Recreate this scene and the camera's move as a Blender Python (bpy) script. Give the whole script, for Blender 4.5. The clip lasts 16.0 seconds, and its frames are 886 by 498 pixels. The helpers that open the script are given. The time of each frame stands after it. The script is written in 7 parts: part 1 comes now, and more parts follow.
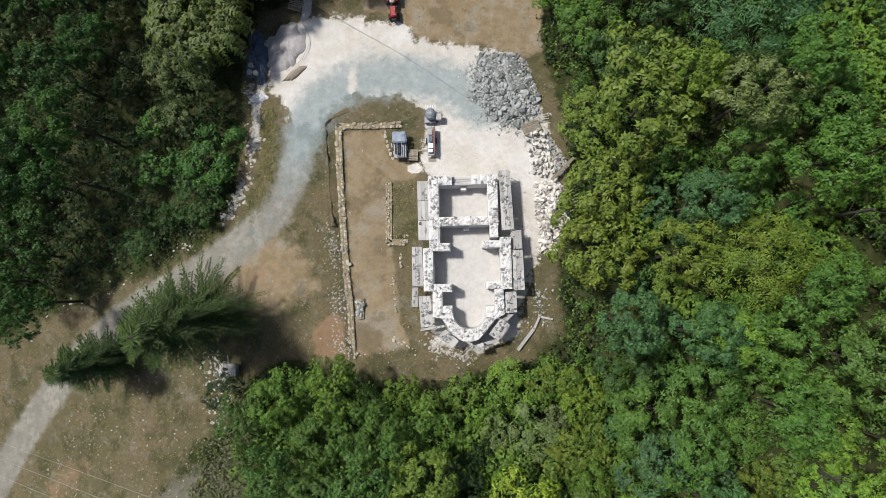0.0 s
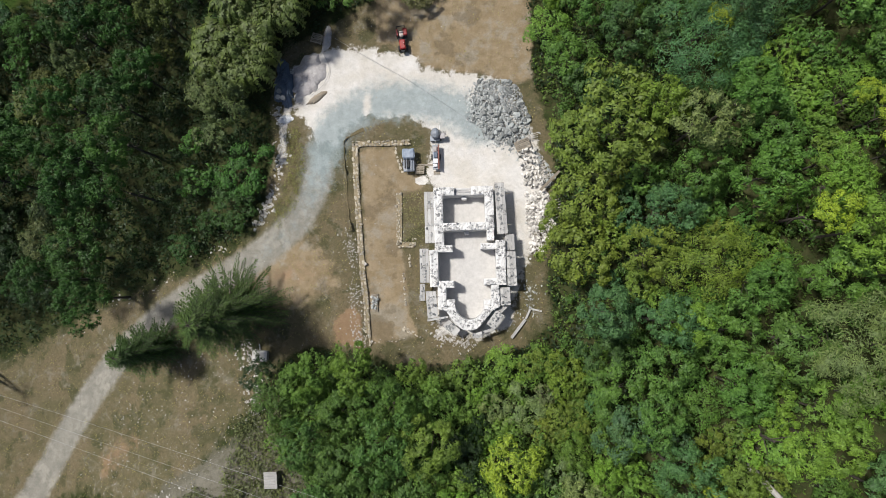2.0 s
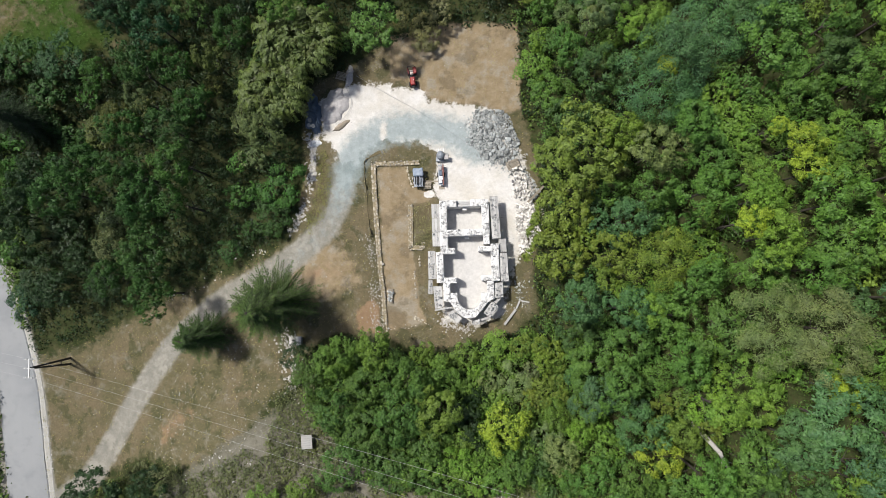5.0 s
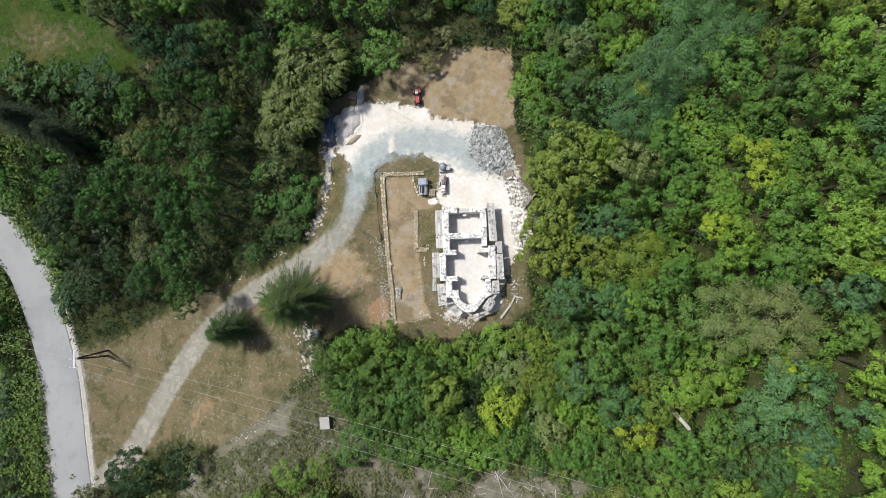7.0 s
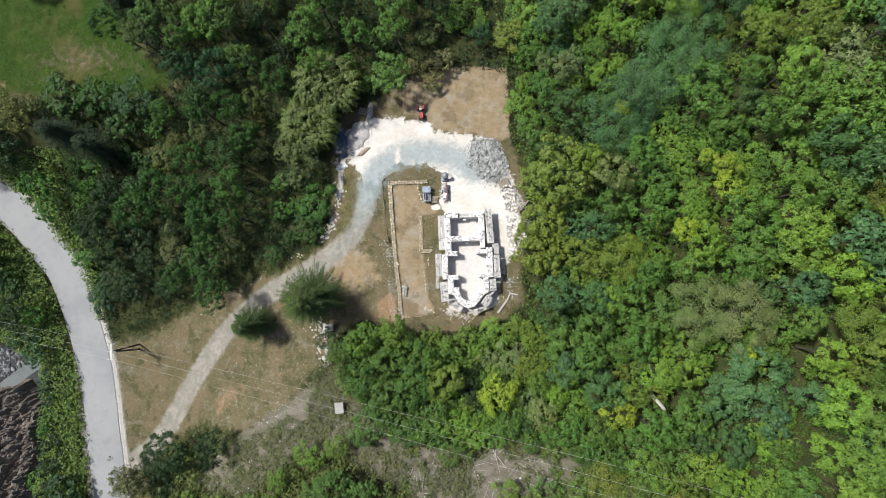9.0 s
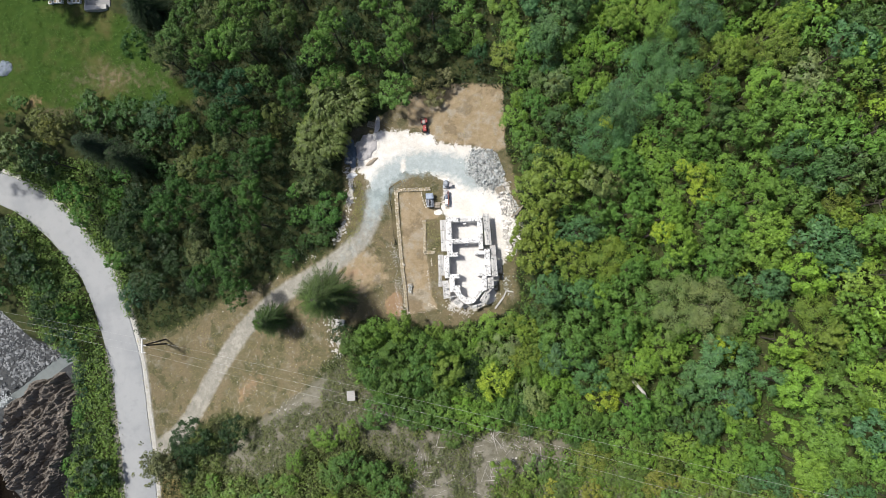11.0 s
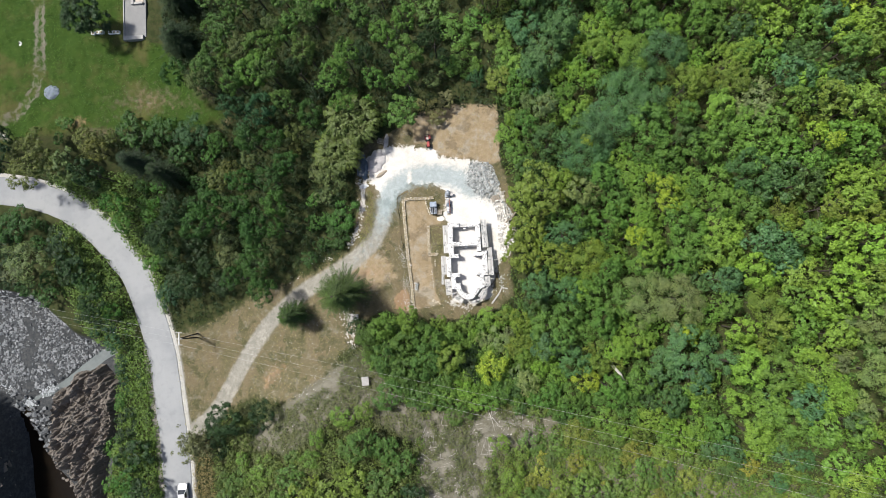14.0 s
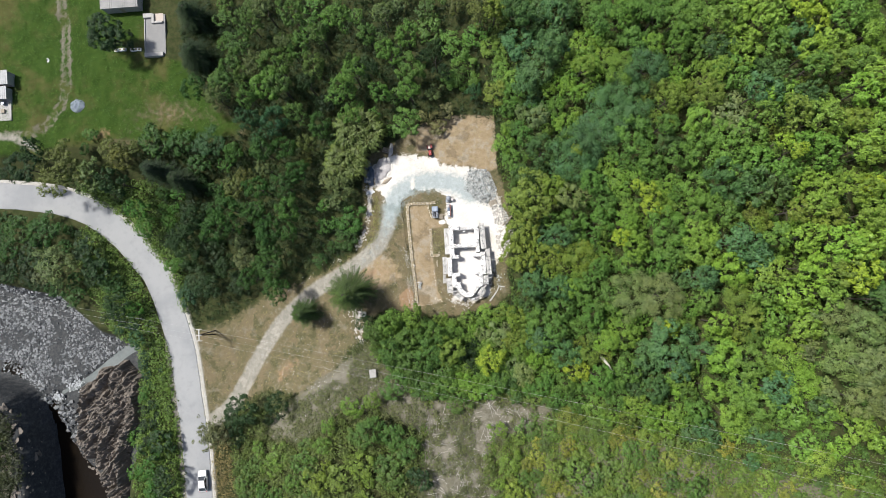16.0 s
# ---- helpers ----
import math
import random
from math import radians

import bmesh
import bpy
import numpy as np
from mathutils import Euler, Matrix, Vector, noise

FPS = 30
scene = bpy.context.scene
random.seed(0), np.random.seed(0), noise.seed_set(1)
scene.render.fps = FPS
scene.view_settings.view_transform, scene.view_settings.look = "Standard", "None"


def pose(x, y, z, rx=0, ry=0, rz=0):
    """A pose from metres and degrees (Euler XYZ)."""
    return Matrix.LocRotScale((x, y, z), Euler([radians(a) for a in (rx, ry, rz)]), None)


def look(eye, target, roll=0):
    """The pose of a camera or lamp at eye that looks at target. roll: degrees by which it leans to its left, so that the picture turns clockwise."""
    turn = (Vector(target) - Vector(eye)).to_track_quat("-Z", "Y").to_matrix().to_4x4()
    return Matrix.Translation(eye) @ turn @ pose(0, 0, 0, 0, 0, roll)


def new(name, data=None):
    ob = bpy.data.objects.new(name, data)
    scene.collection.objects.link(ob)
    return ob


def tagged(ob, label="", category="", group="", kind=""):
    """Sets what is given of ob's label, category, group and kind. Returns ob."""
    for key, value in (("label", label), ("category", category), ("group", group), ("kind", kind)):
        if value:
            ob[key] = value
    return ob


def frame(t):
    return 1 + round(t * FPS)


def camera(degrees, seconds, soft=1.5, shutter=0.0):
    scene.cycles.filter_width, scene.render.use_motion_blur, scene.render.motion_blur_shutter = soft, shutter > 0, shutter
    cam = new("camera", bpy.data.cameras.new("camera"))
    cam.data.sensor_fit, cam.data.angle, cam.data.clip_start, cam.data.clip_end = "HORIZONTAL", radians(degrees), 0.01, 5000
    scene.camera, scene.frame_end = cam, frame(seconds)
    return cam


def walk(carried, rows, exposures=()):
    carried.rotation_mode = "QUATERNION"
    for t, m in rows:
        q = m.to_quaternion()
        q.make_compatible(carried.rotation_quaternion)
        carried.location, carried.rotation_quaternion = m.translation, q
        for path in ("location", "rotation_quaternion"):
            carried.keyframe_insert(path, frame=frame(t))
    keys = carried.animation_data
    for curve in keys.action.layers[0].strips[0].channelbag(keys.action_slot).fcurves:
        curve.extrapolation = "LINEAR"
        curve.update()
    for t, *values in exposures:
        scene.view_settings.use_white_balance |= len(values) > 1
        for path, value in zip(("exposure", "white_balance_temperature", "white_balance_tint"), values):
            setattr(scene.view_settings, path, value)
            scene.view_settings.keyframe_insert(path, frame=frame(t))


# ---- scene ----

# ---- camera: a drone that climbs straight up ----
cam = camera(72.0, 16.0, 0.5)
walk(cam, [
    (0, pose(0.286, -2.930, 51.839, 3.331, 2.572, -1.259)),
    (1, pose(0.296, -3.099, 55.763, 3.339, 2.584, -1.337)),
    (2, pose(0.310, -3.266, 59.737, 3.347, 2.595, -1.419)),
    (3, pose(0.328, -3.432, 63.755, 3.355, 2.607, -1.507)),
    (4, pose(0.350, -3.596, 67.811, 3.363, 2.618, -1.599)),
    (5, pose(0.376, -3.759, 71.899, 3.371, 2.630, -1.696)),
    (6, pose(0.405, -3.920, 76.013, 3.379, 2.641, -1.799)),
    (7, pose(0.439, -4.080, 80.149, 3.387, 2.653, -1.906)),
    (8, pose(0.476, -4.238, 84.299, 3.395, 2.665, -2.019)),
    (9, pose(0.517, -4.395, 88.459, 3.403, 2.676, -2.136)),
    (10, pose(0.562, -4.550, 92.622, 3.411, 2.688, -2.258)),
    (11, pose(0.611, -4.704, 96.783, 3.419, 2.699, -2.386)),
    (12, pose(0.664, -4.856, 100.936, 3.427, 2.711, -2.518)),
    (13, pose(0.720, -5.006, 105.076, 3.435, 2.722, -2.656)),
    (14, pose(0.781, -5.155, 109.196, 3.443, 2.734, -2.798)),
    (15, pose(0.845, -5.303, 113.290, 3.451, 2.745, -2.945)),
    (16, pose(0.913, -5.449, 117.354, 3.459, 2.757, -3.097)),
], exposures=[(0, 0.0), (4, 0.16), (9, 0.36), (16, 0.56)])

# ---- light ----
SUN_EL, SUN_FROM = radians(59), (-0.87, 0.49)
world = bpy.data.worlds.new("world")
world.use_nodes = True
scene.world = world
sky = world.node_tree.nodes.new("ShaderNodeTexSky")
sky.sky_type, sky.sun_disc, sky.sun_elevation, sky.sun_rotation = "NISHITA", False, SUN_EL, math.atan2(*SUN_FROM)
sky.dust_density, sky.ozone_density = 2.5, 0.8
background = world.node_tree.nodes["Background"]
background.inputs["Strength"].default_value = 0.105
world.node_tree.links.new(sky.outputs[0], background.inputs["Color"])
sun = new("sun", bpy.data.lights.new("sun", "SUN"))
sun.data.energy, sun.data.angle, sun.data.color = 4.8, radians(5), (1.0, 0.97, 0.92)
sun.matrix_world = look((SUN_FROM[0] * 100, SUN_FROM[1] * 100, 100 * math.tan(SUN_EL)), (0, 0, 0))

# ---- small helpers ----
rng = random.Random(7)


def smooth(u):
    u = np.clip(u, 0, 1)
    return u * u * (3 - 2 * u)


def soft_ramp(v, k=1.5):
    return np.where(v > 20, v, np.log1p(np.exp(np.clip(v, -50, 20) * k)) / k)


def line_distance(x, y, pts):
    """Distance of the points x, y to a polyline."""
    best = np.full(np.shape(x), 1e9)
    for (x0, y0), (x1, y1) in zip(pts, pts[1:]):
        dx, dy = x1 - x0, y1 - y0
        u = np.clip(((x - x0) * dx + (y - y0) * dy) / (dx * dx + dy * dy), 0, 1)
        best = np.minimum(best, np.hypot(x - x0 - u * dx, y - y0 - u * dy))
    return best


def inside(x, y, poly):
    """Signed distance to a polygon's edge: positive inside it."""
    ring = list(poly) + [poly[0]]
    odd = np.zeros(np.shape(x), bool)
    for (x0, y0), (x1, y1) in zip(ring, ring[1:]):
        odd ^= ((y0 > y) != (y1 > y)) & (x < (x1 - x0) * (y - y0) / (y1 - y0 + 1e-12) + x0)
    return np.where(odd, 1, -1) * line_distance(x, y, ring)


def round_line(pts, steps=8):
    """A Catmull-Rom curve through the points."""
    pts = [np.array(p, float) for p in pts]
    full = [2 * pts[0] - pts[1]] + pts + [2 * pts[-1] - pts[-2]]
    out = []
    for a, b, c, d in zip(full, full[1:], full[2:], full[3:]):
        for i in range(steps):
            u = i / steps
            out.append(tuple(0.5 * (2 * b + (c - a) * u + (2 * a - 5 * b + 4 * c - d) * u * u + (3 * b - a - 3 * c + d) * u ** 3)))
    return out + [tuple(pts[-1])]


# ---- the plan: roads, clearing, meadow, river ----
ROAD = round_line([(-52, -75), (-55.5, -55), (-56.4, -45), (-56.7, -38), (-57.2, -31.4), (-58.0, -24.8), (-59.1, -16.0), (-61.1, -8.2), (-62.5, -4.2), (-64.3, 0.2), (-67.3, 4.2),
                   (-71.1, 8.8), (-77.6, 13.9), (-84.2, 16.7), (-91.3, 18.1), (-97.5, 18.9), (-110, 20.1), (-150, 24)], 5)
TRACK = round_line([(-55.8, -31.2), (-53.4, -30.0), (-49.2, -27.0), (-45.3, -21.4), (-42.0, -16.3), (-37.5, -10.4), (-33.7, -7.2), (-30.0, -4.6), (-25.1, -2.1), (-21.0, 0.1), (-17.6, 2.8)], 4)
DRIVE = round_line([(-21.0, 0.1), (-17.4, 2.8), (-15.3, 6.0), (-14.3, 9.0), (-12.9, 12.6), (-9.7, 14.9), (-5.5, 15.3), (-1.0, 14.3), (1.5, 12.4)], 4)
CLEARING = [(-19.5, 18.5), (-17.5, 21.5), (-13.6, 23.1), (-8, 26), (-1.2, 27.4), (6.6, 26.8), (6.9, 17.9), (8.0, 13.4), (9.0, 7.3), (8.4, 1.3), (7.6, -3.0), (8.2, -7.0),
            (5.0, -9.5), (1.1, -10.2), (-3.4, -11.2), (-6.6, -10.8), (-10.9, -9.7), (-15.2, -9.0), (-18.6, -10.2), (-20.9, -14.4), (-23.7, -18.5), (-27, -22.5), (-33.6, -25.5),
            (-41.5, -24.5), (-48, -28.4), (-54.5, -32), (-55.8, -24.8), (-57.2, -10.9), (-49.8, -9.2), (-41, -4.6), (-29.8, -0.9), (-22.6, 2.2), (-20.2, 5.2), (-19.4, 10)]
WHITE = [(-17, 14.5), (-17.6, 19), (-14.2, 20.8), (-10.7, 21.2), (-7.5, 20.3), (-5.5, 20.4), (-3.7, 18.6), (-0.5, 18.0), (2.1, 17.7), (4.3, 16.8), (6.6, 12.6), (7.4, 9.7),
         (8.3, 6.7), (7.9, 2.6), (6.4, 0.2), (5.2, -3.5), (4.2, -7.4), (1.0, -8.8), (-3.0, -8.2), (-3.4, -6.0), (-3.0, 6.4), (-3.9, 7.2), (-3.2, 12.2), (-5.5, 13.5), (-9, 13.7), (-11.8, 12.6), (-12.6, 11), (-14.6, 11)]
SOIL_NORTH = [(-8.5, 26.5), (-1.2, 28), (7.0, 27.4), (6.9, 16.8), (4.3, 16.6), (2.1, 17.6), (-0.5, 17.9), (-3.7, 18.6), (-5.5, 20.6), (-8.5, 21.3)]
SOIL_TERRACE = [(-10.4, 10.6), (-7.0, 10.6), (-6.4, 8.2), (-4.0, 7.4), (-4.2, 6.2), (-6.3, 6.2), (-6.4, 0.6), (-6.1, -1.8), (-5.9, -5.6), (-5.0, -8.2), (-9.7, -8.9)]
SOIL_RED = [(-13.2, -6.2), (-11.3, -5.2), (-10.4, -6.0), (-10.5, -9.2), (-13.2, -8.6)]
STONY = [(-42, -22.5), (-38, -17), (-33, -15.5), (-32, -19), (-37, -24)]
PATCH = [(-20.5, -1.0), (-16.8, 0.8), (-14.6, -0.2), (-13.6, -2.6), (-16.5, -4.0), (-20, -3.2)]
MEADOW = [(-120, 75), (-78, 66), (-64, 62), (-62, 45.5), (-55.9, 43.4), (-49, 34.6), (-43.3, 29.5), (-44.5, 27), (-55.8, 26.6), (-70.9, 27.8), (-83, 27.6), (-88, 26.4), (-120, 27)]
DRY_TURF = [(-71, 27.5), (-70, 36), (-62, 39), (-54, 38), (-47, 33), (-44, 28)]
MEADOW_PATH = round_line([(-81.0, 62), (-80.7, 56), (-80.0, 51), (-80.1, 43.9), (-80.6, 38), (-82.9, 33.6), (-88.3, 30.4), (-94.3, 30.4), (-120, 31)], 4)
MEADOW_TRACK = round_line([(-120, 31.4), (-94.3, 30.4), (-90.2, 29.2), (-87.4, 27.7)], 4)
BARE = [(-43, -33), (-37, -27), (-32, -23.5), (-24, -18.5), (-19, -15.5), (-14.5, -22), (-8, -26), (4, -25.5), (14, -28), (8, -31), (2.5, -34), (1.5, -48), (-11, -48), (-9.5, -31), (-17, -27.5), (-25, -27), (-33, -33)]
SCRUB = [(-10, -27), (4, -25.5), (20, -29), (45, -34), (90, -43), (120, -60), (60, -90), (-12, -60)]
GORGE = [(-150, 2), (-102, 2), (-86, -2), (-77, -10), (-68, -13), (-67.5, -30), (-71, -42), (-72, -60), (-80, -90), (-150, -90)]
POOL = [(-91.5, -26), (-88, -30), (-84.7, -36.7), (-80, -41.7), (-78, -47), (-76, -90), (-92, -90), (-89, -46), (-90, -36)]
STREAM = round_line([(-69, -14.0), (-73, -15.0), (-77, -17.5), (-81, -20.3), (-85, -22.4), (-89, -24), (-91, -28)], 4)
FAR_BANK = [(-150, -17), (-99.5, -19), (-93.8, -22), (-90, -28), (-89, -35), (-88, -45), (-88, -90), (-150, -90)]
OUTCROP = [(-84, -22.5), (-78, -18.2), (-73.5, -17.2), (-70, -21), (-69.6, -29.5), (-73.5, -37), (-72.5, -46), (-77.5, -48), (-79.5, -40.5), (-84.5, -34)]


TRENCH = round_line([(-11.25, 2.4), (-11.6, 4.1), (-11.75, 7.7), (-12.0, 10.6), (-11.8, 11.6), (-10.8, 12.0), (-9.9, 12.35)], 10)


def height(x, y):
    """The ground's height."""
    x, y = np.asarray(x, float), np.asarray(y, float)
    xe, ye = np.minimum(x, 95), np.maximum(y, -80)
    z = -6 * smooth((-12 - x) / 42) + 0.46 * soft_ramp(xe - 9.5) * (1 - 0.2 * smooth((y - 5) / 35))
    z = z + 0.3 * soft_ramp(-11.5 - ye) * smooth((x + 48) / 24) + 4 * smooth((y - 18) / 12) * smooth((-28 - x) / 20)
    z = z + (-6.0 - z) * smooth((9 - line_distance(x, y, ROAD)) / 6)
    g = inside(x, y, GORGE)
    z = z + (-11.0 - z) * smooth((g + 1) / 4)
    z = z - 1.6 * smooth((inside(x, y, OUTCROP) + 0.2) / 1.5) * smooth(g / 2)
    z = z + 8.5 * smooth(inside(x, y, FAR_BANK) / 2.4) * smooth(g / 2)
    z = z - 2.2 * smooth((inside(x, y, POOL) + 1) / 2.5) * smooth(g / 3)
    z = z - 0.5 * smooth((1.6 - line_distance(x, y, STREAM)) / 1.2)
    return z


def ground_z(x, y):
    return float(height(np.array([x]), np.array([y]))[0])


# ---- materials ----
class Nodes:
    """A short way to write node trees."""

    def __init__(self, name):
        self.mat = bpy.data.materials.new(name)
        self.mat.use_nodes = True
        self.tree = self.mat.node_tree
        self.bsdf = self.tree.nodes["Principled BSDF"]
        self.place = self.add("ShaderNodeNewGeometry").outputs["Position"]

    def add(self, kind):
        return self.tree.nodes.new(kind)

    def put(self, socket, value):
        if isinstance(value, bpy.types.NodeSocket):
            self.tree.links.new(value, socket)
        elif isinstance(value, (tuple, list)) and len(value) == 3 and socket.type == "RGBA":
            socket.default_value = (*value, 1)
        else:
            socket.default_value = value

    def noise(self, scale, detail=3.0, rough=0.6):
        node = self.add("ShaderNodeTexNoise")
        self.put(node.inputs["Vector"], self.place)
        node.inputs["Scale"].default_value, node.inputs["Detail"].default_value, node.inputs["Roughness"].default_value = scale, detail, rough
        return node.outputs["Fac"]

    def calc(self, op, a, b=0.0):
        node = self.add("ShaderNodeMath")
        node.operation = op
        self.put(node.inputs[0], a)
        self.put(node.inputs[1], b)
        return node.outputs[0]

    def span(self, v, a, b, c=0.0, d=1.0):
        node = self.add("ShaderNodeMapRange")
        node.interpolation_type = "SMOOTHSTEP"
        for i, value in enumerate((v, a, b, c, d)):
            self.put(node.inputs[i], value)
        return node.outputs[0]

    def mix(self, fac, a, b, blend="MIX"):
        node = self.add("ShaderNodeMix")
        node.data_type, node.blend_type = "RGBA", blend
        self.put(node.inputs[0], fac)
        self.put(node.inputs[6], a)
        self.put(node.inputs[7], b)
        return node.outputs[2]

    def bump(self, v, strength, distance):
        node = self.add("ShaderNodeBump")
        node.inputs["Strength"].default_value, node.inputs["Distance"].default_value = strength, distance
        self.put(node.inputs["Height"], v)
        self.put(self.bsdf.inputs["Normal"], node.outputs[0])

    def done(self, colour, rough=0.8, metal=0.0, spec=0.3):
        self.put(self.bsdf.inputs["Base Color"], colour)
        self.put(self.bsdf.inputs["Roughness"], rough)
        self.put(self.bsdf.inputs["Metallic"], metal)
        self.put(self.bsdf.inputs["Specular IOR Level"], spec)
        return self.mat


def worn(name, colour, other, fine=14.0, coarse=1.5, rough=0.8, metal=0.0, relief=0.03, pieces=0.0, spec=0.3):
    """A weathered surface: two colours at two scales, relief, and a shift of brightness from piece to piece."""
    n = Nodes(name)
    c = n.mix(n.span(n.noise(coarse, 4), 0.35, 0.65), colour, other)
    c = n.mix(0.55, c, n.mix(n.noise(fine, 4, 0.7), tuple(0.45 * v for v in colour), tuple(min(0.95, 1.5 * v) for v in colour)))
    if pieces:
        shade = n.span(n.add("ShaderNodeObjectInfo").outputs["Random"], 0, 1, 1 - pieces, 1 + pieces * 0.5)
        c = n.mix(1.0, c, shade, "MULTIPLY")
    if relief:
        n.bump(n.noise(fine * 1.3, 5, 0.7), 0.7, relief)
    return n.done(c, rough, metal, spec)


def islands(name, colour, other, spread=0.35, rough=0.85):
    """As worn(), for many joined stones: each has a tone of its own."""
    n = Nodes(name)
    r = n.add("ShaderNodeNewGeometry").outputs["Random Per Island"]
    c = n.mix(r, colour, other)
    c = n.mix(1.0, c, n.span(n.noise(9, 4, 0.7), 0.2, 0.8, 1 - spread, 1 + spread), "MULTIPLY")
    n.bump(n.noise(16, 4, 0.7), 0.6, 0.03)
    return n.done(c, rough)


def plain(name, colour, rough=0.5, metal=0.0, spec=0.5):
    n = Nodes(name)
    c = n.mix(n.span(n.noise(3.0, 4), 0.4, 0.75), colour, tuple(0.75 * v for v in colour))
    return n.done(c, rough, metal, spec)


def make_ground():
    n = Nodes("ground")
    sep = [n.add("ShaderNodeSeparateColor") for _ in range(3)]
    for s, key in zip(sep, ("mask_a", "mask_b", "mask_c")):
        source = n.add("ShaderNodeAttribute")
        source.attribute_name = key
        n.put(s.inputs[0], source.outputs["Color"])
    dust, gravel, track = sep[0].outputs
    soil, dry, meadow = sep[1].outputs
    rock, bare, red = sep[2].outputs
    big, mid, fine, grit = n.noise(0.22, 4, 0.65), n.noise(0.9, 5, 0.7), n.noise(5.0, 5, 0.75), n.noise(22.0, 3, 0.7)
    streak = n.noise(2.2, 6, 0.8)

    def edge(m, amount=0.9, width=0.14, by=None):
        v = n.calc("ADD", m, n.calc("MULTIPLY", n.calc("SUBTRACT", by or mid, 0.5), amount))
        return n.span(v, 0.5 - width, 0.5 + width)

    col = n.mix(n.span(mid, 0.35, 0.65), (0.035, 0.045, 0.014), (0.075, 0.075, 0.03))
    col = n.mix(n.span(fine, 0.45, 0.7), col, (0.05, 0.085, 0.02))
    patch = n.noise(0.33, 6, 0.62)
    grass = n.mix(n.span(big, 0.38, 0.62), (0.30, 0.23, 0.135), (0.215, 0.182, 0.094))
    grass = n.mix(n.span(fine, 0.42, 0.75), grass, (0.145, 0.13, 0.062))
    grass = n.mix(n.calc("MULTIPLY", n.span(patch, 0.53, 0.6), 0.65), grass, (0.105, 0.108, 0.045))
    grass = n.mix(n.calc("MULTIPLY", n.span(streak, 0.52, 0.72), 0.6), grass, (0.36, 0.30, 0.2))
    grass = n.mix(n.calc("MULTIPLY", n.span(n.noise(0.55, 7, 0.8), 0.52, 0.64), 0.5), grass, (0.40, 0.355, 0.275))
    grass = n.mix(1.0, grass, (0.75, 0.78, 0.79), "MULTIPLY")
    col = n.mix(edge(dry), col, grass)
    green = n.mix(n.span(mid, 0.35, 0.7), (0.034, 0.078, 0.009), (0.052, 0.098, 0.013))
    green = n.mix(n.calc("MULTIPLY", n.span(n.noise(0.07, 5, 0.65), 0.47, 0.6), 0.75), green, (0.125, 0.112, 0.04))
    green = n.mix(n.calc("MULTIPLY", n.span(streak, 0.5, 0.7), 0.35), green, (0.075, 0.11, 0.025))
    green = n.mix(n.calc("MULTIPLY", n.span(fine, 0.45, 0.7), 0.5), green, (0.04, 0.075, 0.008))
    col = n.mix(edge(meadow), col, green)
    scree = n.mix(n.span(mid, 0.4, 0.62), (0.25, 0.232, 0.185), (0.165, 0.155, 0.112))
    scree = n.mix(n.calc("MULTIPLY", n.span(fine, 0.52, 0.75), 0.6), scree, (0.07, 0.085, 0.035))
    col = n.mix(edge(bare, 1.2), col, scree)
    earth = n.mix(n.span(mid, 0.35, 0.68), (0.335, 0.255, 0.15), (0.42, 0.33, 0.215))
    earth = n.mix(n.calc("MULTIPLY", n.span(n.noise(0.4, 5, 0.7), 0.48, 0.62), 0.8), earth, (0.42, 0.375, 0.295))
    earth = n.mix(n.calc("MULTIPLY", n.span(patch, 0.52, 0.6), 0.55), earth, (0.185, 0.145, 0.09))
    earth = n.mix(n.calc("MULTIPLY", n.span(fine, 0.48, 0.72), 0.5), earth, (0.22, 0.18, 0.10))
    col = n.mix(edge(soil, 0.7), col, earth)
    col = n.mix(n.calc("MULTIPLY", edge(red, 0.8), 0.75), col, (0.42, 0.27, 0.165))
    path = n.mix(n.span(mid, 0.35, 0.65), (0.295, 0.282, 0.24), (0.375, 0.355, 0.3))
    path = n.mix(n.calc("MULTIPLY", n.span(fine, 0.5, 0.75), 0.4), path, (0.25, 0.228, 0.18))
    path = n.mix(n.calc("MULTIPLY", n.span(n.noise(0.45, 5, 0.7), 0.5, 0.62), 0.6), path, (0.45, 0.425, 0.36))
    col = n.mix(edge(track, 0.5, 0.2), col, path)
    chalk = n.mix(n.span(big, 0.35, 0.62), (0.91, 0.88, 0.835), (0.78, 0.73, 0.65))
    chalk = n.mix(n.calc("MULTIPLY", n.span(streak, 0.5, 0.75), 0.3), chalk, (1.0, 0.99, 0.97))
    chalk = n.mix(n.calc("MULTIPLY", n.span(n.noise(0.5, 6, 0.62), 0.52, 0.66), 0.45), chalk, (0.7, 0.65, 0.575))
    col = n.mix(edge(dust, 1.1, 0.08, n.noise(0.9, 8, 0.72)), col, chalk)
    ruts = n.noise(0.8, 6, 0.8)
    slate = n.mix(n.span(mid, 0.35, 0.65), (0.34, 0.41, 0.415), (0.44, 0.515, 0.52))
    slate = n.mix(n.calc("MULTIPLY", n.span(streak, 0.55, 0.78), 0.2), slate, (0.6, 0.62, 0.61))
    slate = n.mix(n.calc("MULTIPLY", n.span(ruts, 0.5, 0.7), 0.2), slate, (0.37, 0.40, 0.40))
    col = n.mix(n.calc("MULTIPLY", edge(gravel, 1.3, 0.3, ruts), 0.85), col, slate)
    wet = n.mix(n.span(mid, 0.35, 0.65), (0.055, 0.06, 0.063), (0.11, 0.112, 0.112))
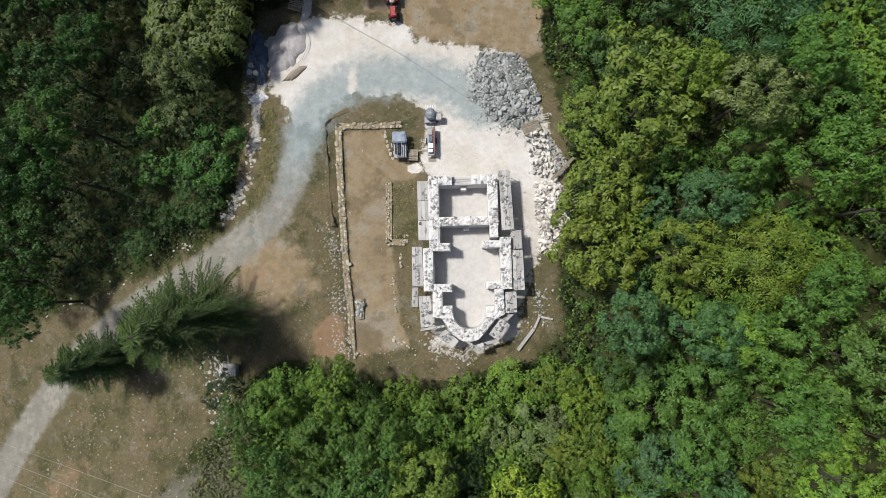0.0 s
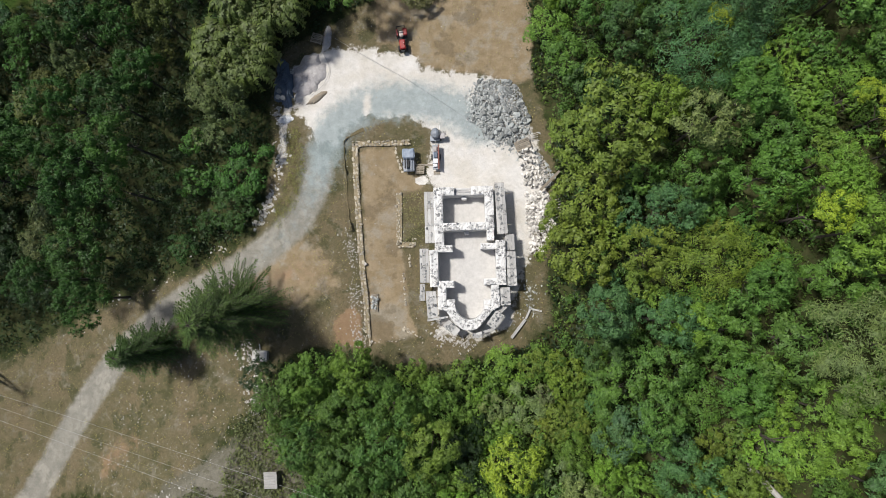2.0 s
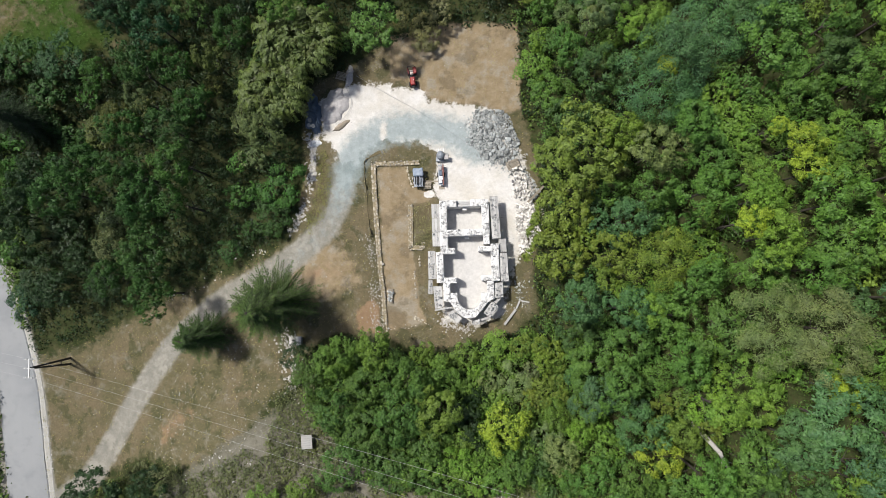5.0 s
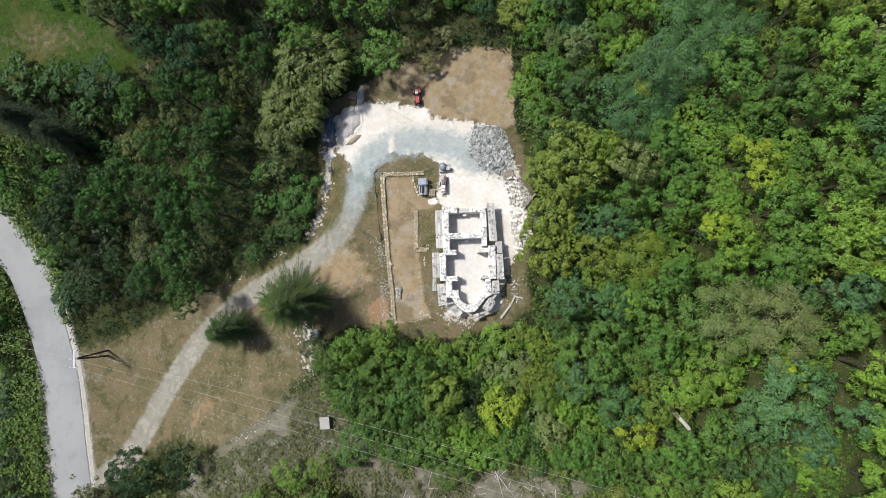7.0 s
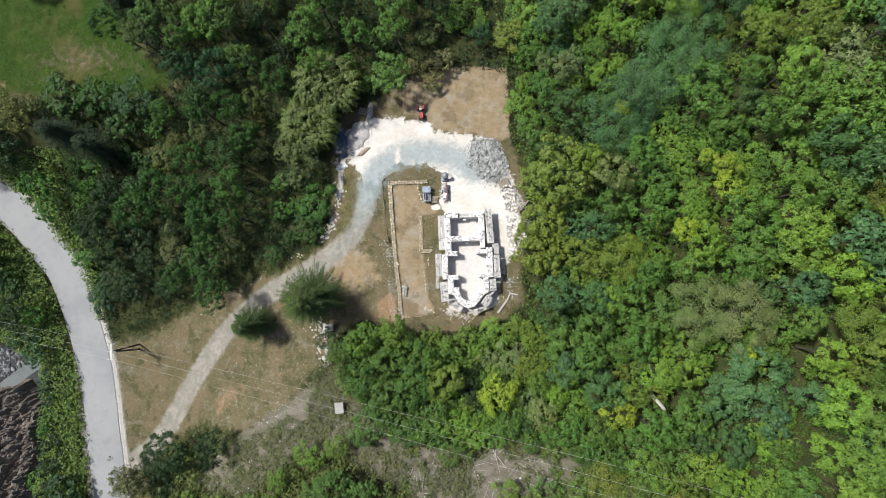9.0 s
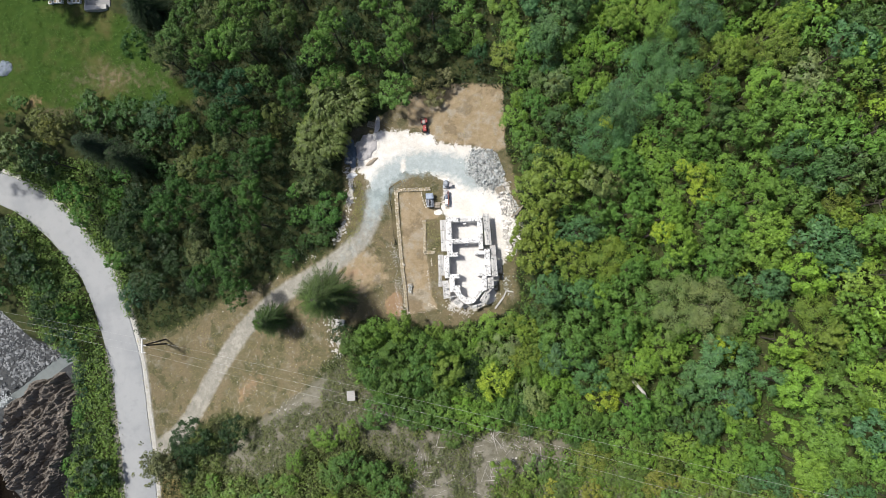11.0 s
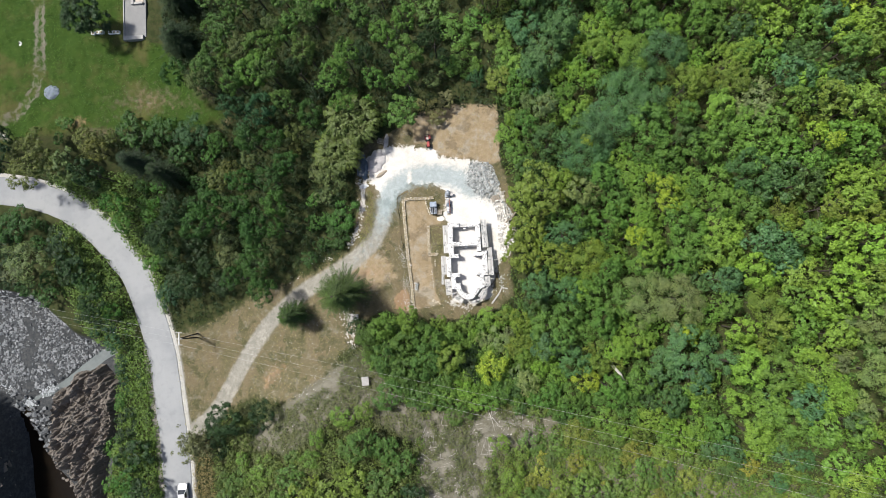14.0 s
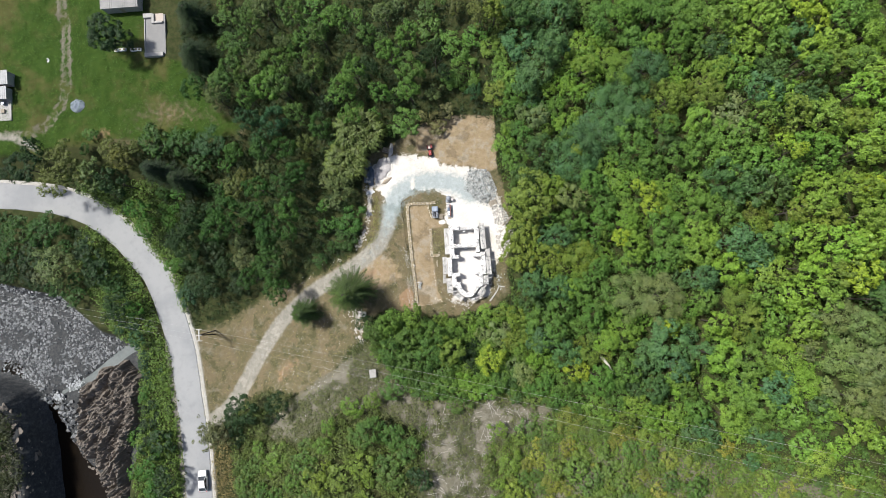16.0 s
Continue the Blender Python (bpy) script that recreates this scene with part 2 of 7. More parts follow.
    wet = n.mix(n.span(n.noise(2.0, 6, 0.8), 0.45, 0.62), wet, (0.05, 0.055, 0.06))
    col = n.mix(edge(rock, 0.6), col, wet)
    col = n.mix(1.0, col, n.calc("MULTIPLY", n.span(grit, 0.25, 0.75, 0.47, 0.68), n.span(n.noise(1.7, 5, 0.75), 0.3, 0.7, 0.92, 1.08)), "MULTIPLY")
    n.bump(n.calc("ADD", fine, n.calc("MULTIPLY", grit, 0.5)), 0.6, 0.07)
    return n.done(col, 0.93, 0, 0.15)


def make_leaf(name, spread=0.3, through_light=0.17):
    """Foliage: the tree's own colour, shifted a little from tree to tree, from bough to bough and from leaf to leaf."""
    n = Nodes(name)
    base = n.add("ShaderNodeObjectInfo")
    r = n.add("ShaderNodeNewGeometry").outputs["Random Per Island"]
    tone = n.mix(base.outputs["Random"], base.outputs["Color"], n.mix(1.0, base.outputs["Color"], (1.1, 1.06, 0.85), "MULTIPLY"))
    tone = n.mix(n.span(n.noise(0.8, 3), 0.35, 0.65), tone, n.mix(1.0, tone, (1.16, 1.12, 0.9), "MULTIPLY"))
    tone = n.mix(1.0, tone, n.span(r, 0, 1, 1 - spread, 1 + spread), "MULTIPLY")
    n.done(tone, 0.55, 0, 0.25)
    glow = n.add("ShaderNodeBsdfTranslucent")
    n.put(glow.inputs["Color"], n.mix(1.0, tone, (1.15, 1.3, 0.5), "MULTIPLY"))
    both = n.add("ShaderNodeMixShader")
    both.inputs[0].default_value = through_light
    n.put(both.inputs[1], n.bsdf.outputs[0])
    n.put(both.inputs[2], glow.outputs[0])
    n.put(n.tree.nodes["Material Output"].inputs["Surface"], both.outputs[0])
    return n.mat


def make_asphalt():
    """Bleached asphalt: smooth, with paler and darker stretches and fine stains."""
    n = Nodes("asphalt")
    c = n.mix(n.span(n.noise(0.12, 4), 0.38, 0.62), (0.19, 0.197, 0.203), (0.232, 0.237, 0.238))
    c = n.mix(n.calc("MULTIPLY", n.span(n.noise(0.7, 6, 0.7), 0.5, 0.68), 0.35), c, (0.165, 0.171, 0.176))
    c = n.mix(n.calc("MULTIPLY", n.span(n.noise(30, 2), 0.4, 0.7), 0.12), c, (0.13, 0.13, 0.13))
    n.bump(n.noise(40, 3), 0.3, 0.01)
    return n.done(c, 0.85, 0, 0.3)


def make_water():
    n = Nodes("river_water")
    n.bump(n.noise(1.6, 4, 0.7), 0.5, 0.1)
    return n.done(n.mix(n.noise(0.3, 3), (0.004, 0.0035, 0.0025), (0.01, 0.007, 0.0045)), 0.12, 0, 0.12)


GROUND, LEAF, NEEDLE, WATER = make_ground(), make_leaf("leaves"), make_leaf("needles", 0.35, 0.12), make_water()
BARK = worn("bark", (0.05, 0.042, 0.034), (0.085, 0.075, 0.06), 20, 3, 0.9)
DEADWOOD = worn("dead_wood", (0.42, 0.4, 0.37), (0.27, 0.25, 0.22), 18, 3, 0.9)
LIME = worn("lime_plaster", (0.592, 0.585, 0.57), (0.518, 0.507, 0.488), 11, 1.2, 0.9, relief=0.05)
FLOOR_DUST = worn("floor_dust", (0.455, 0.44, 0.42), (0.418, 0.404, 0.385), 2.5, 0.5, 0.95, relief=0.01)
RUBBLE = islands("rubble_stone", (0.144, 0.144, 0.144), (0.518, 0.511, 0.497))
PALE_STONE = worn("pale_stone", (0.564, 0.536, 0.489), (0.657, 0.637, 0.609), 10, 2, 0.9, pieces=0.3)
GREY_STONE = worn("grey_stone", (0.235, 0.25, 0.245), (0.36, 0.37, 0.355), 10, 2, 0.9, pieces=0.5)
GREY_BITS = islands("grey_rubble", (0.175, 0.188, 0.186), (0.45, 0.46, 0.44))
PALE_BITS = islands("pale_rubble", (0.252, 0.234, 0.204), (0.432, 0.42, 0.396))
FOUND_STONE = worn("foundation_stone", (0.363, 0.322, 0.252), (0.463, 0.423, 0.343), 10, 2, 0.9, pieces=0.35)
FOUND_FILL = worn("foundation_earth", (0.214, 0.176, 0.112), (0.292, 0.244, 0.167), 6, 1, 0.95)
RIVER_STONE = islands("river_stone", (0.022, 0.025, 0.029), (0.2, 0.208, 0.213))
ROCK = worn("river_rock", (0.165, 0.143, 0.12), (0.08, 0.072, 0.066), 3.5, 0.45, 0.85, relief=0.3)
BOARD = worn("dusty_board", (0.406, 0.399, 0.385), (0.329, 0.315, 0.294), 12, 2, 0.85, relief=0.01, pieces=0.22)
WOOD = worn("old_wood", (0.266, 0.231, 0.182), (0.196, 0.168, 0.126), 15, 2, 0.85, relief=0.01, pieces=0.25)
STEEL = worn("scaffold_steel", (0.28, 0.27, 0.26), (0.2, 0.14, 0.1), 20, 3, 0.55, 0.6, 0.0)
ASPHALT = make_asphalt()
SHOULDER = worn("road_shoulder", (0.34, 0.33, 0.305), (0.24, 0.228, 0.195), 5, 0.9, 0.95)
TARP = worn("blue_tarpaulin", (0.07, 0.0945, 0.133), (0.14, 0.168, 0.21), 6, 1.5, 0.5, relief=0.04)
SHEET = worn("pale_sheet", (0.34, 0.32, 0.313), (0.408, 0.394, 0.388), 4, 1.0, 0.75, relief=0.03)
SAND = worn("sand_heap", (0.273, 0.227, 0.169), (0.325, 0.286, 0.234), 8, 1.5, 0.95)
RED = plain("red_paint", (0.235, 0.0168, 0.014), 0.4)
BLACK = plain("black_rubber", (0.02, 0.02, 0.022), 0.8)
GREY_METAL = worn("grey_metal", (0.24, 0.264, 0.296), (0.16, 0.16, 0.168), 9, 2, 0.5, 0.3, 0.0)
WHITE_PAINT = plain("white_paint", (0.663, 0.671, 0.68), 0.3)
SEAT = plain("pale_cloth", (0.55, 0.47, 0.42), 0.8)
GLASS = plain("dark_glass", (0.03, 0.035, 0.04), 0.08)
CHROME = plain("metal_trim", (0.5, 0.5, 0.5), 0.3, 0.9)
LAMP_RED = plain("red_lens", (0.4, 0.02, 0.02), 0.25)
CONCRETE = worn("concrete", (0.273, 0.267, 0.254), (0.338, 0.332, 0.319), 7, 1, 0.9)
ROOF_METAL = worn("roof_sheet", (0.25, 0.258, 0.26), (0.33, 0.336, 0.336), 5, 1.2, 0.6, 0.0, 0.01)
FOAM = worn("river_foam", (0.33, 0.35, 0.36), (0.15, 0.163, 0.168), 4, 1.0, 0.6)
WIRE = plain("wire", (0.36, 0.36, 0.35), 0.5, 0.3)
CABLE = plain("dark_cable", (0.3, 0.3, 0.31), 0.6)
CERAMIC = plain("insulator_ceramic", (0.504, 0.504, 0.49), 0.25)


# ---- mesh helpers ----
def mesh_of(name, verts, faces, material):
    me = bpy.data.meshes.new(name)
    me.from_pydata([tuple(v) for v in verts], [], [tuple(f) for f in faces])
    me.materials.append(material)
    me.update()
    return me


def part(name, bm, material, parent, label=""):
    """Links a bmesh, or a ready mesh, as one mesh object under a thing or a part."""
    if isinstance(bm, bmesh.types.BMesh):
        me = bpy.data.meshes.new(name)
        bm.to_mesh(me)
        bm.free()
        me.materials.append(material)
    else:
        me = bm
    ob = new(name, me)
    ob.parent = parent
    if label:
        tagged(ob, label)
    return ob


def thing(name, m, label, category, group="", kind=""):
    ob = new(name)
    ob.matrix_world = m
    ob.empty_display_size = 0.2
    return tagged(ob, label, category, group, kind)


def add_box(bm, x0, x1, y0, y1, z0, z1, m=None, bevel=0.0):
    q = Matrix.Translation(((x0 + x1) / 2, (y0 + y1) / 2, (z0 + z1) / 2)) @ Matrix.Diagonal((x1 - x0, y1 - y0, z1 - z0, 1))
    made = bmesh.ops.create_cube(bm, size=1.0, matrix=(m or Matrix()) @ q)
    if bevel:
        edges = {e for v in made["verts"] for e in v.link_edges}
        bmesh.ops.bevel(bm, geom=list(edges), offset=bevel, segments=1, affect="EDGES")


def box(x0, x1, y0, y1, z0, z1, bevel=0.0, m=None):
    bm = bmesh.new()
    add_box(bm, x0, x1, y0, y1, z0, z1, m, bevel)
    return bm


def rod(a, b, r0, r1=None, sides=6):
    """A tapered rod from a to b."""
    bm = bmesh.new()
    add_rod(bm, a, b, r0, r1, sides)
    return bm


def add_rod(bm, a, b, r0, r1=None, sides=6):
    a, b = Vector(a), Vector(b)
    m = Matrix.Translation((a + b) / 2) @ (b - a).to_track_quat("Z", "Y").to_matrix().to_4x4()
    bmesh.ops.create_cone(bm, cap_ends=True, segments=sides, radius1=r0, radius2=r0 if r1 is None else r1, depth=(b - a).length, matrix=m)


def hull(seed, sx=1.0, sy=1.0, sz=1.0, n=15, boxy=0.5):
    """One broken stone: the hull of a few points."""
    r = random.Random(seed)
    bm = bmesh.new()
    for _ in range(n):
        v = Vector((r.gauss(0, 1), r.gauss(0, 1), r.gauss(0, 1))).normalized()
        k = max(abs(c) for c in v)
        v = v.lerp(v / k * 0.8, boxy)
        bm.verts.new((v.x * sx / 2, v.y * sy / 2, v.z * sz / 2))
    bmesh.ops.convex_hull(bm, input=bm.verts[:])
    bmesh.ops.delete(bm, geom=[v for v in bm.verts if not v.link_faces], context="VERTS")
    return bm


def hull_arrays(seed, n=12, boxy=0.5):
    bm = hull(seed, 1, 1, 1, n, boxy)
    bmesh.ops.triangulate(bm, faces=bm.faces[:])
    bm.verts.index_update()
    got = np.array([v.co for v in bm.verts]), np.array([[v.index for v in f.verts] for f in bm.faces])
    bm.free()
    return got


STONES = [hull_arrays(s, 12) for s in range(9)]


def spread_stones(name, places, material):
    """Many stones as one mesh. places: rows of x, y, z, size, squash."""
    verts, faces, at = [], [], 0
    for x, y, z, s, q in places:
        v, f = STONES[rng.randrange(9)]
        a, c = rng.uniform(0, 6.28), rng.uniform(0.7, 1.3)
        w = v * (s * c, s / c, s * q)
        verts.append(np.c_[w[:, 0] * math.cos(a) - w[:, 1] * math.sin(a) + x, w[:, 0] * math.sin(a) + w[:, 1] * math.cos(a) + y, w[:, 2] + z])
        faces.append(f + at)
        at += len(v)
    return mesh_of(name, np.concatenate(verts).tolist(), np.concatenate(faces).tolist(), material)


def stone_meshes(name, material, count, boxy=0.6, base=100):
    out = []
    for i in range(count):
        bm = hull(base + i, 1, 1, 1, 13, boxy)
        me = bpy.data.meshes.new(name)
        bm.to_mesh(me)
        bm.free()
        me.materials.append(material)
        out.append(me)
    return out


def stone_piece(name, meshes, parent, x, y, z, sx, sy, sz, turn=None, tip=0.12):
    ob = new(name, rng.choice(meshes))
    ob.parent = parent
    ob.matrix_basis = Matrix.LocRotScale((x, y, z), Euler((rng.uniform(-tip, tip), rng.uniform(-tip, tip), rng.uniform(0, 6.28) if turn is None else turn)), (sx, sy, sz))
    return ob


# ---- the ground ----
def make_terrain():
    def steps(edges):
        out = []
        for a, b, d in edges:
            out += list(np.arange(a, b - 1e-6, d))
        return np.array(out + [edges[-1][1]])

    xs = steps([(-2600, -600, 500), (-600, -170, 60), (-170, -104, 6), (-104, -64, 0.8), (-64, -30, 0.8), (-30, 12, 0.4), (12, 40, 1.4), (40, 130, 5), (130, 600, 60), (600, 2600, 500)])
    ys = steps([(-2600, -600, 500), (-600, -120, 60), (-120, -60, 5), (-60, -13, 0.8), (-13, 29, 0.4), (29, 64, 1.0), (64, 130, 6), (130, 600, 60), (600, 2600, 500)])
    gx, gy = np.meshgrid(xs, ys)
    x, y = gx.ravel(), gy.ravel()
    z = height(x, y)
    nx = len(xs)
    rough = np.array([noise.noise((a * 0.35, b * 0.35, 3.1)) + 0.5 * noise.noise((a * 0.9, b * 0.9, 7.7)) for a, b in zip(x, y)])
    crag = np.array([abs(noise.noise((a * 0.5, b * 0.28, 1.7))) + 0.6 * abs(noise.noise((a * 1.2, b * 0.8, 4.4))) for a, b in zip(x, y)])
    clear = inside(x, y, CLEARING)
    wall = inside(x, y, [(-3.4, 6.0), (3.6, 6.0), (3.9, -4), (1, -8), (-3.4, -5.5)])
    road_d = line_distance(x, y, ROAD)
    gorge = inside(x, y, GORGE)
    calm = smooth((wall + 1.5) / 1.5) + smooth((5.0 - road_d) / 2)
    z = z + rough * np.where(clear > 0, 0.10, 0.45) * (1 - np.clip(calm, 0, 1)) * smooth((gorge * -1 + 2) / 2)
    rocky = 0.6 * smooth(inside(x, y, FAR_BANK) / 2)
    z = z + (1.3 - 3.4 * crag) * np.clip(rocky, 0, 1) * smooth(gorge / 2)
    # the dug terrace lies a step below the bank beside it
    dug = inside(x, y, [(-11.5, 11.4), (-5, 11.4), (-3.8, 8), (-4, -9.3), (-9.9, -9.3), (-10.9, 1.0)])
    z = z - 0.28 * smooth((dug + 0.1) / 0.35)
    z = z - 0.35 * smooth((0.75 - line_distance(x, y, TRENCH)) / 0.4) * (dug > -0.3)
    ix, iy = np.meshgrid(np.arange(nx - 1), np.arange(len(ys) - 1))
    a = (iy * nx + ix).ravel()
    me = mesh_of("ground", np.c_[x, y, z].tolist(), np.c_[a, a + 1, a + nx + 1, a + nx].tolist(), GROUND)

    def band(d, w):
        return np.clip(0.5 + d / (2 * w), 0, 1)

    drive = line_distance(x, y, DRIVE)
    track = line_distance(x, y, TRACK)
    soil = np.maximum(band(inside(x, y, SOIL_NORTH), 0.8), band(inside(x, y, SOIL_TERRACE), 0.8))
    soil = np.maximum(soil, 0.95 * band(inside(x, y, PATCH) + 0.8, 1.8))
    rut = line_distance(x, y, MEADOW_PATH)
    lane = np.maximum(0.4 * band(1.7 - rut, 0.8), 0.7 * band(0.4 - abs(rut - 0.85), 0.45))
    worn_turf = 0.5 * band(inside(x, y, DRY_TURF), 5.0)
    paths = np.maximum(0.8 * band(0.9 - line_distance(x, y, MEADOW_TRACK), 0.8), 0.95 * band(1.45 - line_distance(x, y, DRIVE[:12]), 0.9))
    paths = np.maximum(paths, band(1.5 - track, 0.9))
    paths = np.maximum(paths, band(3.6 - road_d, 0.8) * (y < 12) * (x > -62.5))
    spill = np.maximum(band(0.32 - line_distance(x, y, [(-9.65, 14.3), (-9.5, 15.7)]), 0.35), band(0.4 - line_distance(x, y, [(-4.5, 7.15), (-4.1, 7.1)]), 0.35))
    dust = np.maximum(np.maximum(spill, band(inside(x, y, WHITE) - 0.2, 1.7)), 0.8 * band(0.5 - line_distance(x, y, [(-17.6, 15.5), (-18.1, 12.5), (-18.3, 9.5)]), 0.7))
    # west of -21 dark forest floor replaces dry grass, standing in for tree shadow
    masks = {"mask_a": (dust, (0.3 + 0.62 * smooth((y - 3) / 9)) * band(1.9 - drive, 1.4) * (1 - spill), paths), "mask_b": (soil, np.maximum(np.where(x < -21, band(clear - 0.9, 2.4), band(clear, 1.2)), worn_turf * 2), band(inside(x, y, MEADOW), 1.5) * (1 - worn_turf)),
             "mask_c": (band(gorge - 1, 1.5) * (1 - band(inside(x, y, FAR_BANK) - 4, 2)), np.maximum(np.maximum(lane, band(inside(x, y, BARE), 2.0)), 0.62 * band(inside(x, y, SCRUB), 3) * (y < -26)), np.maximum(np.maximum(band(inside(x, y, SOIL_RED), 0.8), np.maximum(0.45 * band(inside(x, y, PATCH), 1.6), 0.5 * band(inside(x, y, STONY), 2.5))), 0.48 * band(inside(x, y, [(-76, 28), (-73, 31.3), (-70.5, 31), (-71, 28)]), 0.6)))}
    for key, cols in masks.items():
        att = me.attributes.new(key, "FLOAT_COLOR", "POINT")
        att.data.foreach_set("color", np.c_[cols[0], cols[1], cols[2], np.ones(len(x))].astype(np.float32).ravel())
    for p in me.polygons:
        p.use_smooth = True
    tagged(new("ground", me), "dry clearing, chalk dust, meadow and wooded slopes", "ground", kind="structure")


make_terrain()


def ribbon(name, centre, offsets, lift, material, label):
    verts, faces = [], []
    pts = [np.array(p) for p in centre]
    k = len(offsets)
    for i, p in enumerate(pts):
        d = pts[min(i + 1, len(pts) - 1)] - pts[max(i - 1, 0)]
        d = d / np.hypot(*d)
        for j, (o, dz) in enumerate(offsets):
            wob = 0.25 * noise.noise((p[0] * 0.4, p[1] * 0.4, o)) if j in (0, k - 1) else 0
            q = p + np.array([d[1], -d[0]]) * (o + wob)
            verts.append((q[0], q[1], -6.0 + lift + dz))
        if i:
            faces += [((i - 1) * k + j, (i - 1) * k + j + 1, i * k + j + 1, i * k + j) for j in range(k - 1)]
    ob = new(name, mesh_of(name, verts, faces, material))
    return tagged(ob, label, "road", kind="structure")


ribbon("verge", ROAD, [(2.6, -0.1), (2.9, 0.02), (3.4, -0.02), (3.7, -0.25)], 0.06, SHOULDER, "pale dusty gravel verge along the road")
ribbon("road", ROAD, [(-2.75, -0.12), (-2.6, 0), (0, 0.05), (2.6, 0), (2.75, -0.12)], 0.1, ASPHALT, "pale grey worn asphalt road through the valley")


# ---- the ruined church ----
TOP = 2.3
church = thing("church_ruin", pose(0, 0, 0), "roofless white limestone church ruin under repair, dusty floor inside", "ruin")


def wall_block(x0, x1, y0, y1, z1=TOP, seed=0):
    """A stretch of rubble wall with an uneven top."""
    nx, ny = max(2, int((x1 - x0) / 0.14)), max(2, int((y1 - y0) / 0.14))
    r = random.Random(seed)
    verts, faces = [], []
    ix = lambda i, j: i * (ny + 1) + j
    for i in range(nx + 1):
        for j in range(ny + 1):
            rim = i in (0, nx) or j in (0, ny)
            x, y = x0 + (x1 - x0) * i / nx, y0 + (y1 - y0) * j / ny
            z = z1 - 0.05 + r.uniform(-0.045, 0.035) + 0.08 * noise.noise((x * 1.7, y * 1.7, 5))
            verts.append((x + (0 if i in (0, nx) else r.uniform(-0.03, 0.03)), y + (0 if j in (0, ny) else r.uniform(-0.03, 0.03)), z - (0.05 if rim else 0)))
    for i in range(nx):
        for j in range(ny):
            faces.append((ix(i, j), ix(i + 1, j), ix(i + 1, j + 1), ix(i, j + 1)))
    ring = [ix(i, 0) for i in range(nx + 1)] + [ix(nx, j) for j in range(1, ny + 1)] + [ix(i, ny) for i in range(nx - 1, -1, -1)] + [ix(0, j) for j in range(ny - 1, 0, -1)]
    base = len(verts)
    for v in ring:
        verts.append((verts[v][0], verts[v][1], -0.3))
    k = len(ring)
    for a in range(k):
        b = (a + 1) % k
        faces.append((base + a, base + b, ring[b], ring[a]))
    return mesh_of("wall", verts, faces, LIME)


WALLS = [(-3.0, -2.15, 1.87, 6.05), (1.85, 2.68, 1.87, 6.05), (-2.15, -1.02, 5.25, 6.05), (0.56, 1.85, 5.25, 6.05), (-2.15, 1.85, 1.9, 2.62),
         (-2.98, -2.12, 0.1, 1.87), (1.96, 2.64, 0.87, 1.87), (-3.52, -2.72, -3.41, 0.1), (2.76, 3.66, -3.36, 0.87), (-2.8, -2.02, -5.5, -3.41), (2.22, 2.98, -5.4, -3.36)]
PIERS = [(-2.72, -1.32, -0.12, 0.5), (-2.72, -1.26, -3.5, -2.84), (1.34, 2.76, 0.06, 0.62), (1.55, 2.76, -3.31, -2.72), (-2.02, -1.25, -5.25, -4.62), (1.5, 2.22, -5.25, -4.68)]
rubble = []
for i, w in enumerate(WALLS + PIERS):
    lift = (0.0 if i < len(WALLS) else -0.05) + 0.012 * i % 0.05
    part("wall" if i < len(WALLS) else "pilaster", wall_block(*w, TOP + lift, i), LIME, church)
    area = (w[1] - w[0]) * (w[3] - w[2])
    for _ in range(int(area * 40)):
        s = rng.choice([0.08, 0.1, 0.12, 0.15, 0.19, 0.26]) * rng.uniform(0.85, 1.2)
        x, y = rng.uniform(w[0] + 0.06, w[1] - 0.06), rng.uniform(w[2] + 0.06, w[3] - 0.06)
        if noise.noise((x * 1.1, y * 1.1, 9.0)) > 0.02 or rng.random() < 0.15:
            rubble.append((x, y, TOP + lift + 0.01, s, 0.4))
# the threshold in the north wall, three courses lower
part("threshold", box(-1.02, 0.56, 5.27, 6.0, -0.3, 1.75, 0.03), LIME, church)
for k in range(3):
    part("sill_board", box(-1.0, 0.55, 5.3 + 0.23 * k, 5.48 + 0.23 * k, 1.75, 1.82, 0.01), BOARD, church, "dusty timber sill board")
part("step", box(-0.35, 0.15, 4.95, 5.25, 0.0, 1.2, 0.03), LIME, church)
part("step", box(-0.2, 0.3, 1.62, 1.9, 0.0, 1.25, 0.03), LIME, church)


